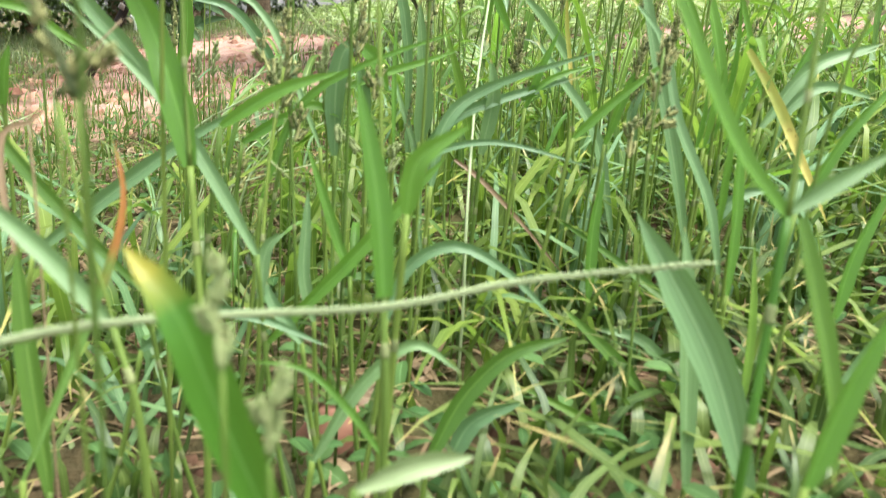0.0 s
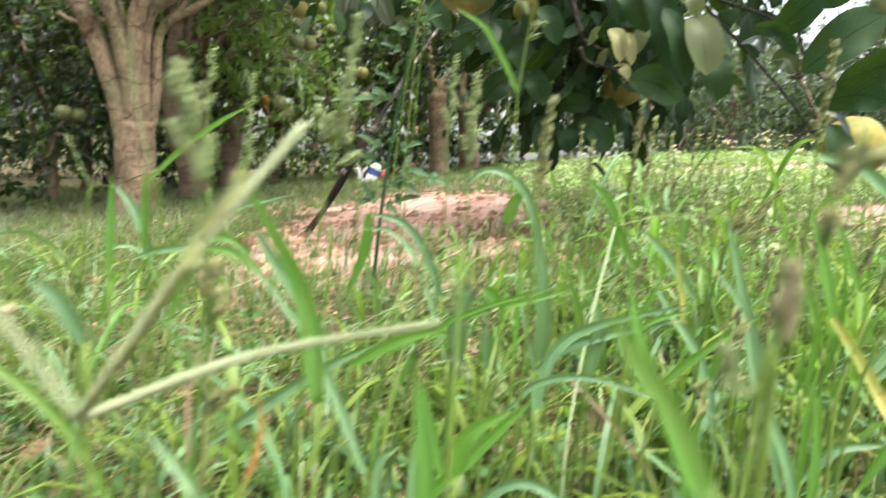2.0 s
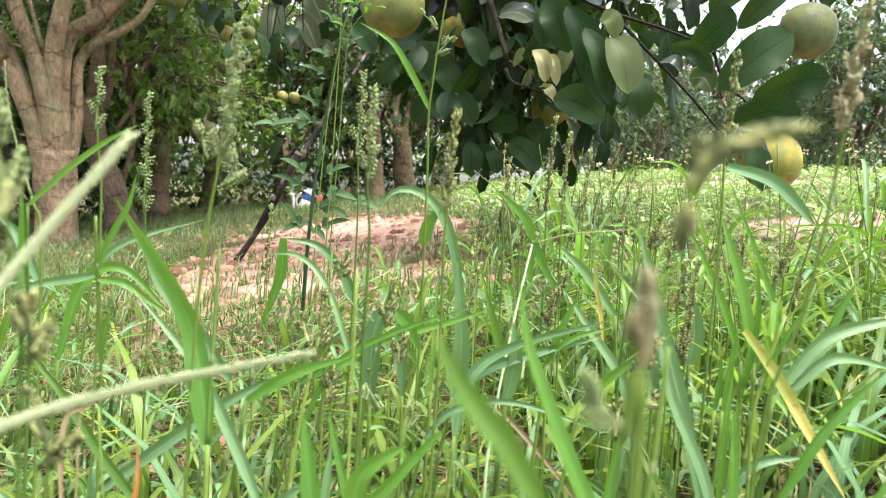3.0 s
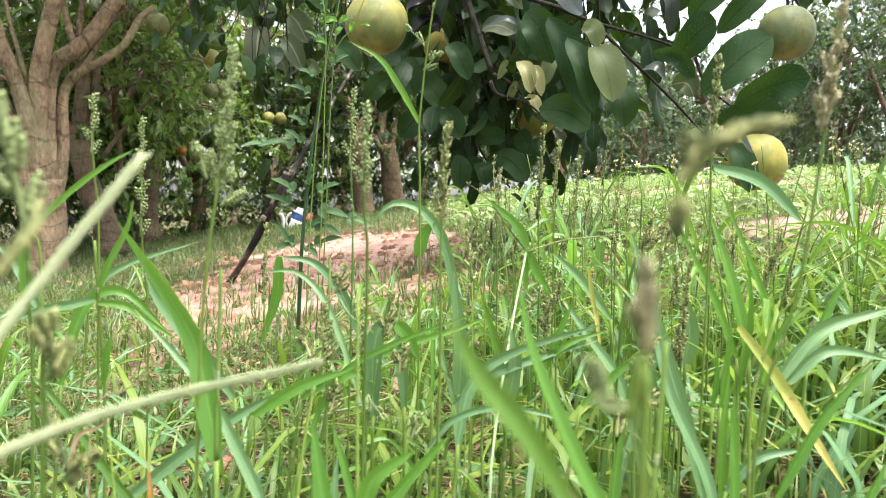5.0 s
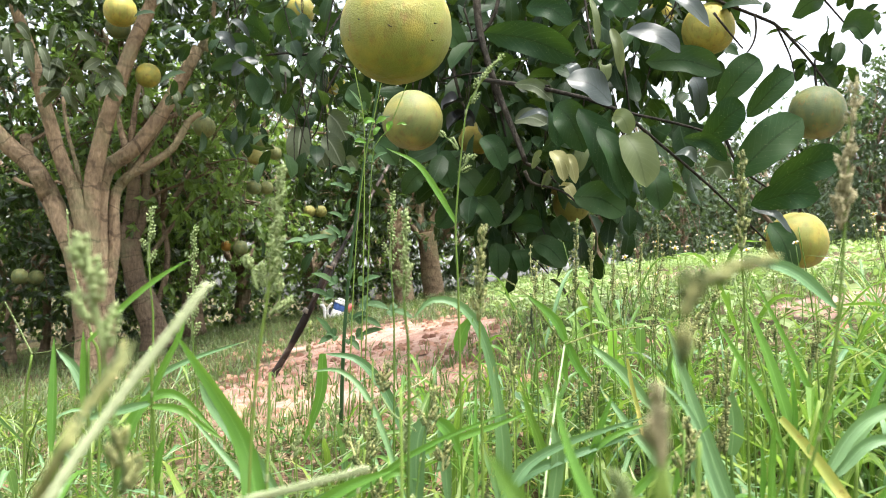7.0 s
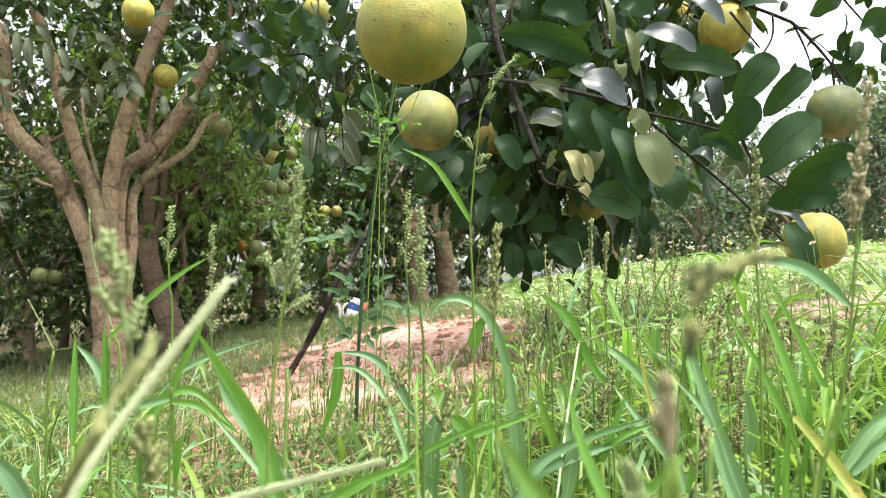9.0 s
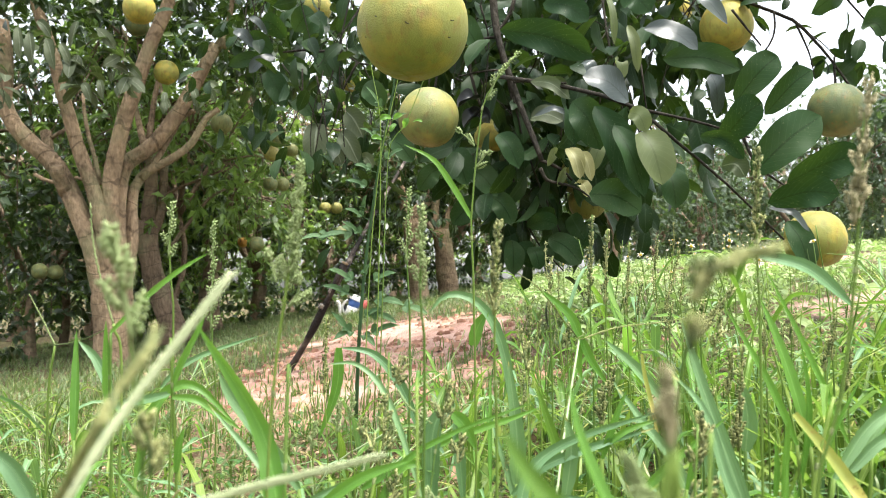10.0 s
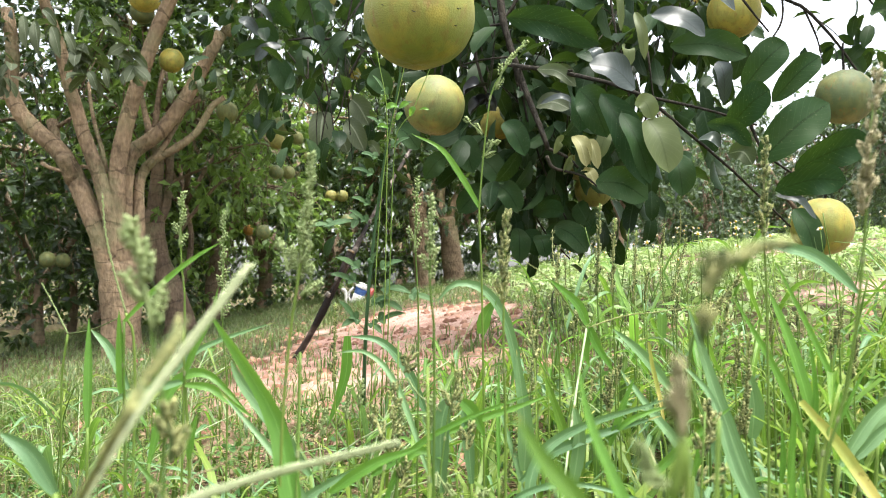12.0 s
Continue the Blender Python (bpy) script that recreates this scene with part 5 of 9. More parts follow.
part("twig", tube([(0.270, 2.492, 0.591), (0.321, 2.448, 0.485), (0.397, 2.403, 0.393)], 0.0040, 0.0022, 10, 6), M_TWIG, over)
part("twig", tube([(-0.692, 3.125, 1.758), (-0.748, 3.042, 1.456), (-0.811, 2.954, 1.238)], 0.0040, 0.0022, 10, 6), M_TWIG, over)
part("twig", tube([(-0.038, 1.094, 0.854), (-0.035, 1.068, 0.782)], 0.0040, 0.0022, 10, 6), M_TWIG, over)
part("twig", tube([(-0.040, 2.003, 1.243), (-0.020, 1.967, 0.996), (-0.030, 1.955, 0.856)], 0.0040, 0.0022, 10, 6), M_TWIG, over)
part("twig", tube([(0.708, 1.736, 0.684), (0.738, 1.730, 0.618), (0.806, 1.723, 0.565)], 0.0040, 0.0022, 10, 6), M_TWIG, over)
# leaf tips above the view, added to shade the hanging sprays below
UNSEEN_UPPER = [(2.5, 1.7, 1.7), (2.2, 1.2, 1.9), (1.6, 1.9, 2.1), (1.0, 2.1, 2.3), (0.4, 2.4, 2.2), (-0.2, 2.5, 2.1), (3.0, 2.0, 1.8), (2.9, 1.0, 1.7), (0.2, 3.0, 2.1), (-0.4, 3.3, 2.1)]
part("crown", leaf_cloud(UNSEEN_UPPER, 840, (0.32, 0.28, 0.16), (0.09, 0.14), 42), M_CITRUS, over, "dense glossy leaves with light and shade put into their green")
TWIG_ENDS = [(0.197, 2.220, 0.967), (0.282, 2.285, 0.707), (0.497, 2.167, 1.022), (0.582, 2.180, 0.793), (0.101, 2.510, 1.148), (0.192, 2.477, 0.852), (0.270, 2.490, 0.619), (0.364, 2.660, 1.160), (0.463, 2.579, 0.819), (0.767, 2.455, 1.253), (0.721, 2.364, 1.089), (0.096, 2.764, 1.083), (0.344, 2.570, 0.973), (-0.161, 3.140, 1.501), (0.416, 2.547, 1.383), (0.612, 2.552, 1.288), (0.869, 2.750, 1.345), (0.150, 2.650, 1.319), (-0.059, 2.949, 1.338), (0.542, 2.584, 0.742), (0.030, 3.135, 1.600), (0.182, 3.244, 1.444), (0.299, 2.939, 1.523), (0.479, 3.244, 1.448), (0.629, 3.132, 1.655), (0.850, 3.343, 1.487), (0.861, 2.937, 1.575), (1.063, 3.141, 1.517), (0.778, 3.253, 1.304), (0.515, 3.158, 1.199), (0.277, 3.165, 1.076), (0.137, 3.348, 1.376)]
SPRAY_ENDS = [(-0.358, 2.606, 1.195), (-0.407, 2.571, 0.944), (-0.434, 2.580, 0.787), (-0.215, 2.952, 1.291), (-0.291, 2.965, 1.066), (-0.748, 3.042, 1.456), (-0.811, 2.954, 1.238), (-0.375, 2.944, 1.424), (-0.542, 3.151, 1.304), (-0.727, 3.359, 1.161), (-0.241, 3.367, 1.040), (-0.611, 3.238, 1.532), (-0.858, 3.341, 1.465)]
r = random.Random(4)
sprays = []
for q in TWIG_ENDS + SPRAY_ENDS:
    for k in range(3):
        a = Vector(q) + Vector((r.uniform(-0.16, 0.16), r.uniform(-0.12, 0.12), r.uniform(0.10, 0.30)))
        c = Vector(q) + Vector((r.uniform(-0.12, 0.12), r.uniform(-0.08, 0.08), r.uniform(-0.18, -0.02)))
        sprays.append(tube([a, a.lerp(c, 0.5) + Vector((r.uniform(-0.03, 0.03), 0, r.uniform(-0.02, 0.05))), c], r.uniform(0.0018, 0.0038), 0.0012, 7, 5))
tagged(part("twigwork", join(*sprays), M_TWIG, over), kind="stuff")

part("crown", leaf_cloud(TWIG_ENDS, 1450, (0.11, 0.10, 0.12), (0.065, 0.14), 41, LEAF, 0.9, 0.8), M_CITRUS, over, "dense glossy leaves with light and shade put into their green")
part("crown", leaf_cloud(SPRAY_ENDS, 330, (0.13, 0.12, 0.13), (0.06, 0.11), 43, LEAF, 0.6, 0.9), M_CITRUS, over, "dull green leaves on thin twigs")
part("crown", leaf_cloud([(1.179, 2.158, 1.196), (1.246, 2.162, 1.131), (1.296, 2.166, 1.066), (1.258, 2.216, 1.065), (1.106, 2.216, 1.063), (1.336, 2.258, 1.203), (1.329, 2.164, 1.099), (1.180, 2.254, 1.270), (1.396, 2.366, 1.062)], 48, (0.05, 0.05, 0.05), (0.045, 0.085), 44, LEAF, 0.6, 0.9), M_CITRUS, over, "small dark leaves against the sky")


def branch_leaf(a, b, width, mat=None, face=(0.2, -1, -0.3), fold=0.12):
    return part("leaf", ribbon([a, Vector(a).lerp(Vector(b), 0.5) + Vector((0, -0.016, 0.012)), b], width, face, 14, fold, 0.5, 0.0, 0.12, True), mat or M_CITRUS_NEAR, bearing)


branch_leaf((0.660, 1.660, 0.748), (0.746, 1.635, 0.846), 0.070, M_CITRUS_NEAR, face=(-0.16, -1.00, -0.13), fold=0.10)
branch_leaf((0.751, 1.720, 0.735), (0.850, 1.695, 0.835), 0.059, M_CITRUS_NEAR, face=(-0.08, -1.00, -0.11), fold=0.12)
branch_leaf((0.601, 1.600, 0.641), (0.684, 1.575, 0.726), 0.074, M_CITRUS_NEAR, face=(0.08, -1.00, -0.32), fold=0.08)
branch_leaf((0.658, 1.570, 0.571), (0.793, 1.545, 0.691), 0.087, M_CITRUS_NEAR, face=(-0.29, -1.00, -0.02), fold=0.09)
branch_leaf((0.560, 1.600, 0.658), (0.644, 1.575, 0.605), 0.036, M_CITRUS_NEAR, face=(-0.14, -1.00, -0.26), fold=0.16)
branch_leaf((0.791, 1.700, 0.575), (0.953, 1.675, 0.636), 0.079, M_CITRUS_NEAR, face=(0.30, -1.00, -0.16), fold=0.12)
branch_leaf((0.695, 1.580, 0.513), (0.832, 1.555, 0.530), 0.066, M_CITRUS_NEAR, face=(0.20, -1.00, -0.16), fold=0.10)
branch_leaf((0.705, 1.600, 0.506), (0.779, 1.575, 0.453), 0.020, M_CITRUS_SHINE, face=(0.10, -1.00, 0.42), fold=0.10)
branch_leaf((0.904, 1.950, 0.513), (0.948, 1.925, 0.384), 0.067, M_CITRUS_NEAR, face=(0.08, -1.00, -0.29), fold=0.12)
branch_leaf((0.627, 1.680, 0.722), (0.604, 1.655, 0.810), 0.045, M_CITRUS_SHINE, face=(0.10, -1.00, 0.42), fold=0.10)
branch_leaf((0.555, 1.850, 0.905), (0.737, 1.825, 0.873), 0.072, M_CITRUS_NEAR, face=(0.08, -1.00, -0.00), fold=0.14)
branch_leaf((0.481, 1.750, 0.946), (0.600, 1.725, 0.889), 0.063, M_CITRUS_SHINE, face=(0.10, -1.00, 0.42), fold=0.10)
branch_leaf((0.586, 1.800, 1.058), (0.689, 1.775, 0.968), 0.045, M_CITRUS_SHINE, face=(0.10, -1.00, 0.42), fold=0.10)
branch_leaf((0.613, 1.620, 0.598), (0.654, 1.595, 0.570), 0.044, M_CITRUS_PALE, face=(0.01, -1.00, -0.05), fold=0.12)
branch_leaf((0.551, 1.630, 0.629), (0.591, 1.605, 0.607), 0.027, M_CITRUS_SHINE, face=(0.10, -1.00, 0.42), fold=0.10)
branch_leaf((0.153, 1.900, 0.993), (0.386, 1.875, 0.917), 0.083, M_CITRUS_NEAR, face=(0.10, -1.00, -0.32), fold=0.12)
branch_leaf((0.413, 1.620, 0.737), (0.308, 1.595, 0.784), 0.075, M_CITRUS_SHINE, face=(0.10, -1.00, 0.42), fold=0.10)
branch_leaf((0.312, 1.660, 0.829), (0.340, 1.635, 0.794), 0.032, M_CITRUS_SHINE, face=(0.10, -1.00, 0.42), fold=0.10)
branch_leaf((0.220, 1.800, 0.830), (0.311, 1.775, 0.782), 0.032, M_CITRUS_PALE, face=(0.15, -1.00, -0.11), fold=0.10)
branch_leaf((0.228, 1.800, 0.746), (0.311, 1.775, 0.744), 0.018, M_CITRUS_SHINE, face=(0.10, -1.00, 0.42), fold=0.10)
branch_leaf((0.307, 1.720, 0.762), (0.367, 1.695, 0.645), 0.077, M_CITRUS_NEAR, face=(-0.12, -1.00, -0.34), fold=0.14)
branch_leaf((0.347, 1.660, 0.737), (0.438, 1.635, 0.529), 0.077, M_CITRUS_NEAR, face=(0.22, -1.00, -0.16), fold=0.14)
branch_leaf((0.381, 1.620, 0.685), (0.439, 1.595, 0.526), 0.053, M_CITRUS_NEAR, face=(0.13, -1.00, 0.00), fold=0.16)
branch_leaf((0.434, 1.600, 0.666), (0.472, 1.575, 0.548), 0.079, M_CITRUS_UNDER, face=(0.13, -1.00, 0.02), fold=0.16)
branch_leaf((0.413, 1.620, 0.710), (0.443, 1.595, 0.665), 0.041, M_CITRUS_UNDER, face=(-0.06, -1.00, -0.03), fold=0.12)
branch_leaf((0.342, 1.700, 0.545), (0.453, 1.675, 0.502), 0.076, M_CITRUS_NEAR, face=(-0.03, -1.00, 0.02), fold=0.10)
branch_leaf((0.404, 1.800, 1.047), (0.417, 1.775, 0.915), 0.020, M_CITRUS_UNDER, face=(0.23, -1.00, -0.31), fold=0.25)
branch_leaf((0.461, 1.820, 0.979), (0.479, 1.795, 0.853), 0.026, M_CITRUS_UNDER, face=(-0.22, -1.00, -0.26), fold=0.25)
branch_leaf((0.393, 1.660, 0.835), (0.405, 1.635, 0.792), 0.030, M_CITRUS_UNDER, face=(0.28, -1.00, -0.18), fold=0.12)
branch_leaf((0.257, 2.200, 0.515), (0.343, 2.175, 0.520), 0.053, M_CITRUS_NEAR, face=(0.08, -1.00, -0.23), fold=0.10)
branch_leaf((0.538, 1.780, 0.620), (0.556, 1.755, 0.520), 0.064, M_CITRUS_NEAR, face=(0.00, -1.00, -0.20), fold=0.16)
branch_leaf((0.593, 1.800, 0.623), (0.528, 1.775, 0.565), 0.040, M_CITRUS_NEAR, face=(-0.09, -1.00, -0.12), fold=0.14)
branch_leaf((0.461, 1.900, 1.080), (0.532, 1.875, 1.035), 0.085, M_CITRUS_NEAR, face=(0.05, -1.00, 0.01), fold=0.12)
branch_leaf((0.276, 2.000, 1.102), (0.394, 1.975, 1.047), 0.075, M_CITRUS_NEAR, face=(0.11, -1.00, 0.02), fold=0.14)
branch_leaf((0.113, 2.100, 0.999), (0.042, 2.075, 1.081), 0.069, M_CITRUS_NEAR, face=(0.21, -1.00, 0.05), fold=0.12)
branch_leaf((0.472, 2.300, 0.533), (0.433, 2.275, 0.462), 0.052, M_CITRUS_NEAR, face=(0.10, -1.00, -0.28), fold=0.14)
branch_leaf((0.327, 2.250, 0.486), (0.420, 2.225, 0.408), 0.074, M_CITRUS_NEAR, face=(0.22, -1.00, 0.04), fold=0.12)
branch_leaf((0.276, 2.250, 0.458), (0.299, 2.225, 0.390), 0.057, M_CITRUS_NEAR, face=(0.24, -1.00, -0.12), fold=0.12)
branch_leaf((0.222, 2.280, 0.480), (0.223, 2.255, 0.374), 0.062, M_CITRUS_NEAR, face=(0.13, -1.00, -0.27), fold=0.14)
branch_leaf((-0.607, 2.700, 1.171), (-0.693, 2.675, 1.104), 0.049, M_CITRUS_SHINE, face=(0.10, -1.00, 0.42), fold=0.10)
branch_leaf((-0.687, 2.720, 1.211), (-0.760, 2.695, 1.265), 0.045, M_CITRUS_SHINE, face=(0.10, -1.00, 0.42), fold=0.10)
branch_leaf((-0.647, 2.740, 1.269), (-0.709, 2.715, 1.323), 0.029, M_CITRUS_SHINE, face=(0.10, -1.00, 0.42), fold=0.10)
branch_leaf((-0.634, 2.780, 1.214), (-0.730, 2.755, 1.252), 0.075, M_CITRUS_NEAR, face=(0.20, -1.00, -0.12), fold=0.12)
branch_leaf((-0.591, 2.800, 1.278), (-0.678, 2.775, 1.333), 0.080, M_CITRUS_NEAR, face=(-0.13, -1.00, -0.32), fold=0.12)
branch_leaf((-0.555, 2.780, 1.293), (-0.476, 2.755, 1.358), 0.079, M_CITRUS_NEAR, face=(0.21, -1.00, 0.05), fold=0.12)
branch_leaf((-0.508, 2.760, 1.217), (-0.438, 2.735, 1.295), 0.074, M_CITRUS_NEAR, face=(-0.25, -1.00, -0.03), fold=0.12)
branch_leaf((-0.633, 2.760, 1.178), (-0.785, 2.735, 1.147), 0.054, M_CITRUS_NEAR, face=(-0.05, -1.00, -0.29), fold=0.12)
branch_leaf((-0.462, 2.740, 1.198), (-0.402, 2.715, 1.103), 0.082, M_CITRUS_NEAR, face=(-0.12, -1.00, -0.04), fold=0.12)
branch_leaf((-0.595, 2.780, 1.167), (-0.488, 2.755, 1.109), 0.071, M_CITRUS_NEAR, face=(0.22, -1.00, -0.33), fold=0.12)
branch_leaf((-0.397, 2.800, 1.302), (-0.301, 2.775, 1.350), 0.063, M_CITRUS_NEAR, face=(0.07, -1.00, -0.33), fold=0.12)
branch_leaf((-0.667, 2.820, 1.152), (-0.584, 2.795, 1.016), 0.085, M_CITRUS_NEAR, face=(0.13, -1.00, -0.22), fold=0.14)
branch_leaf((-0.554, 2.800, 1.039), (-0.480, 2.775, 0.974), 0.084, M_CITRUS_NEAR, face=(0.23, -1.00, 0.04), fold=0.12)
branch_leaf((-0.442, 2.680, 0.923), (-0.447, 2.655, 0.779), 0.088, M_CITRUS_PALE, face=(0.00, -1.00, 0.05), fold=0.18)
branch_leaf((-0.339, 2.660, 0.964), (-0.274, 2.635, 0.865), 0.080, M_CITRUS_PALE, face=(-0.11, -1.00, -0.32), fold=0.18)
branch_leaf((-0.355, 2.640, 0.886), (-0.286, 2.615, 0.769), 0.067, M_CITRUS_PALE, face=(0.06, -1.00, -0.34), fold=0.20)
branch_leaf((-0.380, 2.660, 0.825), (-0.348, 2.635, 0.768), 0.056, M_CITRUS_PALE, face=(-0.18, -1.00, -0.19), fold=0.15)
branch_leaf((-0.279, 2.660, 0.802), (-0.236, 2.635, 0.757), 0.036, M_CITRUS_PALE, face=(0.07, -1.00, -0.29), fold=0.15)
branch_leaf((-0.243, 2.300, 0.947), (-0.171, 2.275, 0.888), 0.069, M_CITRUS_NEAR, face=(-0.27, -1.00, -0.00), fold=0.12)
branch_leaf((-0.154, 2.300, 0.789), (-0.082, 2.275, 0.715), 0.062, M_CITRUS_NEAR, face=(-0.11, -1.00, 0.03), fold=0.12)
branch_leaf((0.004, 2.300, 0.703), (-0.064, 2.275, 0.628), 0.062, M_CITRUS_NEAR, face=(0.24, -1.00, -0.20), fold=0.12)
branch_leaf((0.037, 2.200, 0.736), (0.080, 2.175, 0.632), 0.076, M_CITRUS_NEAR, face=(-0.02, -1.00, -0.14), fold=0.14)
branch_leaf((0.087, 2.200, 0.686), (0.169, 2.175, 0.600), 0.073, M_CITRUS_NEAR, face=(0.09, -1.00, -0.11), fold=0.14)
branch_leaf((0.124, 2.250, 0.593), (0.039, 2.225, 0.521), 0.074, M_CITRUS_NEAR, face=(0.04, -1.00, -0.10), fold=0.14)
branch_leaf((0.163, 2.100, 0.766), (0.221, 2.075, 0.666), 0.063, M_CITRUS_NEAR, face=(0.26, -1.00, -0.15), fold=0.14)
branch_leaf((0.151, 2.200, 0.603), (0.215, 2.175, 0.519), 0.066, M_CITRUS_NEAR, face=(-0.04, -1.00, -0.06), fold=0.12)
branch_leaf((0.340, 1.985, 0.705), (0.369, 1.959, 0.619), 0.042, M_CITRUS_YELLOW, face=(0.15, -1, -0.11), fold=0.25)
branch_leaf((0.374, 1.985, 0.695), (0.399, 1.960, 0.614), 0.030, M_CITRUS_YELLOW, face=(-0.26, -1, 0.34), fold=0.26)
branch_leaf((0.368, 2.020, 0.620), (0.399, 1.992, 0.574), 0.033, M_CITRUS_YELLOW, face=(0.5, -1, -0.5), fold=0.08)
branch_leaf((0.340, 2.008, 0.651), (0.313, 1.980, 0.601), 0.024, M_CITRUS_UNDER, face=(0.32, -1, -0.31), fold=0.27)
branch_leaf((0.436, 2.024, 0.723), (0.406, 1.998, 0.644), 0.040, M_CITRUS_UNDER, face=(-0.15, -1, 0.21), fold=0.13)
branch_leaf((0.318, 2.015, 0.704), (0.287, 1.987, 0.656), 0.027, M_CITRUS_UNDER, face=(0.5, -1, -0.5), fold=0.08)
branch_leaf((0.309, 1.781, 0.757), (0.318, 1.756, 0.670), 0.067, face=(0.32, -1, -0.31), fold=0.27)
branch_leaf((0.290, 2.296, 0.518), (0.349, 2.264, 0.550), 0.069, face=(0.26, -1, -0.24), fold=0.12)
branch_leaf((0.307, 2.298, 0.475), (0.427, 2.272, 0.411), 0.076, face=(0.03, -1, 0.02), fold=0.16)
branch_leaf((0.247, 2.348, 0.477), (0.288, 2.323, 0.398), 0.060, face=(-0.32, -1, 0.41), fold=0.11)
branch_leaf((1.073, 1.962, 1.116), (0.969, 1.935, 1.058), 0.060, face=(0.5, -1, -0.5), fold=0.08)
branch_leaf((1.119, 1.966, 1.041), (1.162, 1.939, 1.002), 0.075, face=(-0.09, -1, 0.15), fold=0.29)
branch_leaf((1.166, 2.269, 1.011), (1.254, 2.242, 0.953), 0.052, face=(-0.44, -1, 0.54), fold=0.24)
branch_leaf((0.260, 2.178, 0.830), (0.354, 2.148, 0.816), 0.059, M_CITRUS_PALE, face=(-0.32, -1, 0.41), fold=0.11)
branch_leaf((0.292, 2.172, 0.921), (0.370, 2.144, 0.897), 0.049, M_CITRUS_PALE, face=(0.5, -1, -0.5), fold=0.08)
part("leaf", ribbon([(-2.390, 4.271, 1.802), (-2.362, 4.247, 1.708), (-2.353, 4.263, 1.595)], 0.065, (0.2, -1, 0.3), 8, 0.3, 0.5, 0.6, 0.1, True), M_CITRUS_PALE, left_tree)
part("leaf", ribbon([(-2.292, 4.273, 1.771), (-2.251, 4.249, 1.684), (-2.230, 4.264, 1.577)], 0.059, (0.2, -1, 0.3), 8, 0.3, 0.5, 0.6, 0.1, True), M_CITRUS_PALE, left_tree)
part("leaf", ribbon([(-2.210, 4.275, 1.739), (-2.164, 4.249, 1.682), (-2.139, 4.263, 1.604)], 0.052, (0.2, -1, 0.3), 8, 0.3, 0.5, 0.6, 0.1, True), M_CITRUS_PALE, left_tree)
part("leaf", ribbon([(-2.456, 4.269, 1.834), (-2.430, 4.245, 1.743), (-2.425, 4.261, 1.633)], 0.059, (0.2, -1, 0.3), 8, 0.3, 0.5, 0.6, 0.1, True), M_CITRUS_PALE, left_tree)
part("leaf", ribbon([(-2.342, 4.268, 1.868), (-2.285, 4.241, 1.826), (-2.249, 4.254, 1.765)], 0.052, (0.2, -1, 0.3), 8, 0.3, 0.5, 0.6, 0.1, True), M_CITRUS_PALE, left_tree)
part("leaf", ribbon([(-2.113, 4.268, 1.871), (-2.117, 4.243, 1.796), (-2.141, 4.257, 1.701)], 0.046, (0.2, -1, 0.3), 8, 0.3, 0.5, 0.6, 0.1, True), M_CITRUS_PALE, left_tree)
part("leaf", ribbon([(-1.931, 4.283, 1.619), (-1.856, 4.254, 1.601), (-1.801, 4.266, 1.563)], 0.046, (0.2, -1, 0.3), 8, 0.3, 0.5, 0.6, 0.1, True), M_CITRUS_PALE, left_tree)
part("leaf", ribbon([(-1.833, 4.283, 1.614), (-1.769, 4.255, 1.581), (-1.726, 4.268, 1.528)], 0.046, (0.2, -1, 0.3), 8, 0.3, 0.5, 0.6, 0.1, True), M_CITRUS_PALE, left_tree)
part("leaf", ribbon([(-1.898, 4.285, 1.581), (-1.891, 4.257, 1.555), (-1.904, 4.269, 1.510)], 0.039, (0.2, -1, 0.3), 8, 0.3, 0.5, 0.6, 0.1, True), M_CITRUS_PALE, left_tree)
part("leaf", ribbon([(-1.440, 4.291, 1.489), (-1.414, 4.264, 1.440), (-1.409, 4.278, 1.371)], 0.046, (0.2, -1, 0.3), 8, 0.3, 0.5, 0.6, 0.1, True), M_CITRUS_PALE, left_tree)
part("leaf", ribbon([(-1.374, 4.291, 1.490), (-1.328, 4.263, 1.457), (-1.302, 4.276, 1.404)], 0.046, (0.2, -1, 0.3), 8, 0.3, 0.5, 0.6, 0.1, True), M_CITRUS_PALE, left_tree)
part("leaf", ribbon([(-1.352, 4.289, 1.523), (-1.306, 4.261, 1.498), (-1.280, 4.273, 1.453)], 0.039, (0.2, -1, 0.3), 8, 0.3, 0.5, 0.6, 0.1, True), M_CITRUS_PALE, left_tree)
part("leaf", ribbon([(-2.076, 4.288, 1.513), (-2.036, 4.262, 1.464), (-2.016, 4.275, 1.395)], 0.052, (0.2, -1, 0.3), 8, 0.3, 0.5, 0.6, 0.1, True), M_CITRUS_PALE, left_tree)
part("leaf", ribbon([(-1.985, 4.288, 1.531), (-1.957, 4.261, 1.481), (-1.948, 4.274, 1.412)], 0.046, (0.2, -1, 0.3), 8, 0.3, 0.5, 0.6, 0.1, True), M_CITRUS_PALE, left_tree)
for q, e, w in (((0.090, 1.990, 0.836), (0.048, 1.965, 0.806), 0.040), ((0.096, 1.985, 0.800), (0.064, 1.960, 0.750), 0.036), ((0.098, 1.980, 0.796), (0.132, 1.960, 0.764), 0.034), ((0.076, 1.978, 0.790), (0.110, 1.955, 0.786), 0.030)):
    part("withered_leaf", ribbon([q, Vector(q).lerp(Vector(e), 0.5) + Vector((0.008, -0.012, 0.006)), e], w, (0.2, -1, 0.2), 10, 0.55, 0.5, 1.2, 0.2, True), M_ROT, over, "black shrivelled leaf")
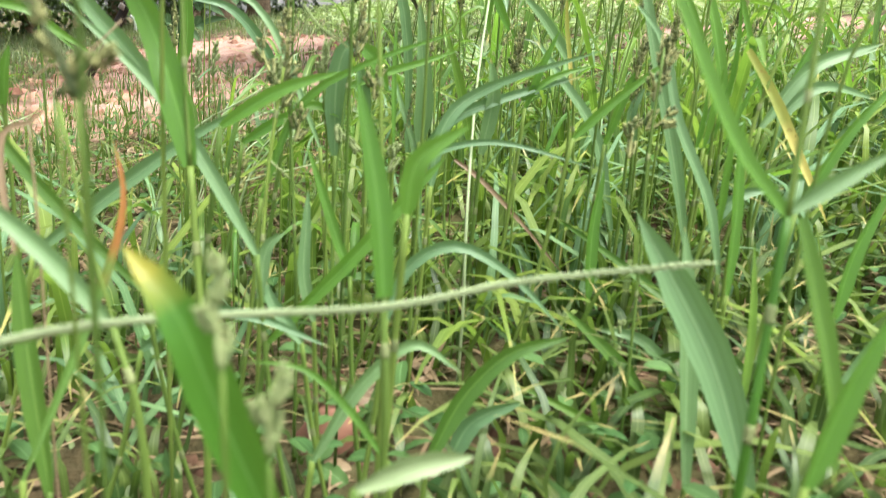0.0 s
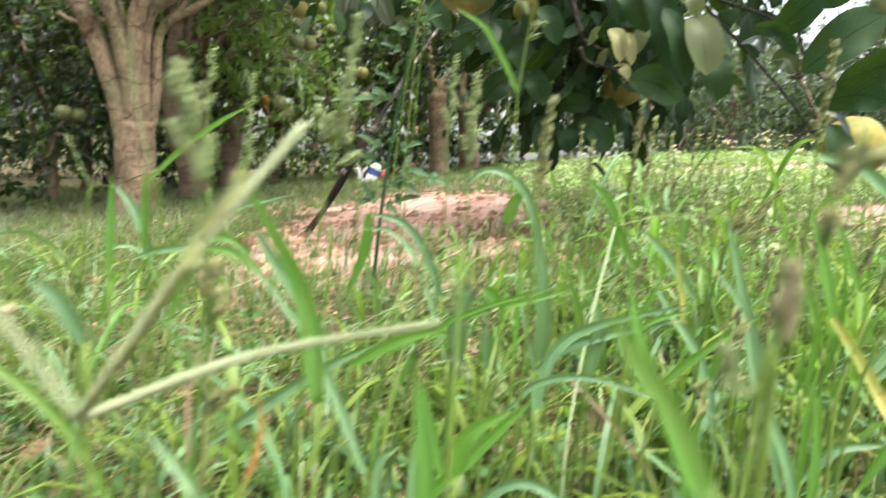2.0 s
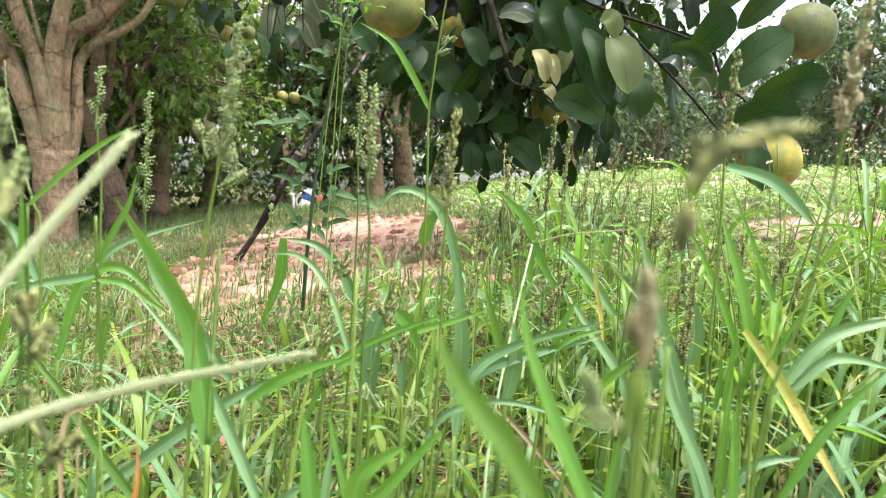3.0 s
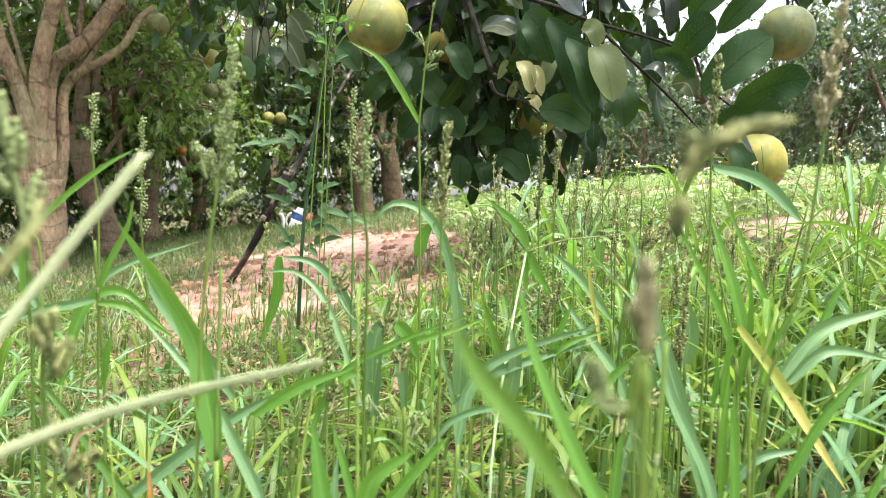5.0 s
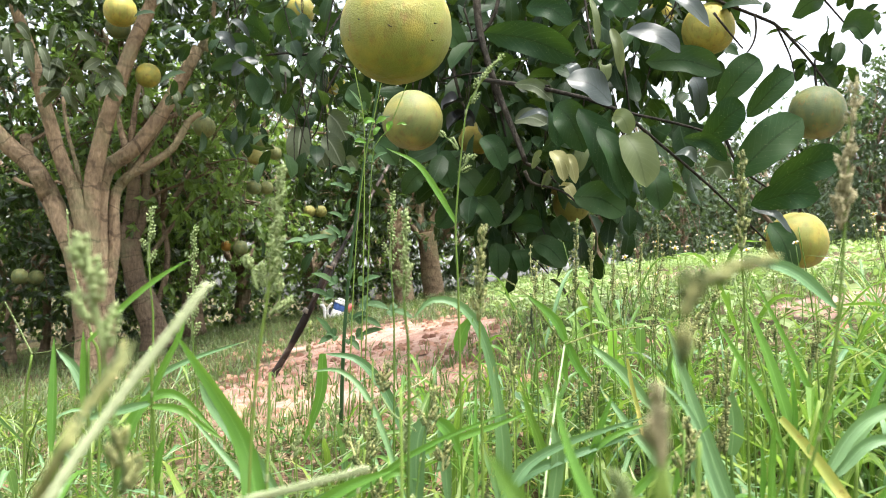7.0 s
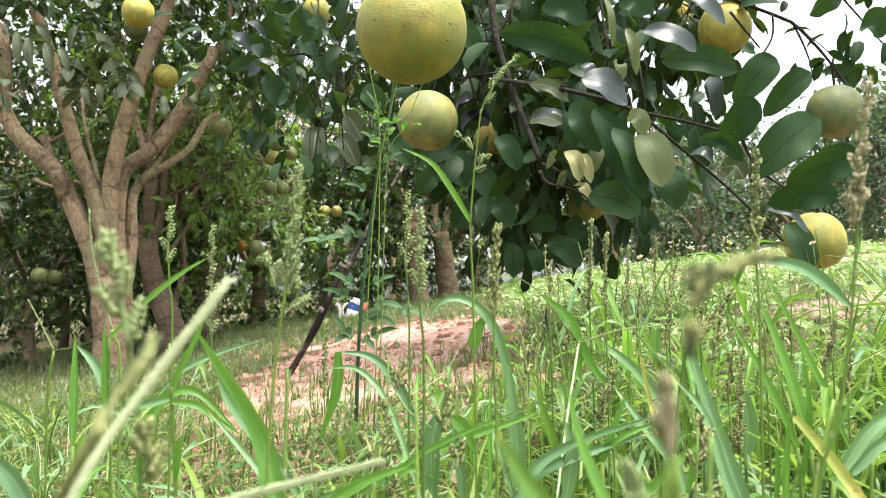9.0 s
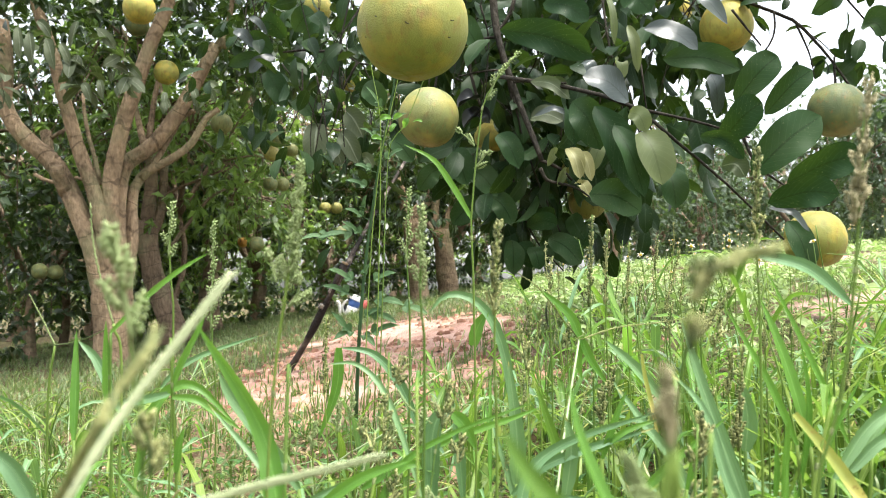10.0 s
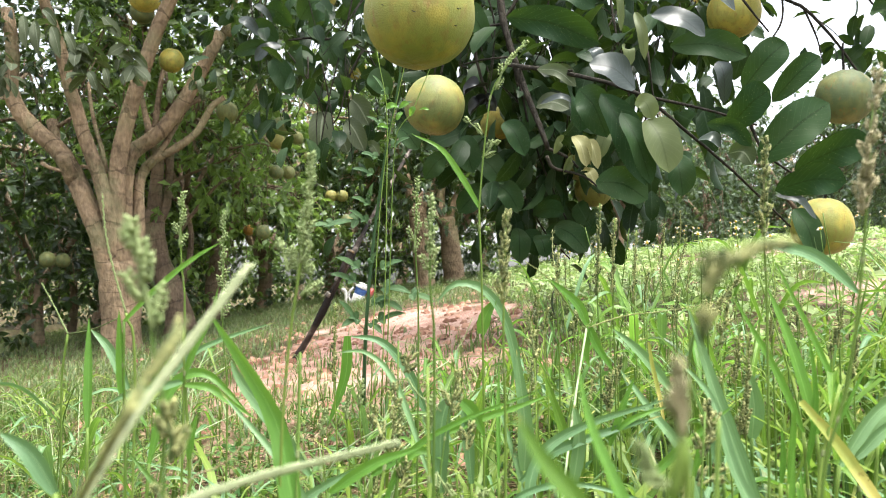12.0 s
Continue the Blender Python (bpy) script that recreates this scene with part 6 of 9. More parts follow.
# ---------------------------------------------------------------- fruit
big = pomelo((-0.034, 1.058, 0.697), 0.158, "yellow", 5.0, -0.13)
for k, (x, y, z) in enumerate(((-0.572, -0.804, -0.163), (-0.054, -0.949, -0.310), (0.698, -0.694, -0.178), (0.643, -0.632, -0.434), (-0.762, -0.494, -0.420))):
    o = Vector(big.location) + Vector((x, y, z)) * 0.0794
    cut = part("rind_scar", tube([o + Vector((-0.0028, 0, 0.0016)), o + Vector((0, -0.0004, -0.0008 * (k % 2))), o + Vector((0.0026, 0, 0.0010 - 0.002 * (k % 2)))], 0.0007, 0.0004, 6, 6), M_TWIG, None, "small dark scar in the rind")
    cut.parent = big
    cut.matrix_parent_inverse = (Matrix.Translation(big.location) @ big.rotation_euler.to_matrix().to_4x4() @ Matrix.Diagonal((*big.scale, 1))).inverted()
pomelo((-0.029, 1.950, 0.776), 0.158, "olive", 4.0, -0.17)
pomelo((1.014, 2.026, 0.473), 0.158, "yellow", 0.0, 0.10)
pomelo((1.143, 2.150, 0.856), 0.158, "green", 2.0, 0.03)
pomelo((0.868, 2.252, 1.139), 0.158, "yellow", 0.0, -0.03)
pomelo((0.462, 2.508, 0.725), 0.140, "olive", 2.0, -0.10)
pomelo((0.494, 2.516, 0.631), 0.125, "olive", 2.0, -0.17)
pomelo((0.167, 2.467, 0.840), 0.112, "yellow", 3.0, -0.13)
pomelo((0.271, 4.730, 1.561), 0.158, "yellow", 0.0, 0.03)
pomelo((-1.801, 4.828, 1.739), 0.158, "yellow", 5.0, 0.00)
pomelo((-1.518, 3.690, 1.727), 0.158, "yellow", 0.0, 0.03)
pomelo((-2.041, 4.925, 2.093), 0.158, "green", 0.0, -0.17)
pomelo((-1.627, 5.485, 1.554), 0.158, "green", 2.0, 0.03)
pomelo((-1.274, 5.563, 1.355), 0.122, "olive", 4.0, -0.03)
pomelo((-1.364, 6.720, 1.601), 0.122, "green", 4.0, -0.03)
pomelo((-1.204, 5.371, 1.435), 0.122, "green", 1.0, 0.13)
pomelo((-1.428, 6.219, 1.218), 0.122, "green", 3.0, -0.07)
pomelo((-1.436, 6.737, 1.290), 0.122, "green", 2.0, 0.03)
pomelo((-1.203, 7.714, 1.192), 0.122, "olive", 5.0, 0.00)
pomelo((-1.087, 7.714, 1.193), 0.122, "olive", 1.0, 0.00)
pomelo((-0.990, 7.377, 0.916), 0.122, "green", 4.0, -0.17)
pomelo((-1.534, 6.247, 0.720), 0.122, "green", 1.0, -0.07)
pomelo((-2.264, 8.547, 0.887), 0.122, "orange", 3.0, 0.07)
pomelo((-3.094, 5.812, 0.464), 0.122, "green", 0.0, -0.17)
pomelo((-3.202, 6.259, 0.468), 0.122, "green", 0.0, 0.10)
pomelo((-4.844, 9.051, 0.338), 0.122, "olive", 3.0, 0.00)
pomelo((-4.604, 9.557, 0.805), 0.122, "green", 1.0, 0.13)
pomelo((-5.295, 9.065, 0.088), 0.122, "green", 2.0, 0.03)
pomelo((-1.501, 8.075, 1.647), 0.122, "olive", 1.0, 0.00)
pomelo((0.830, 4.146, 1.719), 0.158, "yellow", 3.0, 0.00)
pomelo((0.910, 2.846, 1.415), 0.100, "yellow", 2.0, -0.17)
pomelo((1.052, 11.624, 0.739), 0.122, "yellow", 1.0, 0.00)
pomelo((-0.713, 5.772, 1.957), 0.158, "yellow", 3.0, 0.00)
pomelo((-2.038, 7.303, 2.181), 0.122, "olive", 1.0, 0.00)
pomelo((-4.762, 10.159, 0.762), 0.122, "green", 4.0, -0.17)
pomelo((-0.705, 4.133, 1.910), 0.158, "yellow", 3.0, -0.13)
pomelo((-4.328, 7.680, ground_at(-4.328, 7.680) + 0.075), 0.158, "green", 1.0, 0.3)
# ---------------------------------------------------------------- single grass plants near the path
pl = grass_plant(rooted(-0.060, 0.365), "grass plant with one broad bright upright blade")
stem(pl, [(-0.057, 0.353, 0.000), (-0.057, 0.353, 0.098), (-0.060, 0.365, 0.147), (-0.063, 0.376, 0.188)], 0.0016, 0.0014, M_STEM)
stem(pl, [(-0.063, 0.376, 0.188), (-0.065, 0.385, 0.226), (-0.067, 0.397, 0.276)], 0.0012, 0.0009, M_STEM)
blade(pl, [(-0.063, 0.376, 0.188), (-0.069, 0.383, 0.213), (-0.081, 0.394, 0.246), (-0.111, 0.381, 0.298)], 0.0113, M_LIME, full=0.35, base=0.45)
stem(pl, [(-0.018, 0.378, 0.005), (-0.031, 0.386, 0.077), (-0.038, 0.392, 0.148)], 0.0013, 0.0012)
blade(pl, [(-0.038, 0.392, 0.148), (-0.056, 0.404, 0.179), (-0.079, 0.417, 0.212), (-0.121, 0.437, 0.250)], 0.0062, M_BLUE, base=0.4)
pl = grass_plant(rooted(-0.142, 0.462))
stem(pl, [(-0.172, 0.463, -0.010), (-0.154, 0.462, 0.058), (-0.142, 0.462, 0.127)], 0.0013, 0.0012)
blade(pl, [(-0.142, 0.462, 0.127), (-0.101, 0.459, 0.162), (-0.070, 0.457, 0.186), (-0.041, 0.453, 0.204)], 0.0076, M_BLUE, base=0.4)
pl = grass_plant(rooted(-0.003, 0.277), "grass plant with a bright upright blade")
stem(pl, [(-0.003, 0.271, 0.006), (-0.003, 0.271, 0.128), (-0.004, 0.281, 0.170)], 0.0013, 0.0012, M_STEM)
blade(pl, [(-0.004, 0.279, 0.169), (-0.006, 0.286, 0.196), (-0.012, 0.296, 0.230)], 0.0073, M_LIME, full=0.45, base=0.7, face=(0.2, -1, 0.2))
stem(pl, [(0.005, 0.323, 0.010), (0.005, 0.323, 0.153), (0.003, 0.337, 0.210), (0.001, 0.353, 0.274)], 0.0009, 0.0007, M_STEM)
pl = grass_plant(rooted(-0.038, 0.216), "grass plant with a broad blade yellowing at its tip")
stem(pl, [(-0.021, 0.234, -0.000), (-0.028, 0.231, 0.060), (-0.032, 0.229, 0.120)], 0.0013, 0.0012)
blade(pl, [(-0.032, 0.229, 0.120), (-0.047, 0.222, 0.164), (-0.055, 0.221, 0.187), (-0.065, 0.227, 0.199)], 0.0105, M_YTIP, full=0.35, face=(0.3, -1, 0.3), base=0.4)
pl = grass_plant(rooted(-0.111, 0.329), "grass plant with a blade drying to orange")
stem(pl, [(-0.124, 0.320, -0.010), (-0.117, 0.322, 0.040), (-0.114, 0.323, 0.090)], 0.0013, 0.0012)
blade(pl, [(-0.114, 0.323, 0.090), (-0.096, 0.329, 0.134), (-0.085, 0.333, 0.164), (-0.081, 0.337, 0.184), (-0.084, 0.342, 0.202)], 0.0032, M_DRYTIP, full=0.25, base=0.4)
stem(pl, [(-0.073, 0.310, -0.004), (-0.073, 0.310, 0.102), (-0.083, 0.323, 0.143), (-0.092, 0.332, 0.174), (-0.100, 0.343, 0.213)], 0.0008, 0.0005, M_STEM)
pl = grass_plant(rooted(-0.113, 0.348), "grass plant with a curled dry tip")
stem(pl, [(-0.109, 0.339, -0.009), (-0.111, 0.343, 0.031), (-0.112, 0.345, 0.071)], 0.0013, 0.0012)
blade(pl, [(-0.112, 0.345, 0.071), (-0.119, 0.358, 0.120), (-0.123, 0.369, 0.159)], 0.0082, M_BLADE, full=0.4, base=0.4)
blade(pl, [(-0.123, 0.368, 0.155), (-0.127, 0.374, 0.179), (-0.127, 0.379, 0.197), (-0.118, 0.378, 0.202), (-0.112, 0.377, 0.207)], 0.0025, M_DRY)
pl = grass_plant(rooted(-0.069, 0.272))
stem(pl, [(-0.069, 0.272, -0.005), (-0.069, 0.272, 0.125), (-0.077, 0.283, 0.160)], 0.0013, 0.0010, M_STEM)
blade(pl, [(-0.077, 0.278, 0.163), (-0.091, 0.285, 0.178), (-0.106, 0.292, 0.190), (-0.118, 0.297, 0.198)], 0.0054, M_BLUE, full=0.3)
pl = grass_plant(rooted(-0.104, 0.256), "grass culm with a long thin seed spike lying across blades")
stem(pl, [(-0.159, 0.203, -0.023), (-0.159, 0.203, 0.147), (-0.153, 0.215, 0.154), (-0.139, 0.216, 0.167), (-0.124, 0.216, 0.176)], 0.0011, 0.0009, M_STEM)
spike(pl, [(-0.100, 0.253, 0.168), (-0.078, 0.254, 0.172), (-0.048, 0.262, 0.171), (-0.005, 0.266, 0.171), (0.037, 0.272, 0.176), (0.099, 0.273, 0.181)], M_PALE, seed_size=0.0036, step=0.0009, radius=0.0008)
pl = grass_plant(rooted(0.008, 0.309))
stem(pl, [(0.019, 0.292, 0.009), (0.010, 0.297, 0.055), (0.004, 0.301, 0.102)], 0.0013, 0.0012)
blade(pl, [(0.004, 0.301, 0.102), (-0.009, 0.308, 0.119), (-0.024, 0.315, 0.131), (-0.044, 0.320, 0.132)], 0.0028, M_LIME, base=0.4)
pl = grass_plant(rooted(-0.015, 0.351))
stem(pl, [(-0.025, 0.350, 0.007), (-0.020, 0.351, 0.039), (-0.016, 0.352, 0.072)], 0.0013, 0.0012)
blade(pl, [(-0.016, 0.352, 0.072), (0.002, 0.354, 0.103), (0.023, 0.353, 0.122), (0.042, 0.346, 0.112)], 0.0059, M_BLUE, base=0.4)
pl = grass_plant(rooted(0.018, 0.386))
stem(pl, [(0.007, 0.382, 0.014), (0.014, 0.385, 0.067), (0.018, 0.386, 0.120)], 0.0013, 0.0012)
blade(pl, [(0.018, 0.386, 0.120), (0.027, 0.389, 0.143), (0.047, 0.386, 0.154), (0.071, 0.377, 0.143), (0.095, 0.366, 0.120)], 0.0057, M_BLUE, base=0.4)
pl = grass_plant(rooted(0.033, 0.358))
stem(pl, [(0.028, 0.357, 0.016), (0.032, 0.357, 0.040), (0.034, 0.358, 0.064)], 0.0013, 0.0012)
blade(pl, [(0.034, 0.358, 0.064), (0.049, 0.361, 0.093), (0.068, 0.360, 0.113), (0.094, 0.356, 0.122)], 0.0089, M_BLADE, base=0.4)
pl = grass_plant(rooted(0.048, 0.373))
stem(pl, [(0.043, 0.372, 0.019), (0.046, 0.373, 0.036), (0.048, 0.373, 0.054)], 0.0013, 0.0012)
blade(pl, [(0.048, 0.373, 0.054), (0.059, 0.375, 0.073), (0.081, 0.371, 0.084)], 0.0094, M_BLUE, base=0.4)
pl = grass_plant(rooted(-0.075, 0.395))
stem(pl, [(-0.114, 0.401, -0.003), (-0.097, 0.400, 0.050), (-0.086, 0.399, 0.103)], 0.0013, 0.0012)
blade(pl, [(-0.086, 0.399, 0.103), (-0.066, 0.397, 0.120), (-0.040, 0.391, 0.121), (-0.006, 0.379, 0.110)], 0.0059, M_BLUE, base=0.4)
pl = grass_plant(rooted(0.139, 0.370))
stem(pl, [(0.140, 0.368, 0.034), (0.138, 0.369, 0.042), (0.137, 0.370, 0.049)], 0.0013, 0.0012)
blade(pl, [(0.137, 0.370, 0.049), (0.121, 0.378, 0.066), (0.084, 0.392, 0.083)], 0.0057, M_BLADE, base=0.4)
pl = grass_plant(rooted(0.154, 0.393))
stem(pl, [(0.162, 0.388, 0.038), (0.157, 0.391, 0.057), (0.154, 0.392, 0.075)], 0.0013, 0.0012)
blade(pl, [(0.154, 0.392, 0.075), (0.137, 0.401, 0.093), (0.113, 0.413, 0.115)], 0.0075, M_BLADE, base=0.4)
pl = grass_plant(rooted(0.179, 0.407))
stem(pl, [(0.190, 0.402, 0.043), (0.186, 0.404, 0.057), (0.184, 0.405, 0.071)], 0.0013, 0.0012)
blade(pl, [(0.184, 0.405, 0.071), (0.164, 0.415, 0.093), (0.138, 0.423, 0.098)], 0.0069, M_BLUE, base=0.4)
pl = grass_plant(rooted(0.142, 0.292), "grass plant with broad bluish hanging blades")
stem(pl, [(0.150, 0.291, 0.033), (0.148, 0.294, 0.057), (0.146, 0.295, 0.081)], 0.0013, 0.0012)
blade(pl, [(0.146, 0.295, 0.081), (0.133, 0.309, 0.125), (0.117, 0.321, 0.157), (0.102, 0.331, 0.183)], 0.0158, M_BLUE, full=0.4, face=(-0.3, -1, 0.2), base=0.4)
stem(pl, [(0.138, 0.319, 0.032), (0.137, 0.320, 0.049), (0.137, 0.321, 0.067)], 0.0013, 0.0012)
blade(pl, [(0.137, 0.321, 0.067), (0.136, 0.334, 0.123), (0.134, 0.347, 0.174)], 0.0094, M_BLUE, full=0.5, base=0.4)
pl = grass_plant(rooted(0.261, 0.399))
blade(pl, [(0.253, 0.380, 0.044), (0.227, 0.426, 0.076), (0.188, 0.477, 0.111), (0.133, 0.499, 0.146)], 0.0073, M_BLADE, base=0.4)
pl = grass_plant(rooted(0.081, 0.224), "stout grass culm with broad spreading blades")
stem(pl, [(0.082, 0.224, 0.019), (0.082, 0.224, 0.135), (0.087, 0.231, 0.171), (0.092, 0.238, 0.204)], 0.0015, 0.0013, M_LIME)
stem(pl, [(0.092, 0.238, 0.204), (0.096, 0.244, 0.234), (0.100, 0.251, 0.269)], 0.0010, 0.0008, M_STEM)
blade(pl, [(0.092, 0.238, 0.204), (0.079, 0.245, 0.220), (0.068, 0.253, 0.243), (0.059, 0.261, 0.266), (0.056, 0.266, 0.285)], 0.0055, M_LIME, full=0.3, twist=0.5)
blade(pl, [(0.093, 0.238, 0.206), (0.103, 0.237, 0.213), (0.119, 0.235, 0.223)], 0.0050, M_BLUE, full=0.4)
blade(pl, [(0.095, 0.237, 0.204), (0.100, 0.231, 0.183), (0.104, 0.224, 0.161), (0.106, 0.218, 0.136)], 0.0065, M_BLADE, full=0.35)
pl = grass_plant(rooted(0.089, 0.204))
stem(pl, [(0.071, 0.201, 0.018), (0.079, 0.204, 0.083), (0.084, 0.205, 0.147)], 0.0013, 0.0012)
blade(pl, [(0.084, 0.205, 0.147), (0.093, 0.208, 0.170), (0.105, 0.210, 0.194)], 0.0070, M_LIME, base=0.4)
pl = grass_plant(rooted(0.232, 0.362))
stem(pl, [(0.229, 0.359, 0.050), (0.232, 0.361, 0.088), (0.233, 0.362, 0.125)], 0.0013, 0.0012)
blade(pl, [(0.233, 0.362, 0.125), (0.242, 0.367, 0.157), (0.260, 0.371, 0.193)], 0.0081, M_LIME, base=0.4)
pl = grass_plant(rooted(0.195, 0.394))
stem(pl, [(0.193, 0.389, 0.045), (0.194, 0.392, 0.085), (0.195, 0.394, 0.126)], 0.0013, 0.0012)
blade(pl, [(0.195, 0.394, 0.126), (0.199, 0.404, 0.173), (0.199, 0.412, 0.209)], 0.0060, M_LIME, base=0.4)
pl = grass_plant(rooted(0.174, 0.344))
stem(pl, [(0.171, 0.336, 0.039), (0.171, 0.338, 0.066), (0.172, 0.339, 0.093)], 0.0013, 0.0012)
blade(pl, [(0.172, 0.339, 0.093), (0.175, 0.347, 0.130), (0.175, 0.355, 0.166)], 0.0048, M_BLADE, base=0.4)
pl = grass_plant(rooted(0.204, 0.305))
stem(pl, [(0.177, 0.308, 0.041), (0.186, 0.308, 0.080), (0.191, 0.308, 0.119)], 0.0013, 0.0012)
blade(pl, [(0.191, 0.308, 0.119), (0.206, 0.309, 0.138), (0.219, 0.307, 0.147)], 0.0051, M_BLUE, base=0.4)
pl = grass_plant(rooted(0.131, 0.377), "grass culm with dark clustered seed racemes")
stem(pl, [(0.136, 0.376, 0.034), (0.136, 0.376, 0.075), (0.142, 0.393, 0.155), (0.144, 0.402, 0.194), (0.150, 0.412, 0.245)], 0.0009, 0.0006, M_STEM)
head(pl, [(0.135, 0.404, 0.193), (0.136, 0.406, 0.202), (0.137, 0.407, 0.207)], M_SEED, racemes=3, length=0.0090, spread=0.7, per=18, seed_size=0.0030)
head(pl, [(0.145, 0.410, 0.206), (0.151, 0.409, 0.209), (0.155, 0.409, 0.214)], M_SEED, racemes=3, length=0.0090, spread=0.7, per=18, seed_size=0.0030)
head(pl, [(0.148, 0.412, 0.220), (0.149, 0.413, 0.226), (0.151, 0.414, 0.230)], M_SEED, racemes=4, length=0.0090, spread=0.8, per=18, seed_size=0.0030)
head(pl, [(0.153, 0.413, 0.230), (0.154, 0.415, 0.238), (0.153, 0.417, 0.247)], M_SEED, racemes=6, length=0.0090, spread=0.6, per=18, seed_size=0.0030)
pl = grass_plant(rooted(-0.020, 0.446), "grass culm with clustered green seed racemes")
stem(pl, [(-0.036, 0.447, 0.008), (-0.036, 0.447, 0.093), (-0.033, 0.461, 0.157), (-0.028, 0.470, 0.199), (-0.024, 0.474, 0.222)], 0.0012, 0.0009, M_STEM)
stem(pl, [(-0.017, 0.452, 0.011), (-0.017, 0.452, 0.094), (-0.019, 0.469, 0.162), (-0.021, 0.480, 0.204), (-0.022, 0.497, 0.275)], 0.0010, 0.0006, M_STEM)
head(pl, [(-0.025, 0.470, 0.202), (-0.023, 0.474, 0.225), (-0.023, 0.480, 0.248)], M_SEED, racemes=8, length=0.0120, spread=0.7, per=18, seed_size=0.0030)
head(pl, [(-0.018, 0.474, 0.185), (-0.016, 0.476, 0.193), (-0.016, 0.477, 0.200)], M_SEED, racemes=4, length=0.0090, spread=0.7, per=18, seed_size=0.0030)
head(pl, [(-0.030, 0.474, 0.217), (-0.033, 0.477, 0.224), (-0.035, 0.479, 0.231)], M_SEED, racemes=3, length=0.0090, spread=0.5, per=18, seed_size=0.0030)
head(pl, [(-0.017, 0.480, 0.256), (-0.015, 0.481, 0.261), (-0.013, 0.482, 0.270)], M_SEED, racemes=4, length=0.0090, spread=0.7, per=18, seed_size=0.0030)
spike(pl, [(-0.015, 0.479, 0.253), (-0.007, 0.474, 0.243), (0.007, 0.469, 0.234)], M_SEEDP, seed_size=0.0022)
spike(pl, [(-0.032, 0.466, 0.177), (-0.027, 0.463, 0.173), (-0.021, 0.461, 0.168)], M_SEEDP, seed_size=0.0022)
head(pl, [(0.013, 0.487, 0.229), (0.014, 0.489, 0.238), (0.017, 0.492, 0.253)], M_SEED, racemes=5, length=0.0120, spread=0.6, per=18, seed_size=0.0030)
stem(pl, [(0.001, 0.458, 0.015), (0.001, 0.458, 0.091), (0.003, 0.472, 0.156), (0.009, 0.485, 0.214), (0.018, 0.495, 0.268)], 0.0008, 0.0005, M_STEM)
head(pl, [(0.004, 0.481, 0.194), (0.008, 0.479, 0.188), (0.012, 0.477, 0.183)], M_SEEDP, racemes=3, length=0.008, spread=0.5, per=14)
head(pl, [(0.023, 0.480, 0.208), (0.023, 0.481, 0.216), (0.025, 0.482, 0.222)], M_SEED, racemes=4, length=0.0090, spread=0.6, per=18, seed_size=0.0030)
head(pl, [(0.031, 0.469, 0.171), (0.033, 0.470, 0.178), (0.034, 0.471, 0.182)], M_SEEDP, racemes=3, length=0.008, spread=0.5, per=14)
pl = grass_plant(rooted(0.145, 0.407), "grass culm with a short green seed head")
stem(pl, [(0.141, 0.406, 0.026), (0.146, 0.414, 0.068), (0.152, 0.420, 0.100)], 0.0009, 0.0005, M_STEM)
head(pl, [(0.141, 0.412, 0.056), (0.143, 0.413, 0.062), (0.144, 0.414, 0.066)], M_SEED, racemes=4, length=0.0090, spread=0.7, per=18, seed_size=0.0030)
head(pl, [(0.146, 0.413, 0.063), (0.150, 0.417, 0.083), (0.153, 0.421, 0.103)], M_SEEDP, racemes=8, length=0.006, spread=0.5, per=12)
pl = grass_plant(rooted(0.079, 0.565))
stem(pl, [(0.077, 0.560, 0.032), (0.077, 0.560, 0.161), (0.077, 0.582, 0.256), (0.071, 0.593, 0.292)], 0.0008, 0.0005, M_STEM)
head(pl, [(0.077, 0.582, 0.256), (0.075, 0.587, 0.274), (0.071, 0.593, 0.292)], M_SEED, racemes=6, length=0.008, spread=0.6, per=12)
pl = grass_plant(rooted(0.074, 0.557))
stem(pl, [(0.073, 0.553, 0.030), (0.073, 0.553, 0.124), (0.073, 0.575, 0.219), (0.074, 0.583, 0.252)], 0.0008, 0.0005, M_STEM)
head(pl, [(0.073, 0.575, 0.219), (0.074, 0.579, 0.235), (0.074, 0.583, 0.252)], M_SEED, racemes=6, length=0.008, spread=0.6, per=12)
pl = grass_plant(rooted(0.209, 0.534))
stem(pl, [(0.208, 0.529, 0.053), (0.208, 0.529, 0.175), (0.208, 0.551, 0.270), (0.216, 0.557, 0.303)], 0.0008, 0.0005, M_STEM)
head(pl, [(0.208, 0.551, 0.270), (0.213, 0.554, 0.287), (0.216, 0.557, 0.303)], M_SEED, racemes=6, length=0.008, spread=0.6, per=12)
pl = grass_plant(rooted(0.130, 0.543))
stem(pl, [(0.129, 0.538, 0.039), (0.129, 0.538, 0.125), (0.129, 0.560, 0.220), (0.130, 0.565, 0.242)], 0.0008, 0.0005, M_STEM)
head(pl, [(0.129, 0.560, 0.220), (0.130, 0.563, 0.231), (0.130, 0.565, 0.242)], M_SEED, racemes=6, length=0.008, spread=0.6, per=12)
pl = grass_plant(rooted(0.207, 0.501))
stem(pl, [(0.206, 0.496, 0.032), (0.205, 0.518, 0.127), (0.208, 0.511, 0.098)], 0.0008, 0.0005, M_STEM)
head(pl, [(0.205, 0.518, 0.127), (0.207, 0.515, 0.113), (0.208, 0.511, 0.098)], M_SEED, racemes=6, length=0.008, spread=0.6, per=12)
pl = grass_plant(rooted(0.293, 0.473))
stem(pl, [(0.292, 0.468, 0.010), (0.291, 0.491, 0.105), (0.292, 0.494, 0.120)], 0.0008, 0.0005, M_STEM)
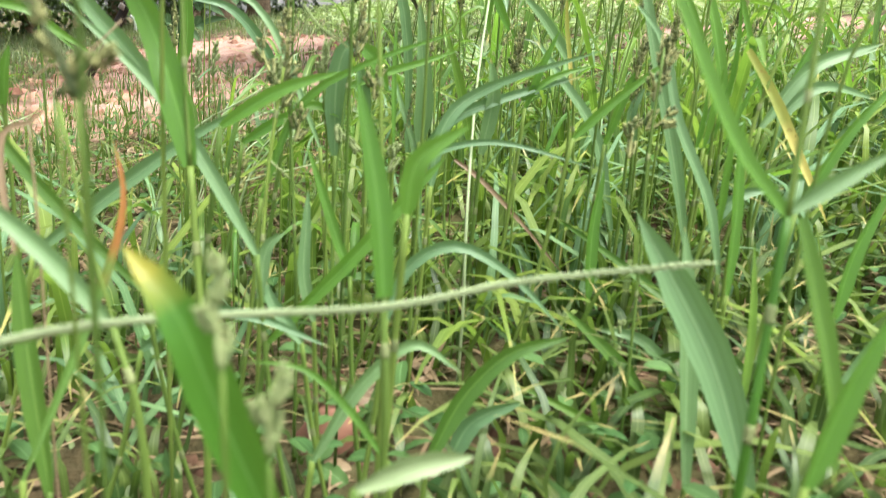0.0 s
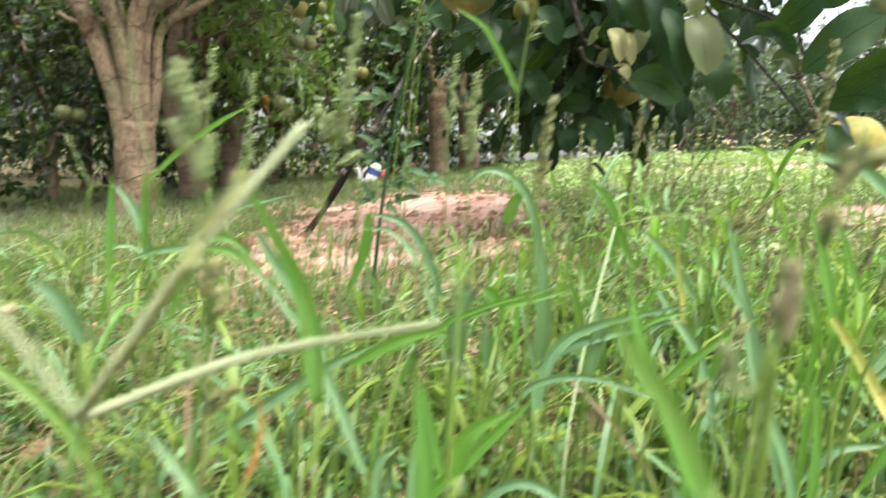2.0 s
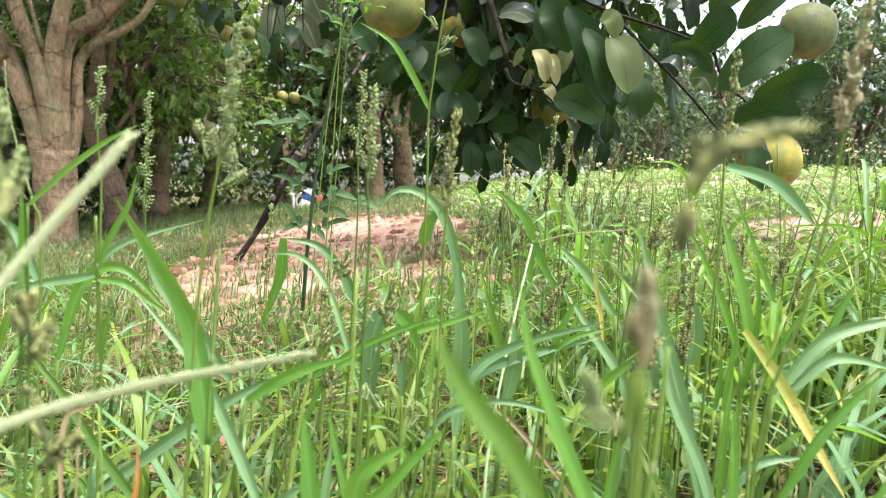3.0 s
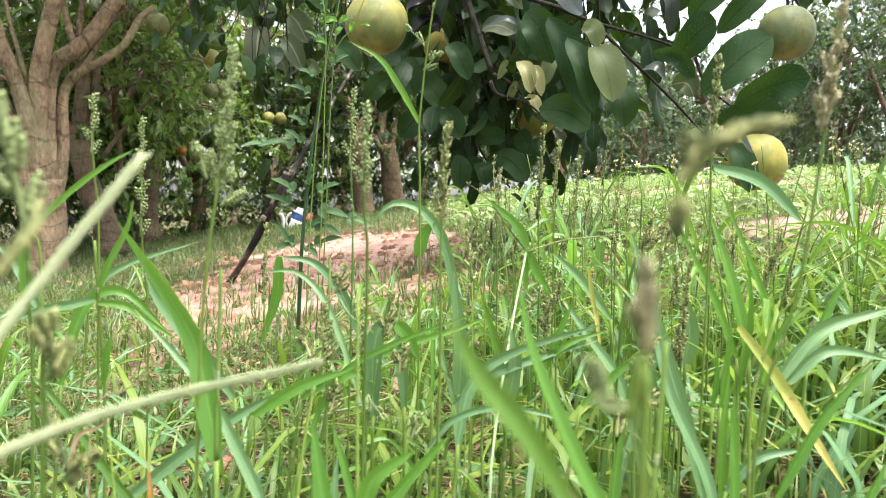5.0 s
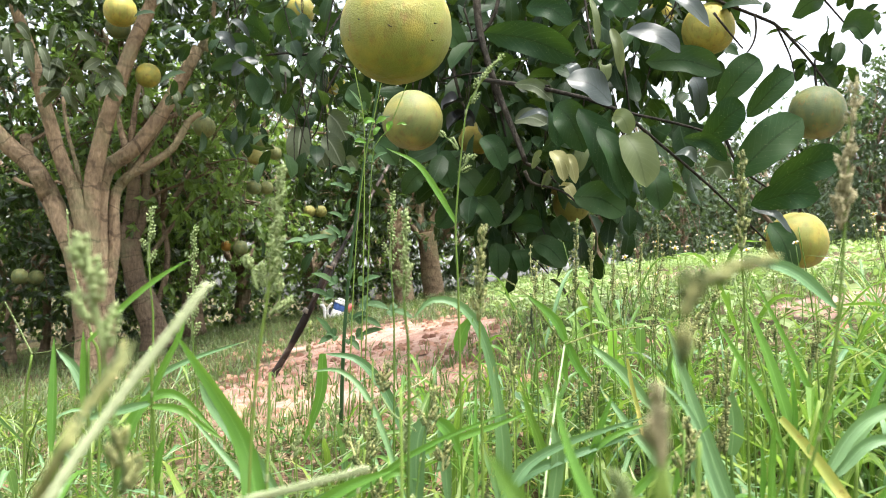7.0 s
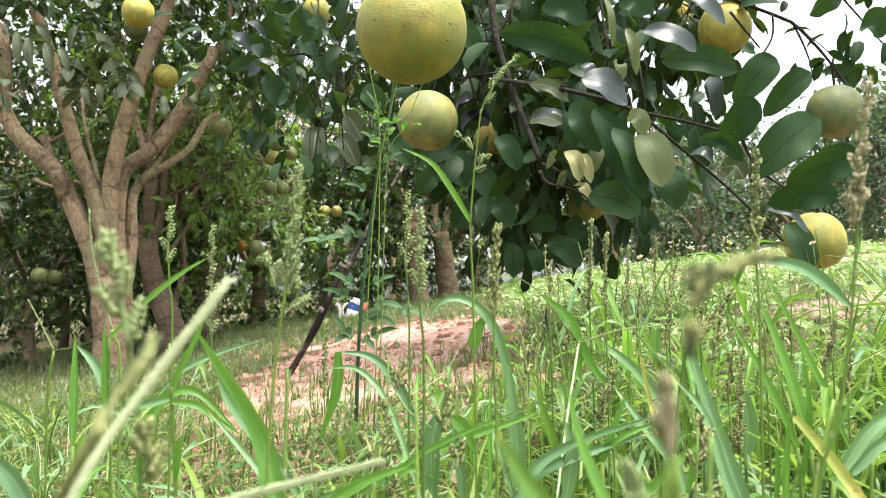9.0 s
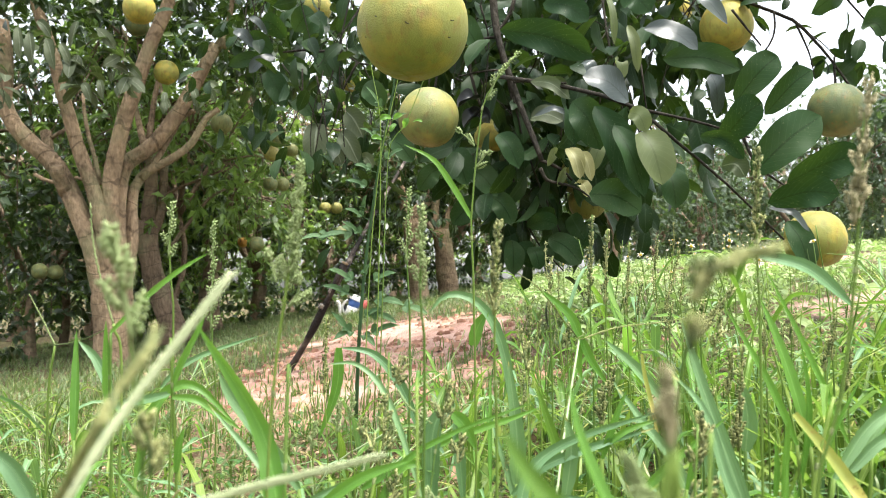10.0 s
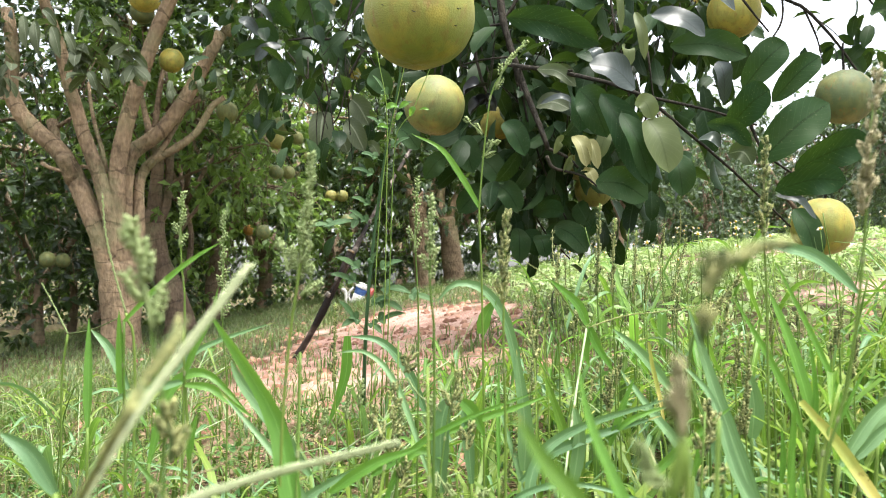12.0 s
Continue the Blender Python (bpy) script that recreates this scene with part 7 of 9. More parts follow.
head(pl, [(0.291, 0.491, 0.105), (0.292, 0.492, 0.112), (0.292, 0.494, 0.120)], M_SEED, racemes=6, length=0.008, spread=0.6, per=12)
pl = grass_plant(rooted(-0.046, 0.570))
stem(pl, [(-0.047, 0.565, 0.011), (-0.047, 0.565, 0.041), (-0.048, 0.587, 0.136), (-0.046, 0.595, 0.169)], 0.0008, 0.0005, M_STEM)
head(pl, [(-0.048, 0.587, 0.136), (-0.046, 0.591, 0.153), (-0.046, 0.595, 0.169)], M_SEED, racemes=6, length=0.008, spread=0.6, per=12)
pl = grass_plant(rooted(0.099, 0.534), "grass plant with a dry straw-coloured hanging leaf")
stem(pl, [(0.089, 0.533, 0.032), (0.089, 0.533, 0.059), (0.085, 0.550, 0.125), (0.086, 0.560, 0.169), (0.091, 0.558, 0.165)], 0.0009, 0.0010, M_STEM)
blade(pl, [(0.091, 0.558, 0.165), (0.107, 0.551, 0.154), (0.133, 0.538, 0.129), (0.166, 0.521, 0.092)], 0.0036, M_DRY, full=0.3)
pl = grass_plant(rooted(0.091, 0.507), "thin pale wiry culm with two finger spikes")
stem(pl, [(0.084, 0.486, 0.030), (0.084, 0.486, 0.078), (0.083, 0.492, 0.147), (0.102, 0.556, 0.215), (0.122, 0.608, 0.279)], 0.0010, 0.0008, M_PALE)
spike(pl, [(0.122, 0.607, 0.278), (0.106, 0.606, 0.297), (0.090, 0.605, 0.318), (0.072, 0.604, 0.331)], M_SEED, seed_size=0.002, step=0.002, radius=0.0006)
spike(pl, [(0.122, 0.607, 0.278), (0.151, 0.606, 0.288), (0.182, 0.606, 0.292), (0.216, 0.606, 0.298)], M_SEED, seed_size=0.002, step=0.002, radius=0.0006)
blade(pl, [(0.123, 0.607, 0.280), (0.131, 0.608, 0.262), (0.145, 0.609, 0.242)], 0.0071, M_LIME)
blade(pl, [(0.123, 0.607, 0.277), (0.121, 0.608, 0.262), (0.124, 0.609, 0.246)], 0.0063, M_LIME)
blade(pl, [(0.122, 0.607, 0.281), (0.113, 0.606, 0.298), (0.090, 0.605, 0.318)], 0.0079, M_LIME)
pl = grass_plant(rooted(-0.027, 0.488))
stem(pl, [(-0.050, 0.467, 0.009), (-0.041, 0.470, 0.082), (-0.035, 0.472, 0.155)], 0.0013, 0.0012)
blade(pl, [(-0.035, 0.472, 0.155), (-0.016, 0.478, 0.202), (0.017, 0.475, 0.226), (0.071, 0.466, 0.249)], 0.0041, M_LIME, base=0.4)
pl = grass_plant(rooted(0.068, 0.497))
stem(pl, [(0.054, 0.494, 0.026), (0.059, 0.498, 0.092), (0.062, 0.500, 0.158)], 0.0013, 0.0012)
blade(pl, [(0.062, 0.500, 0.158), (0.070, 0.506, 0.195), (0.096, 0.505, 0.217), (0.152, 0.480, 0.242)], 0.0075, M_BLUE, base=0.4)
pl = grass_plant(rooted(0.048, 0.483))
stem(pl, [(0.012, 0.485, 0.022), (0.030, 0.485, 0.091), (0.042, 0.485, 0.160)], 0.0013, 0.0012)
blade(pl, [(0.042, 0.485, 0.160), (0.060, 0.485, 0.180), (0.096, 0.477, 0.188), (0.150, 0.460, 0.177)], 0.0042, M_BLUE, base=0.4)
pl = grass_plant(rooted(-0.019, 0.426))
stem(pl, [(-0.051, 0.425, 0.008), (-0.039, 0.425, 0.051), (-0.032, 0.425, 0.094)], 0.0013, 0.0012)
blade(pl, [(-0.032, 0.425, 0.094), (0.009, 0.424, 0.139), (0.035, 0.425, 0.170), (0.050, 0.425, 0.187)], 0.0071, M_LIME, base=0.4)
pl = grass_plant(rooted(-0.005, 0.534))
stem(pl, [(0.016, 0.517, 0.017), (0.006, 0.525, 0.095), (-0.000, 0.531, 0.174)], 0.0013, 0.0012)
blade(pl, [(-0.000, 0.531, 0.174), (-0.026, 0.552, 0.237), (-0.049, 0.564, 0.260), (-0.074, 0.570, 0.260)], 0.0045, M_BLUE, base=0.4)
pl = grass_plant(rooted(0.068, 0.550))
stem(pl, [(0.070, 0.544, 0.030), (0.070, 0.547, 0.066), (0.070, 0.548, 0.102)], 0.0013, 0.0012)
blade(pl, [(0.070, 0.548, 0.102), (0.066, 0.564, 0.164), (0.057, 0.574, 0.196), (0.047, 0.585, 0.231)], 0.0046, M_BLUE, base=0.4)
pl = grass_plant(rooted(0.051, 0.551))
stem(pl, [(0.048, 0.541, 0.026), (0.048, 0.546, 0.099), (0.048, 0.549, 0.173)], 0.0013, 0.0012)
blade(pl, [(0.048, 0.549, 0.173), (0.048, 0.560, 0.218), (0.049, 0.568, 0.255)], 0.0032, M_LIME, base=0.4)
pl = grass_plant(rooted(0.185, 0.530))
stem(pl, [(0.197, 0.516, 0.050), (0.194, 0.519, 0.088), (0.193, 0.522, 0.126)], 0.0013, 0.0012)
blade(pl, [(0.193, 0.522, 0.126), (0.181, 0.539, 0.187), (0.158, 0.553, 0.222), (0.139, 0.565, 0.250)], 0.0079, M_BLUE, base=0.4)
pl = grass_plant(rooted(0.192, 0.406))
stem(pl, [(0.197, 0.395, 0.045), (0.195, 0.399, 0.090), (0.193, 0.401, 0.135)], 0.0013, 0.0012)
blade(pl, [(0.193, 0.401, 0.135), (0.187, 0.412, 0.171), (0.171, 0.425, 0.209), (0.162, 0.436, 0.248), (0.144, 0.447, 0.271)], 0.0066, M_BLUE, base=0.4)
pl = grass_plant(rooted(0.004, 0.427))
stem(pl, [(0.015, 0.414, 0.014), (0.009, 0.419, 0.071), (0.006, 0.423, 0.128)], 0.0013, 0.0012)
blade(pl, [(0.006, 0.423, 0.128), (-0.001, 0.430, 0.148), (-0.008, 0.436, 0.169), (-0.014, 0.442, 0.187)], 0.0052, M_LIME, base=0.4)
pl = grass_plant(rooted(-0.015, 0.450))
stem(pl, [(-0.005, 0.435, 0.012), (-0.007, 0.439, 0.055), (-0.009, 0.441, 0.098)], 0.0013, 0.0012)
blade(pl, [(-0.009, 0.441, 0.098), (-0.014, 0.447, 0.120), (-0.013, 0.453, 0.145), (-0.012, 0.457, 0.164)], 0.0065, M_BLUE, base=0.4)
pl = grass_plant(rooted(-0.035, 0.433))
stem(pl, [(-0.040, 0.425, 0.007), (-0.037, 0.429, 0.061), (-0.036, 0.431, 0.114)], 0.0013, 0.0012)
blade(pl, [(-0.036, 0.431, 0.114), (-0.033, 0.435, 0.138), (-0.024, 0.435, 0.147)], 0.0062, M_BLUE, base=0.4)
pl = grass_plant(rooted(-0.019, 0.414))
stem(pl, [(-0.002, 0.403, 0.010), (-0.011, 0.408, 0.054), (-0.017, 0.411, 0.099)], 0.0013, 0.0012)
blade(pl, [(-0.017, 0.411, 0.099), (-0.030, 0.419, 0.116), (-0.033, 0.422, 0.126)], 0.0060, M_BLUE, base=0.4)
pl = grass_plant(rooted(0.160, 0.474))
stem(pl, [(0.156, 0.468, 0.042), (0.157, 0.470, 0.069), (0.157, 0.471, 0.097)], 0.0013, 0.0012)
blade(pl, [(0.157, 0.471, 0.097), (0.159, 0.480, 0.137), (0.165, 0.487, 0.174)], 0.0077, M_LIME, base=0.4)
pl = grass_plant(rooted(0.249, 0.532))
stem(pl, [(0.269, 0.513, 0.062), (0.266, 0.519, 0.137), (0.264, 0.523, 0.212)], 0.0013, 0.0012)
blade(pl, [(0.264, 0.523, 0.212), (0.255, 0.538, 0.266), (0.243, 0.552, 0.313)], 0.0086, M_LIME, base=0.4)
pl = grass_plant(rooted(0.340, 0.501))
stem(pl, [(0.285, 0.509, 0.067), (0.294, 0.512, 0.139), (0.300, 0.513, 0.211)], 0.0013, 0.0012)
blade(pl, [(0.300, 0.513, 0.211), (0.314, 0.518, 0.245), (0.328, 0.520, 0.272)], 0.0066, M_LIME, base=0.4)
blade(pl, [(0.266, 0.470, 0.215), (0.285, 0.472, 0.242), (0.323, 0.465, 0.255)], 0.0101, M_BLUE)
pl = grass_plant(rooted(0.224, 0.430), "grass plant with a yellow withered leaf")
stem(pl, [(0.221, 0.430, 0.051), (0.221, 0.430, 0.148), (0.222, 0.434, 0.205), (0.236, 0.437, 0.257)], 0.0012, 0.0010, M_STEM)
blade(pl, [(0.213, 0.437, 0.247), (0.231, 0.435, 0.225), (0.249, 0.432, 0.198), (0.277, 0.427, 0.156)], 0.0075, M_YELLOW, full=0.5)
pl = grass_plant(rooted(0.038, 0.618), "tall thin grass culm with loose seed head and narrow leaf")
stem(pl, [(0.041, 0.623, 0.028), (0.041, 0.623, 0.187), (0.037, 0.614, 0.333), (0.035, 0.611, 0.375), (0.041, 0.606, 0.447), (0.047, 0.605, 0.475), (0.070, 0.603, 0.508)], 0.0011, 0.0005, M_STEM)
blade(pl, [(0.035, 0.611, 0.375), (0.019, 0.609, 0.401), (0.003, 0.608, 0.422), (-0.021, 0.607, 0.434)], 0.0052, M_LIME)
head(pl, [(0.047, 0.605, 0.470), (0.057, 0.604, 0.493), (0.071, 0.603, 0.508)], M_SEEDP, racemes=6, length=0.01, spread=0.25, per=12)
head(pl, [(0.037, 0.607, 0.433), (0.032, 0.607, 0.439), (0.026, 0.607, 0.444)], M_SEEDP, racemes=2, length=0.01, spread=0.3, per=16)
head(pl, [(0.037, 0.609, 0.415), (0.042, 0.608, 0.421), (0.046, 0.608, 0.426)], M_SEEDP, racemes=3, length=0.01, spread=0.5, per=16)
pl = grass_plant(rooted(0.044, 0.458), "grass culm with a narrow upright seed head")
stem(pl, [(0.046, 0.461, 0.022), (0.046, 0.461, 0.213), (0.044, 0.457, 0.274), (0.044, 0.455, 0.307), (0.045, 0.452, 0.355)], 0.0010, 0.0005, M_STEM)
head(pl, [(0.043, 0.455, 0.301), (0.044, 0.454, 0.331), (0.046, 0.452, 0.357)], M_SEED, racemes=14, length=0.0090, spread=0.35, per=18, seed_size=0.0030)
pl = grass_plant(rooted(0.135, 0.630), "slender grass culm with an upright seed head")
stem(pl, [(0.138, 0.630, 0.045), (0.138, 0.630, 0.225), (0.135, 0.627, 0.286), (0.134, 0.625, 0.309), (0.135, 0.621, 0.380)], 0.0009, 0.0005, M_STEM)
head(pl, [(0.133, 0.626, 0.304), (0.134, 0.623, 0.342), (0.135, 0.621, 0.380)], M_SEED, racemes=11, length=0.0085, spread=0.26, per=12)
pl = grass_plant(rooted(0.156, 0.670), "slender grass culm with an upright seed head")
stem(pl, [(0.159, 0.671, 0.050), (0.159, 0.671, 0.222), (0.156, 0.667, 0.287), (0.156, 0.665, 0.311), (0.156, 0.661, 0.372)], 0.0009, 0.0005, M_STEM)
head(pl, [(0.155, 0.665, 0.306), (0.155, 0.663, 0.339), (0.157, 0.661, 0.372)], M_SEED, racemes=9, length=0.0085, spread=0.26, per=12)
pl = grass_plant(rooted(0.113, 0.711), "slender grass culm with an upright seed head")
stem(pl, [(0.116, 0.712, 0.044), (0.116, 0.712, 0.211), (0.113, 0.707, 0.279), (0.112, 0.706, 0.305), (0.113, 0.703, 0.348)], 0.0009, 0.0005, M_STEM)
head(pl, [(0.111, 0.706, 0.300), (0.112, 0.704, 0.324), (0.113, 0.703, 0.348)], M_SEED, racemes=6, length=0.0085, spread=0.26, per=12)
pl = grass_plant(rooted(0.085, 0.634), "slender grass culm with an upright seed head")
stem(pl, [(0.087, 0.635, 0.036), (0.087, 0.635, 0.158), (0.085, 0.631, 0.218), (0.084, 0.630, 0.241), (0.085, 0.625, 0.306)], 0.0009, 0.0005, M_STEM)
head(pl, [(0.083, 0.630, 0.236), (0.084, 0.628, 0.271), (0.085, 0.625, 0.306)], M_SEED, racemes=10, length=0.0085, spread=0.26, per=12)
pl = grass_plant(rooted(0.209, 0.476), "slender grass culm with an upright seed head")
stem(pl, [(0.211, 0.476, 0.051), (0.211, 0.476, 0.284), (0.209, 0.474, 0.330), (0.208, 0.472, 0.348), (0.209, 0.469, 0.407)], 0.0009, 0.0005, M_STEM)
head(pl, [(0.208, 0.473, 0.344), (0.208, 0.471, 0.375), (0.209, 0.469, 0.407)], M_SEED, racemes=12, length=0.0090, spread=0.4, per=18, seed_size=0.0030)
pl = grass_plant(rooted(0.210, 0.812), "slender grass culm with an upright seed head")
stem(pl, [(0.214, 0.813, 0.065), (0.214, 0.813, 0.192), (0.210, 0.808, 0.269), (0.209, 0.806, 0.299), (0.210, 0.802, 0.371)], 0.0009, 0.0005, M_STEM)
head(pl, [(0.208, 0.807, 0.293), (0.209, 0.804, 0.332), (0.211, 0.802, 0.371)], M_SEED, racemes=9, length=0.0085, spread=0.26, per=12)
pl = grass_plant(rooted(0.209, 0.581), "slender grass culm with an upright seed head")
stem(pl, [(0.211, 0.581, 0.055), (0.211, 0.581, 0.210), (0.209, 0.578, 0.265), (0.208, 0.576, 0.286), (0.209, 0.575, 0.308)], 0.0009, 0.0005, M_STEM)
head(pl, [(0.207, 0.577, 0.282), (0.208, 0.576, 0.295), (0.210, 0.575, 0.308)], M_SEED, racemes=6, length=0.0085, spread=0.26, per=12)
pl = grass_plant(rooted(0.212, 0.515), "slender grass culm with an upright seed head")
stem(pl, [(0.214, 0.515, 0.053), (0.214, 0.515, 0.148), (0.212, 0.512, 0.196), (0.211, 0.511, 0.215), (0.211, 0.507, 0.282)], 0.0009, 0.0005, M_STEM)
head(pl, [(0.210, 0.511, 0.211), (0.211, 0.509, 0.247), (0.212, 0.507, 0.282)], M_SEED, racemes=13, length=0.0085, spread=0.26, per=12)
pl = grass_plant(rooted(0.271, 0.612), "slender grass culm with an upright seed head")
stem(pl, [(0.274, 0.612, 0.067), (0.274, 0.612, 0.196), (0.271, 0.609, 0.254), (0.270, 0.607, 0.277), (0.271, 0.605, 0.308)], 0.0009, 0.0005, M_STEM)
head(pl, [(0.269, 0.607, 0.272), (0.270, 0.606, 0.290), (0.272, 0.605, 0.308)], M_SEED, racemes=6, length=0.0085, spread=0.26, per=12)
pl = grass_plant(rooted(0.240, 0.763), "slender grass culm with an upright seed head")
stem(pl, [(0.243, 0.764, 0.068), (0.243, 0.764, 0.177), (0.240, 0.759, 0.250), (0.239, 0.757, 0.278), (0.240, 0.756, 0.306)], 0.0009, 0.0005, M_STEM)
head(pl, [(0.238, 0.758, 0.272), (0.239, 0.757, 0.289), (0.241, 0.756, 0.306)], M_SEED, racemes=6, length=0.0085, spread=0.26, per=12)
pl = grass_plant(rooted(0.130, 0.565), "slender grass culm with an upright seed head")
stem(pl, [(0.133, 0.565, 0.041), (0.133, 0.565, 0.147), (0.130, 0.562, 0.200), (0.130, 0.561, 0.221), (0.131, 0.559, 0.246)], 0.0009, 0.0005, M_STEM)
head(pl, [(0.129, 0.561, 0.217), (0.130, 0.560, 0.231), (0.131, 0.559, 0.246)], M_SEED, racemes=6, length=0.0085, spread=0.26, per=12)
pl = grass_plant(rooted(-0.015, 0.608), "slender grass culm with an upright seed head")
stem(pl, [(-0.013, 0.608, 0.018), (-0.013, 0.608, 0.260), (-0.015, 0.605, 0.319), (-0.016, 0.603, 0.341), (-0.015, 0.600, 0.397)], 0.0009, 0.0005, M_STEM)
head(pl, [(-0.017, 0.603, 0.337), (-0.016, 0.602, 0.367), (-0.015, 0.600, 0.397)], M_SEEDP, racemes=9, length=0.012, spread=0.4, per=12)
pl = grass_plant(rooted(0.001, 0.428), "slender grass culm with an upright seed head")
stem(pl, [(0.003, 0.428, 0.014), (0.003, 0.428, 0.260), (0.001, 0.425, 0.301), (0.000, 0.424, 0.317), (0.001, 0.422, 0.361)], 0.0009, 0.0005, M_STEM)
head(pl, [(-0.000, 0.425, 0.314), (0.000, 0.423, 0.337), (0.001, 0.422, 0.361)], M_SEEDP, racemes=10, length=0.01, spread=0.4, per=12)
pl = grass_plant(rooted(0.191, 0.514), "slender grass culm with an upright seed head")
stem(pl, [(0.193, 0.514, 0.049), (0.193, 0.514, 0.162), (0.191, 0.511, 0.211), (0.190, 0.510, 0.230), (0.191, 0.509, 0.249)], 0.0009, 0.0005, M_STEM)
head(pl, [(0.190, 0.510, 0.226), (0.190, 0.509, 0.237), (0.192, 0.509, 0.249)], M_SEED, racemes=6, length=0.0085, spread=0.26, per=12)
pl = grass_plant(rooted(-0.186, 0.557), "slender grass culm with an upright seed head")
stem(pl, [(-0.184, 0.558, -0.013), (-0.184, 0.558, 0.267), (-0.186, 0.554, 0.321), (-0.187, 0.553, 0.341), (-0.186, 0.551, 0.376)], 0.0009, 0.0005, M_STEM)
head(pl, [(-0.188, 0.553, 0.337), (-0.187, 0.552, 0.357), (-0.186, 0.551, 0.376)], M_SEEDP, racemes=6, length=0.01, spread=0.4, per=12)
pl = grass_plant(rooted(-0.170, 0.611), "slender grass culm with an upright seed head")
stem(pl, [(-0.167, 0.612, -0.008), (-0.167, 0.612, 0.205), (-0.170, 0.608, 0.263), (-0.171, 0.607, 0.286), (-0.170, 0.601, 0.371)], 0.0009, 0.0005, M_STEM)
head(pl, [(-0.172, 0.607, 0.281), (-0.171, 0.604, 0.326), (-0.170, 0.601, 0.371)], M_SEEDP, racemes=14, length=0.012, spread=0.4, per=12)
pl = grass_plant(rooted(0.325, 0.612), "slender grass culm with an upright seed head")
stem(pl, [(0.328, 0.613, 0.076), (0.328, 0.613, 0.187), (0.325, 0.609, 0.246), (0.324, 0.608, 0.268), (0.325, 0.606, 0.300)], 0.0009, 0.0005, M_STEM)
head(pl, [(0.323, 0.608, 0.264), (0.324, 0.607, 0.282), (0.326, 0.606, 0.300)], M_SEED, racemes=6, length=0.0085, spread=0.26, per=12)
pl = grass_plant(rooted(0.296, 1.010), "slender grass culm with an upright seed head")
stem(pl, [(0.301, 1.011, 0.087), (0.301, 1.011, 0.222), (0.296, 1.005, 0.319), (0.295, 1.003, 0.356), (0.297, 1.001, 0.394)], 0.0009, 0.0005, M_STEM)
head(pl, [(0.293, 1.003, 0.349), (0.295, 1.002, 0.371), (0.297, 1.001, 0.394)], M_SEED, racemes=6, length=0.0085, spread=0.26, per=12)
pl = grass_plant(rooted(0.130, 0.713), "slender grass culm with an upright seed head")
stem(pl, [(0.134, 0.714, 0.047), (0.134, 0.714, 0.175), (0.130, 0.710, 0.243), (0.129, 0.708, 0.269), (0.131, 0.707, 0.285)], 0.0009, 0.0005, M_STEM)
head(pl, [(0.128, 0.708, 0.264), (0.129, 0.708, 0.274), (0.131, 0.707, 0.285)], M_SEED, racemes=6, length=0.0085, spread=0.26, per=12)
pl = grass_plant(rooted(-0.095, 0.716), "slender grass culm with an upright seed head")
stem(pl, [(-0.092, 0.717, 0.009), (-0.092, 0.717, 0.131), (-0.095, 0.712, 0.199), (-0.096, 0.711, 0.225), (-0.095, 0.706, 0.293)], 0.0009, 0.0005, M_STEM)
head(pl, [(-0.097, 0.711, 0.220), (-0.096, 0.709, 0.256), (-0.094, 0.706, 0.293)], M_SEED, racemes=10, length=0.0085, spread=0.26, per=12)
blade(pl, [(0.210, 0.473, 0.339), (0.240, 0.473, 0.331), (0.270, 0.475, 0.307)], 0.0093, M_BLUE, full=0.6)
pl = grass_plant(rooted(0.170, 0.510))
stem(pl, [(0.168, 0.511, 0.045), (0.168, 0.511, 0.211), (0.173, 0.507, 0.271), (0.178, 0.506, 0.286)], 0.0009, 0.0010, M_STEM)
head(pl, [(0.189, 0.527, 0.285), (0.199, 0.526, 0.300), (0.214, 0.524, 0.320)], M_SEED, racemes=9, length=0.0085, spread=0.26, per=14)
pl = grass_plant(rooted(0.070, 0.633))
stem(pl, [(0.078, 0.637, 0.034), (0.076, 0.636, 0.096), (0.075, 0.635, 0.157)], 0.0013, 0.0012)
blade(pl, [(0.075, 0.635, 0.157), (0.070, 0.630, 0.232), (0.058, 0.627, 0.283), (0.039, 0.625, 0.308), (0.016, 0.625, 0.312), (-0.000, 0.626, 0.296)], 0.0082, M_BLUE, full=0.4, base=0.4)
blade(pl, [(0.038, 0.628, 0.271), (0.042, 0.627, 0.287), (0.051, 0.626, 0.301)], 0.0106, M_LIME)
pl = grass_plant(rooted(0.005, 0.513))
stem(pl, [(0.009, 0.516, 0.018), (0.008, 0.515, 0.095), (0.007, 0.514, 0.172)], 0.0013, 0.0012)
blade(pl, [(0.007, 0.514, 0.172), (0.006, 0.511, 0.209), (0.010, 0.510, 0.231), (0.020, 0.510, 0.234)], 0.0119, M_BLUE, base=0.4)
blade(pl, [(0.020, 0.510, 0.234), (0.028, 0.510, 0.226), (0.036, 0.511, 0.210)], 0.0092, M_LIME)
pl = grass_plant(rooted(-0.089, 0.765))
stem(pl, [(0.007, 0.766, 0.025), (-0.004, 0.765, 0.102), (-0.010, 0.764, 0.180)], 0.0013, 0.0012)
blade(pl, [(-0.010, 0.764, 0.180), (-0.030, 0.761, 0.225), (-0.056, 0.759, 0.253), (-0.090, 0.759, 0.259)], 0.0099, M_BLUE, base=0.4)
blade(pl, [(-0.090, 0.759, 0.259), (-0.092, 0.761, 0.219), (-0.109, 0.764, 0.168)], 0.0109, M_LIME)
pl = grass_plant(rooted(0.040, 0.129))
stem(pl, [(0.068, 0.124, 0.008), (0.051, 0.127, 0.136), (0.041, 0.128, 0.264)], 0.0013, 0.0012)
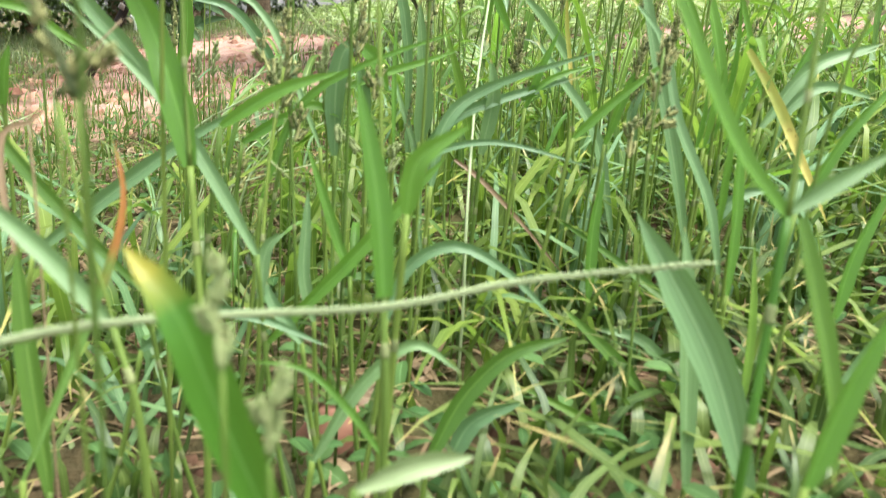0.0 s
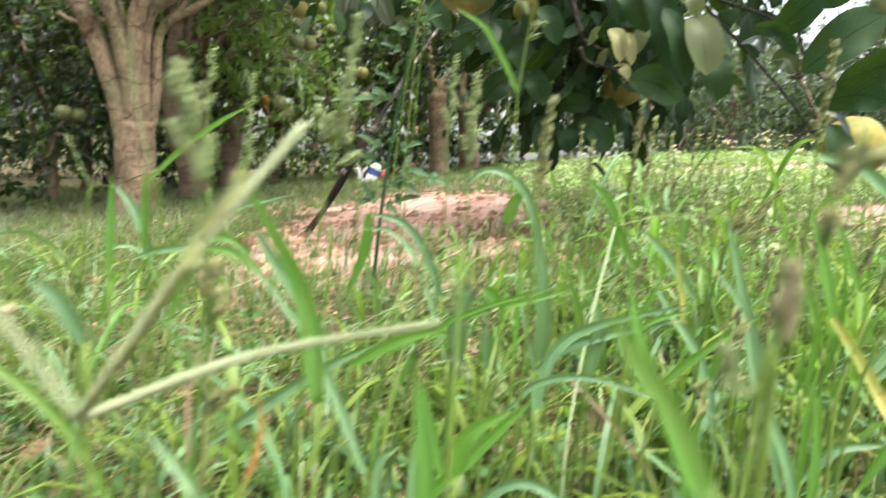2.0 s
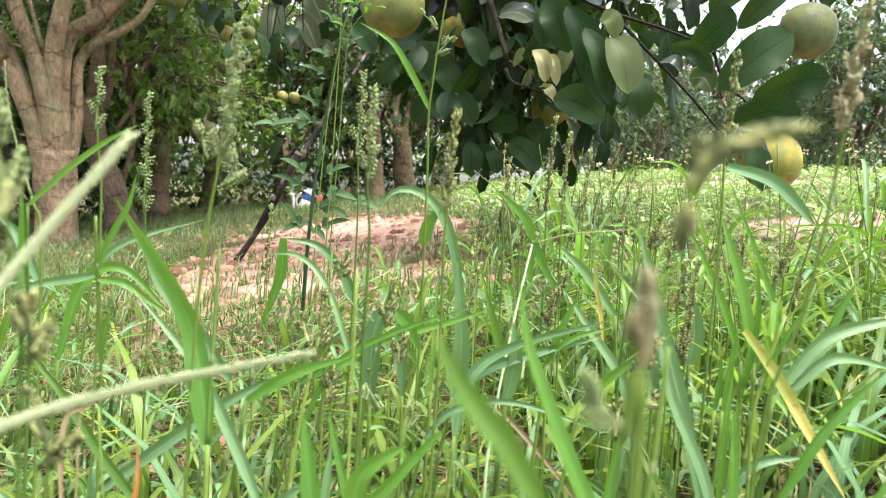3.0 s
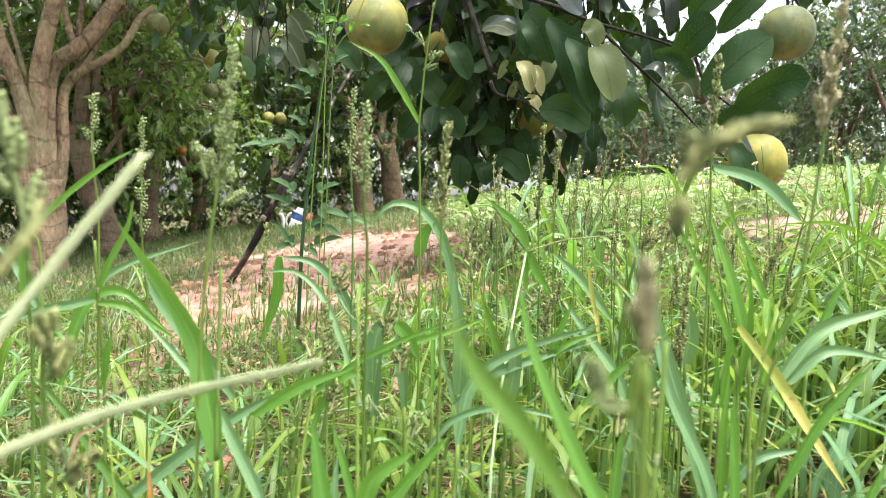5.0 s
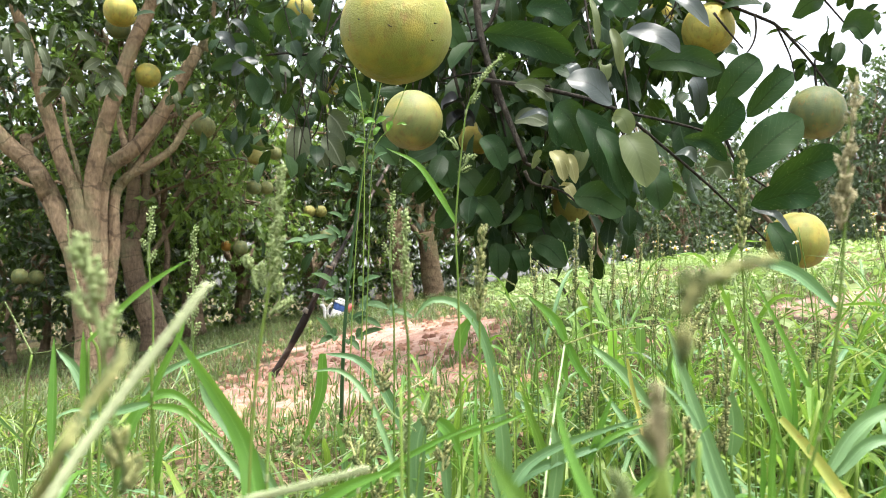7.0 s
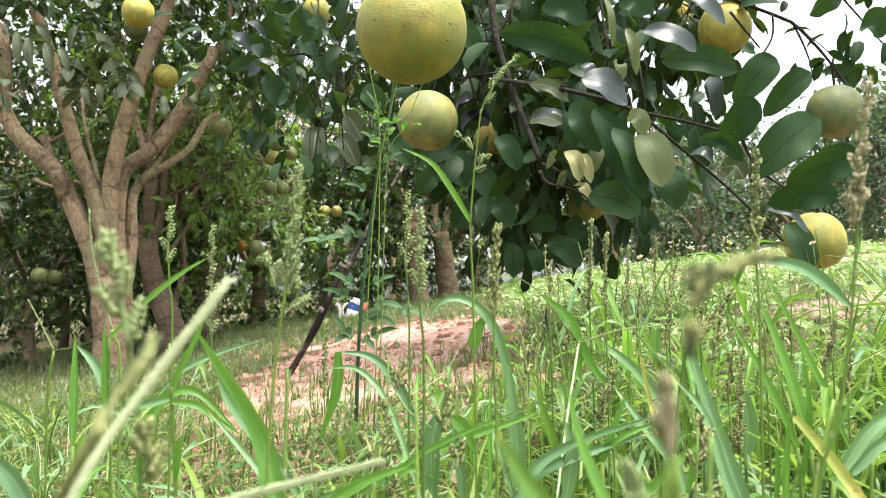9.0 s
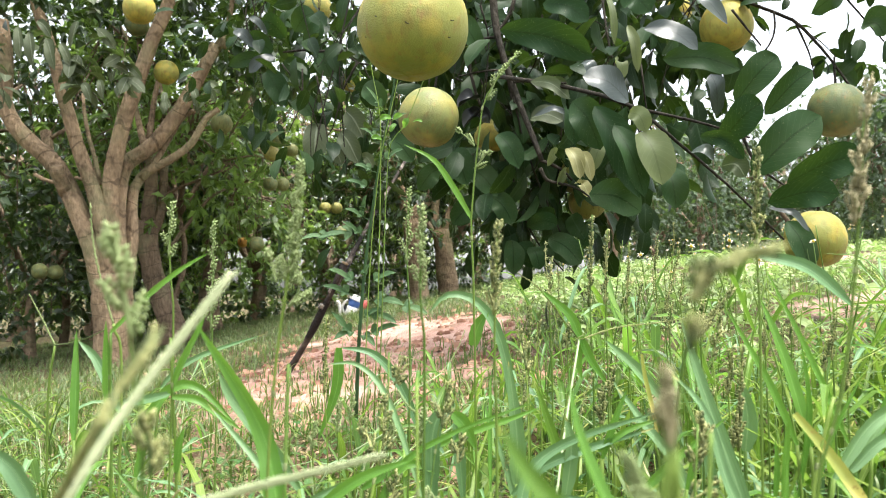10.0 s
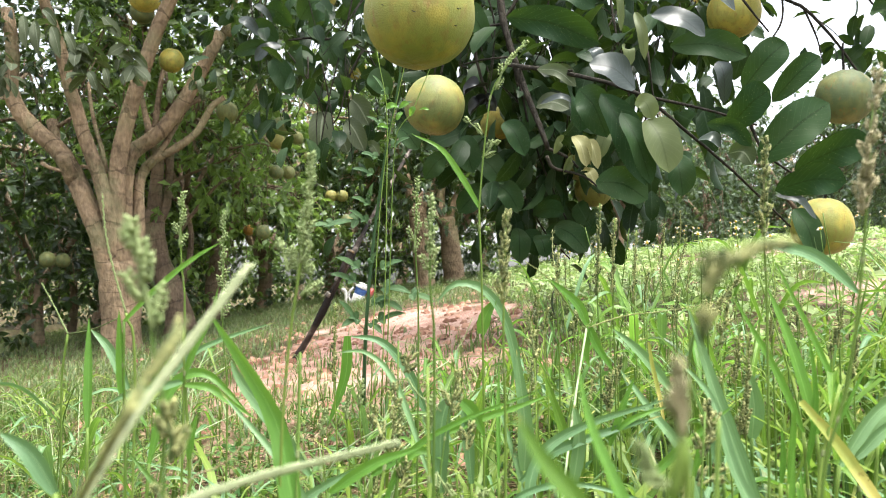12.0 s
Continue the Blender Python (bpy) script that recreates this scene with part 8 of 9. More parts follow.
blade(pl, [(0.041, 0.128, 0.264), (0.033, 0.129, 0.276), (0.027, 0.130, 0.283), (0.022, 0.131, 0.291)], 0.0038, M_BLADE, full=0.4, base=0.4)
pl = grass_plant(rooted(0.195, 0.461))
stem(pl, [(0.214, 0.458, 0.050), (0.211, 0.459, 0.092), (0.209, 0.460, 0.135)], 0.0013, 0.0012)
blade(pl, [(0.209, 0.460, 0.135), (0.195, 0.465, 0.188), (0.176, 0.470, 0.247), (0.160, 0.475, 0.302)], 0.0095, M_BLUE, full=0.4, base=0.4)
pl = grass_plant(rooted(0.241, 0.515))
stem(pl, [(0.266, 0.509, 0.059), (0.256, 0.512, 0.137), (0.250, 0.513, 0.215)], 0.0013, 0.0012)
blade(pl, [(0.250, 0.513, 0.215), (0.232, 0.517, 0.258), (0.206, 0.522, 0.307)], 0.0056, M_LIME, base=0.4)
pl = grass_plant(rooted(0.271, 0.513))
stem(pl, [(0.298, 0.508, 0.065), (0.289, 0.510, 0.141), (0.283, 0.511, 0.217)], 0.0013, 0.0012)
blade(pl, [(0.283, 0.511, 0.217), (0.260, 0.517, 0.276), (0.234, 0.522, 0.334)], 0.0046, M_LIME, base=0.4)
pl = grass_plant(rooted(0.258, 0.462))
stem(pl, [(0.219, 0.462, 0.057), (0.237, 0.462, 0.131), (0.248, 0.462, 0.205)], 0.0013, 0.0012)
blade(pl, [(0.248, 0.462, 0.205), (0.276, 0.463, 0.241), (0.322, 0.461, 0.258)], 0.0077, M_BLUE, base=0.4)
blade(pl, [(0.258, 0.462, 0.210), (0.283, 0.462, 0.230), (0.324, 0.459, 0.225)], 0.0071, M_BLUE)
pl = grass_plant(rooted(0.203, 0.363))
stem(pl, [(0.182, 0.362, 0.044), (0.193, 0.363, 0.110), (0.200, 0.363, 0.176)], 0.0013, 0.0012)
blade(pl, [(0.200, 0.363, 0.176), (0.221, 0.364, 0.214), (0.247, 0.365, 0.243)], 0.0055, M_LIME, base=0.4)
pl = grass_plant(rooted(0.193, 0.412))
stem(pl, [(0.196, 0.410, 0.046), (0.196, 0.411, 0.100), (0.196, 0.412, 0.155)], 0.0013, 0.0012)
blade(pl, [(0.196, 0.412, 0.155), (0.197, 0.415, 0.191), (0.200, 0.417, 0.227)], 0.0047, M_LIME, base=0.4)
stem(pl, [(0.207, 0.410, 0.047), (0.206, 0.411, 0.102), (0.205, 0.412, 0.156)], 0.0013, 0.0012)
blade(pl, [(0.205, 0.412, 0.156), (0.203, 0.414, 0.186), (0.203, 0.416, 0.215)], 0.0047, M_LIME, base=0.4)
pl = grass_plant(rooted(0.225, 0.460))
stem(pl, [(0.202, 0.460, 0.052), (0.214, 0.460, 0.097), (0.222, 0.460, 0.143)], 0.0013, 0.0012)
blade(pl, [(0.222, 0.460, 0.143), (0.240, 0.460, 0.164), (0.270, 0.459, 0.170)], 0.0071, M_BLUE, base=0.4)
pl = grass_plant(rooted(0.001, 0.326))
stem(pl, [(-0.000, 0.304, 0.009), (0.004, 0.305, 0.098), (0.007, 0.306, 0.187)], 0.0013, 0.0012)
blade(pl, [(0.007, 0.306, 0.187), (0.010, 0.307, 0.204), (0.026, 0.307, 0.216)], 0.0074, M_LIME, base=0.4)
pl = grass_plant(rooted(0.095, 0.513))
stem(pl, [(0.030, 0.515, 0.027), (0.048, 0.514, 0.103), (0.060, 0.513, 0.180)], 0.0013, 0.0012)
blade(pl, [(0.060, 0.513, 0.180), (0.080, 0.512, 0.199), (0.117, 0.511, 0.214), (0.155, 0.510, 0.226)], 0.0066, M_BLUE, base=0.4)
pl = grass_plant(rooted(0.154, 0.462))
stem(pl, [(0.101, 0.464, 0.037), (0.119, 0.463, 0.115), (0.131, 0.462, 0.194)], 0.0013, 0.0012)
blade(pl, [(0.131, 0.462, 0.194), (0.151, 0.461, 0.214), (0.184, 0.459, 0.242)], 0.0053, M_LIME, base=0.4)
pl = grass_plant(rooted(0.165, 0.608))
stem(pl, [(0.222, 0.613, 0.053), (0.203, 0.611, 0.140), (0.192, 0.610, 0.226)], 0.0013, 0.0012)
blade(pl, [(0.192, 0.610, 0.226), (0.165, 0.608, 0.258), (0.142, 0.607, 0.278)], 0.0087, M_BLUE, base=0.4)
pl = grass_plant(rooted(0.099, 0.513))
stem(pl, [(0.092, 0.516, 0.033), (0.094, 0.514, 0.105), (0.095, 0.513, 0.176)], 0.0013, 0.0012)
blade(pl, [(0.095, 0.513, 0.176), (0.099, 0.511, 0.210), (0.095, 0.510, 0.233)], 0.0092, M_BLUE, base=0.4)
pl = grass_plant(rooted(0.074, 0.564))
stem(pl, [(0.069, 0.566, 0.030), (0.068, 0.564, 0.103), (0.068, 0.564, 0.175)], 0.0013, 0.0012)
blade(pl, [(0.068, 0.564, 0.175), (0.068, 0.561, 0.208), (0.061, 0.558, 0.265)], 0.0123, M_BLUE, base=0.4)
pl = grass_plant(rooted(0.239, 0.559))
stem(pl, [(0.234, 0.564, 0.058), (0.235, 0.563, 0.130), (0.235, 0.562, 0.201)], 0.0013, 0.0012)
blade(pl, [(0.235, 0.562, 0.201), (0.236, 0.560, 0.226), (0.230, 0.558, 0.255)], 0.0131, M_BLUE, base=0.4)
pl = grass_plant(rooted(-0.163, 0.514), "grass plant with fresh bright blades and a dark seed cluster")
stem(pl, [(-0.163, 0.514, -0.011), (-0.163, 0.514, 0.170), (-0.166, 0.510, 0.238), (-0.168, 0.507, 0.282)], 0.0012, 0.0010, M_STEM)
blade(pl, [(-0.168, 0.509, 0.245), (-0.159, 0.508, 0.268), (-0.148, 0.506, 0.290), (-0.144, 0.505, 0.309)], 0.0046, M_LIME)
blade(pl, [(-0.166, 0.509, 0.243), (-0.149, 0.509, 0.241), (-0.136, 0.510, 0.232), (-0.118, 0.511, 0.220)], 0.0053, M_LIME)
blade(pl, [(-0.163, 0.512, 0.193), (-0.161, 0.511, 0.211), (-0.158, 0.511, 0.223)], 0.0053, M_LIME)
blade(pl, [(-0.168, 0.509, 0.245), (-0.183, 0.509, 0.241), (-0.202, 0.510, 0.237), (-0.220, 0.510, 0.229)], 0.0059, M_BLUE)
pl = grass_plant(rooted(-0.196, 0.491))
blade(pl, [(-0.199, 0.487, 0.286), (-0.176, 0.485, 0.309), (-0.154, 0.484, 0.327), (-0.136, 0.483, 0.338)], 0.0041, M_LIME)
blade(pl, [(-0.200, 0.489, 0.240), (-0.201, 0.488, 0.265), (-0.202, 0.486, 0.294)], 0.0057, M_LIME)
stem(pl, [(-0.198, 0.493, -0.018), (-0.198, 0.493, 0.190), (-0.199, 0.489, 0.247), (-0.199, 0.487, 0.286)], 0.0010, 0.0010, M_STEM)
spike(pl, [(-0.206, 0.506, 0.291), (-0.214, 0.504, 0.319), (-0.220, 0.503, 0.345), (-0.222, 0.501, 0.371)], M_SEEDP, seed_size=0.0028, step=0.003)
stem(pl, [(-0.200, 0.509, -0.018), (-0.200, 0.509, 0.245), (-0.206, 0.506, 0.291)], 0.0008, 0.0010, M_STEM)
pl = grass_plant(rooted(-0.296, 0.613))
stem(pl, [(-0.302, 0.615, -0.031), (-0.302, 0.615, 0.159), (-0.301, 0.610, 0.231), (-0.296, 0.608, 0.269)], 0.0008, 0.0010, M_STEM)
spike(pl, [(-0.296, 0.608, 0.269), (-0.306, 0.607, 0.289), (-0.317, 0.605, 0.310)], M_SEEDP, seed_size=0.002)
spike(pl, [(-0.296, 0.608, 0.269), (-0.276, 0.608, 0.273), (-0.254, 0.607, 0.283)], M_SEED, seed_size=0.0015)
pl = grass_plant(rooted(-0.156, 0.310))
stem(pl, [(-0.122, 0.313, -0.017), (-0.139, 0.311, 0.105), (-0.149, 0.310, 0.226)], 0.0013, 0.0012)
blade(pl, [(-0.149, 0.310, 0.226), (-0.159, 0.309, 0.242), (-0.172, 0.308, 0.251)], 0.0079, M_BLUE, base=0.4)
pl = grass_plant(rooted(-0.029, 0.412))
stem(pl, [(-0.083, 0.413, 0.003), (-0.065, 0.412, 0.101), (-0.053, 0.412, 0.199)], 0.0013, 0.0012)
blade(pl, [(-0.053, 0.412, 0.199), (-0.029, 0.411, 0.215), (-0.003, 0.410, 0.225)], 0.0063, M_LIME, base=0.4)
pl = grass_plant(rooted(-0.071, 0.379), "grass culm with a thick pale green seed head")
stem(pl, [(-0.073, 0.381, -0.001), (-0.073, 0.381, 0.208), (-0.069, 0.377, 0.280), (-0.063, 0.374, 0.324), (-0.058, 0.371, 0.374)], 0.0010, 0.0006, M_STEM)
head(pl, [(-0.065, 0.375, 0.313), (-0.061, 0.373, 0.341), (-0.057, 0.370, 0.377)], M_SEEDP, racemes=13, length=0.012, spread=0.35, per=18, seed_size=0.0028)
head(pl, [(-0.069, 0.374, 0.318), (-0.071, 0.374, 0.324), (-0.072, 0.374, 0.328)], M_SEEDP, racemes=2, length=0.011, spread=0.4, per=18)
head(pl, [(-0.063, 0.375, 0.306), (-0.059, 0.375, 0.312), (-0.058, 0.374, 0.316)], M_SEEDP, racemes=2, length=0.011, spread=0.4, per=18)
pl = grass_plant(rooted(-0.067, 0.208), "grass culm with a pale seed head close to the eye")
stem(pl, [(-0.067, 0.208, -0.007), (-0.067, 0.208, 0.255), (-0.069, 0.206, 0.285), (-0.071, 0.205, 0.306)], 0.0006, 0.0005, M_STEM)
head(pl, [(-0.070, 0.205, 0.300), (-0.073, 0.204, 0.315), (-0.076, 0.203, 0.326)], M_SEEDP, racemes=6, length=0.01, spread=0.4, per=14)
head(pl, [(-0.065, 0.207, 0.264), (-0.065, 0.207, 0.270), (-0.066, 0.207, 0.276)], M_SEED, racemes=3, length=0.008, spread=0.4, per=14)
pl = grass_plant(rooted(0.051, 0.131))
stem(pl, [(0.050, 0.132, 0.010), (0.050, 0.132, 0.272), (0.051, 0.131, 0.285), (0.054, 0.130, 0.304), (0.054, 0.129, 0.313)], 0.0002, 0.0002, M_STEM)
head(pl, [(0.054, 0.129, 0.312), (0.057, 0.129, 0.317), (0.068, 0.129, 0.321)], M_SEED, racemes=8, length=0.005, seed_size=0.0018, spread=0.3, per=14)
head(pl, [(0.054, 0.130, 0.304), (0.054, 0.129, 0.306), (0.054, 0.129, 0.307)], M_SEED, racemes=2, length=0.004, seed_size=0.0018, spread=0.4, per=12)
pl = grass_plant(rooted(0.050, 0.131))
stem(pl, [(0.049, 0.132, 0.010), (0.049, 0.132, 0.272), (0.050, 0.131, 0.289)], 0.0002, 0.0002, M_STEM)
head(pl, [(0.051, 0.131, 0.288), (0.050, 0.130, 0.293), (0.050, 0.130, 0.299)], M_SEEDB, racemes=5, length=0.005, seed_size=0.0018, spread=0.3, per=14)
pl = grass_plant(rooted(0.051, 0.147))
stem(pl, [(0.057, 0.147, 0.012), (0.057, 0.147, 0.263), (0.054, 0.147, 0.273)], 0.0007, 0.0010, M_STEM)
head(pl, [(0.053, 0.146, 0.275), (0.050, 0.146, 0.277), (0.048, 0.146, 0.281)], M_SEEDP, racemes=4, length=0.005, seed_size=0.0018, spread=0.3, per=14)
pl = grass_plant(rooted(0.168, 0.310), "tall grass culm with a rusty seed head")
stem(pl, [(0.161, 0.310, 0.036), (0.161, 0.310, 0.216), (0.172, 0.307, 0.274), (0.177, 0.304, 0.324), (0.180, 0.300, 0.387)], 0.0008, 0.0006, M_STEM)
head(pl, [(0.176, 0.302, 0.342), (0.178, 0.301, 0.364), (0.183, 0.299, 0.403)], M_SEEDB, racemes=12, length=0.008, spread=0.4, per=14)
pl = grass_plant(rooted(-0.109, 0.166), "finger grass culm with long pale seed spikes close to the eye")
stem(pl, [rooted(-0.109, 0.166), (-0.104, 0.176, 0.12), (-0.089, 0.186, 0.242)], 0.0009, 0.0008)
spike(pl, [(-0.089, 0.186, 0.242), (-0.071, 0.198, 0.278), (-0.045, 0.209, 0.318)], M_SPIKE, seed_size=0.0040, step=0.0008, radius=0.0009)
spike(pl, [(-0.089, 0.186, 0.242), (-0.052, 0.204, 0.257), (-0.005, 0.250, 0.261)], M_SPIKE, seed_size=0.0040, step=0.0008, radius=0.0009)
spike(pl, [(-0.089, 0.186, 0.242), (-0.118, 0.189, 0.273), (-0.158, 0.194, 0.322)], M_SPIKE, seed_size=0.0040, step=0.0008, radius=0.0009)
spike(pl, [(-0.089, 0.186, 0.242), (-0.053, 0.145, 0.284), (-0.050, 0.150, 0.293), (-0.046, 0.152, 0.300), (-0.045, 0.155, 0.304)], M_SEED, seed_size=0.0036, step=0.0008, radius=0.0009)
pl = grass_plant(rooted(-0.098, 0.351))
stem(pl, [(-0.111, 0.352, -0.009), (-0.111, 0.352, 0.166), (-0.112, 0.355, 0.204), (-0.109, 0.356, 0.221), (-0.095, 0.355, 0.227), (-0.082, 0.355, 0.240)], 0.0005, 0.0003, M_DRY)
pl = grass_plant(rooted(-0.141, 0.091), "grass plant with a blade leaning close before the eye")
stem(pl, [(-0.157, 0.067, -0.023), (-0.138, 0.068, 0.091), (-0.127, 0.069, 0.205)], 0.0013, 0.0012)
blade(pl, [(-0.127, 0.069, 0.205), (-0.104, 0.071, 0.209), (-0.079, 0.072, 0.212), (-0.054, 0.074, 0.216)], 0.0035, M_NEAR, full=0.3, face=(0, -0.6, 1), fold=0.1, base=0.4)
pl = grass_plant(rooted(-0.042, 0.200), "grass culm with a seed head close to the eye")
stem(pl, [rooted(-0.042, 0.200), (-0.046, 0.200, 0.185)], 0.0007, 0.0005)
head(pl, [(-0.046, 0.200, 0.185), (-0.047, 0.203, 0.193), (-0.047, 0.205, 0.201)], M_SEEDP, racemes=4, length=0.006, spread=0.35, per=14, seed_size=0.0022)
pl = grass_plant(rooted(-0.034, 0.200), "grass culm with a seed head close to the eye")
stem(pl, [rooted(-0.034, 0.200), (-0.038, 0.200, 0.168)], 0.0007, 0.0005)
head(pl, [(-0.038, 0.200, 0.168), (-0.038, 0.201, 0.175), (-0.036, 0.202, 0.181)], M_SEEDP, racemes=4, length=0.006, spread=0.35, per=14, seed_size=0.0022)
pl = grass_plant(rooted(-0.071, 0.244), "grass culm with a seed head close to the eye")
stem(pl, [rooted(-0.071, 0.244), (-0.075, 0.244, 0.225)], 0.0007, 0.0005)
head(pl, [(-0.075, 0.244, 0.225), (-0.080, 0.248, 0.236), (-0.086, 0.252, 0.244)], M_SEED, racemes=4, length=0.006, spread=0.35, per=14, seed_size=0.0022)
pl = grass_plant(rooted(-0.075, 0.245), "grass culm with a seed head close to the eye")
stem(pl, [rooted(-0.075, 0.245), (-0.079, 0.245, 0.225)], 0.0007, 0.0005)
head(pl, [(-0.079, 0.245, 0.225), (-0.074, 0.245, 0.230), (-0.070, 0.245, 0.233)], M_SEED, racemes=4, length=0.006, spread=0.35, per=14, seed_size=0.0022)
pl = grass_plant(rooted(-0.269, 0.393))
stem(pl, [(-0.262, 0.387, -0.033), (-0.262, 0.387, 0.103), (-0.268, 0.395, 0.156)], 0.0008, 0.0010, M_PALE)
spike(pl, [(-0.268, 0.396, 0.156), (-0.265, 0.403, 0.203), (-0.264, 0.411, 0.246)], M_SPIKE, seed_size=0.002)
pl = grass_plant(rooted(-0.142, 0.335))
stem(pl, [(-0.112, 0.332, -0.015), (-0.131, 0.335, 0.062), (-0.142, 0.337, 0.139)], 0.0013, 0.0012)
blade(pl, [(-0.142, 0.337, 0.139), (-0.171, 0.342, 0.176), (-0.204, 0.344, 0.200), (-0.249, 0.345, 0.215), (-0.295, 0.344, 0.216)], 0.0057, M_BLADE, base=0.4)
pl = grass_plant(rooted(-0.247, 0.294))
stem(pl, [(-0.251, 0.287, -0.035), (-0.249, 0.290, 0.022), (-0.248, 0.292, 0.078)], 0.0013, 0.0012)
blade(pl, [(-0.248, 0.292, 0.078), (-0.246, 0.296, 0.103), (-0.238, 0.300, 0.121)], 0.0100, M_BLUE, base=0.4)
pl = grass_plant(rooted(-0.124, 0.405))
stem(pl, [(-0.055, 0.394, -0.002), (-0.073, 0.397, 0.064), (-0.084, 0.398, 0.130)], 0.0013, 0.0012)
blade(pl, [(-0.084, 0.398, 0.130), (-0.120, 0.404, 0.170), (-0.142, 0.408, 0.199), (-0.164, 0.411, 0.222)], 0.0050, M_BLADE, base=0.4)
pl = grass_plant(rooted(-0.229, 0.361))
stem(pl, [(-0.147, 0.362, -0.019), (-0.165, 0.364, 0.027), (-0.176, 0.365, 0.073)], 0.0013, 0.0012)
blade(pl, [(-0.176, 0.365, 0.073), (-0.206, 0.368, 0.097), (-0.236, 0.367, 0.100), (-0.259, 0.365, 0.092)], 0.0069, M_LIME, base=0.4)
stem(pl, [(-0.253, 0.356, -0.028), (-0.238, 0.359, 0.015), (-0.229, 0.361, 0.059)], 0.0013, 0.0012)
blade(pl, [(-0.229, 0.361, 0.059), (-0.207, 0.365, 0.079), (-0.167, 0.370, 0.104)], 0.0047, M_BLUE, base=0.4)
pl = grass_plant(rooted(-0.315, 0.464))
stem(pl, [(-0.354, 0.454, -0.045), (-0.350, 0.457, 0.013), (-0.347, 0.459, 0.070)], 0.0013, 0.0012)
blade(pl, [(-0.347, 0.459, 0.070), (-0.337, 0.467, 0.116), (-0.310, 0.474, 0.148), (-0.286, 0.478, 0.165)], 0.0079, M_BLUE, base=0.4)
blade(pl, [(-0.302, 0.462, 0.074), (-0.326, 0.462, 0.083), (-0.364, 0.461, 0.083)], 0.0066, M_BLUE)
pl = grass_plant(rooted(-0.270, 0.589))
stem(pl, [(-0.260, 0.576, -0.026), (-0.264, 0.582, 0.086), (-0.267, 0.585, 0.199)], 0.0013, 0.0012)
blade(pl, [(-0.267, 0.585, 0.199), (-0.271, 0.593, 0.243), (-0.275, 0.599, 0.283)], 0.0071, M_LIME, base=0.4)
blade(pl, [(-0.239, 0.591, 0.228), (-0.256, 0.596, 0.258), (-0.273, 0.598, 0.274)], 0.0079, M_BLUE)
pl = grass_plant(rooted(-0.197, 0.539))
stem(pl, [(-0.210, 0.526, -0.016), (-0.203, 0.531, 0.084), (-0.199, 0.535, 0.184)], 0.0013, 0.0012)
blade(pl, [(-0.199, 0.535, 0.184), (-0.188, 0.543, 0.234), (-0.164, 0.546, 0.246), (-0.132, 0.543, 0.219)], 0.0080, M_LIME, base=0.4)
pl = grass_plant(rooted(0.007, 0.246), "grass plant with a dry cream-coloured sheath")
stem(pl, [(-0.040, 0.236, 0.003), (-0.025, 0.238, 0.068), (-0.016, 0.239, 0.133)], 0.0013, 0.0012)
blade(pl, [(-0.016, 0.239, 0.133), (-0.001, 0.240, 0.138), (0.015, 0.241, 0.139)], 0.0062, M_CREAM, full=0.5, base=0.4)
pl = grass_plant(rooted(0.171, 0.563), "grass plant with a straw-yellow withered blade")
stem(pl, [(0.173, 0.563, 0.048), (0.173, 0.563, 0.176), (0.169, 0.562, 0.205)], 0.0008, 0.0010, M_STEM)
blade(pl, [(0.158, 0.557, 0.271), (0.161, 0.559, 0.254), (0.167, 0.560, 0.229), (0.172, 0.562, 0.201)], 0.0033, M_YELLOW, full=0.5)
pl = grass_plant(rooted(0.120, 0.512))
stem(pl, [(0.108, 0.514, 0.037), (0.115, 0.513, 0.121), (0.120, 0.512, 0.205)], 0.0013, 0.0012)
blade(pl, [(0.120, 0.512, 0.205), (0.127, 0.510, 0.229), (0.136, 0.509, 0.252)], 0.0049, M_LIME, base=0.4)
blade(pl, [(0.117, 0.511, 0.210), (0.136, 0.510, 0.224), (0.162, 0.510, 0.233)], 0.0040, M_LIME)
pl = grass_plant(rooted(0.250, 0.513))
stem(pl, [(0.246, 0.515, 0.059), (0.248, 0.514, 0.120), (0.250, 0.513, 0.181)], 0.0013, 0.0012)
blade(pl, [(0.250, 0.513, 0.181), (0.256, 0.510, 0.227), (0.255, 0.508, 0.257), (0.250, 0.506, 0.285)], 0.0043, M_LIME, base=0.4)
stem(pl, [(0.252, 0.515, 0.061), (0.257, 0.514, 0.121), (0.260, 0.513, 0.181)], 0.0013, 0.0012)
blade(pl, [(0.260, 0.513, 0.181), (0.271, 0.511, 0.219), (0.293, 0.508, 0.265)], 0.0036, M_LIME, base=0.4)
pl = grass_plant(rooted(0.228, 0.482))
stem(pl, [(0.223, 0.485, 0.054), (0.225, 0.483, 0.121), (0.226, 0.482, 0.189)], 0.0013, 0.0012)
blade(pl, [(0.226, 0.482, 0.189), (0.228, 0.481, 0.218), (0.229, 0.479, 0.239)], 0.0047, M_LIME, base=0.4)
stem(pl, [(0.218, 0.484, 0.053), (0.220, 0.483, 0.121), (0.221, 0.482, 0.189)], 0.0013, 0.0012)
blade(pl, [(0.221, 0.482, 0.189), (0.222, 0.481, 0.207), (0.221, 0.480, 0.225)], 0.0040, M_LIME, base=0.4)
pl = grass_plant(rooted(0.012, 0.532))
blade(pl, [(0.010, 0.531, 0.208), (0.036, 0.531, 0.219), (0.059, 0.530, 0.227), (0.082, 0.530, 0.236)], 0.0048, M_LIME)
stem(pl, [(0.032, 0.536, 0.022), (0.030, 0.535, 0.097), (0.028, 0.534, 0.173)], 0.0013, 0.0012)
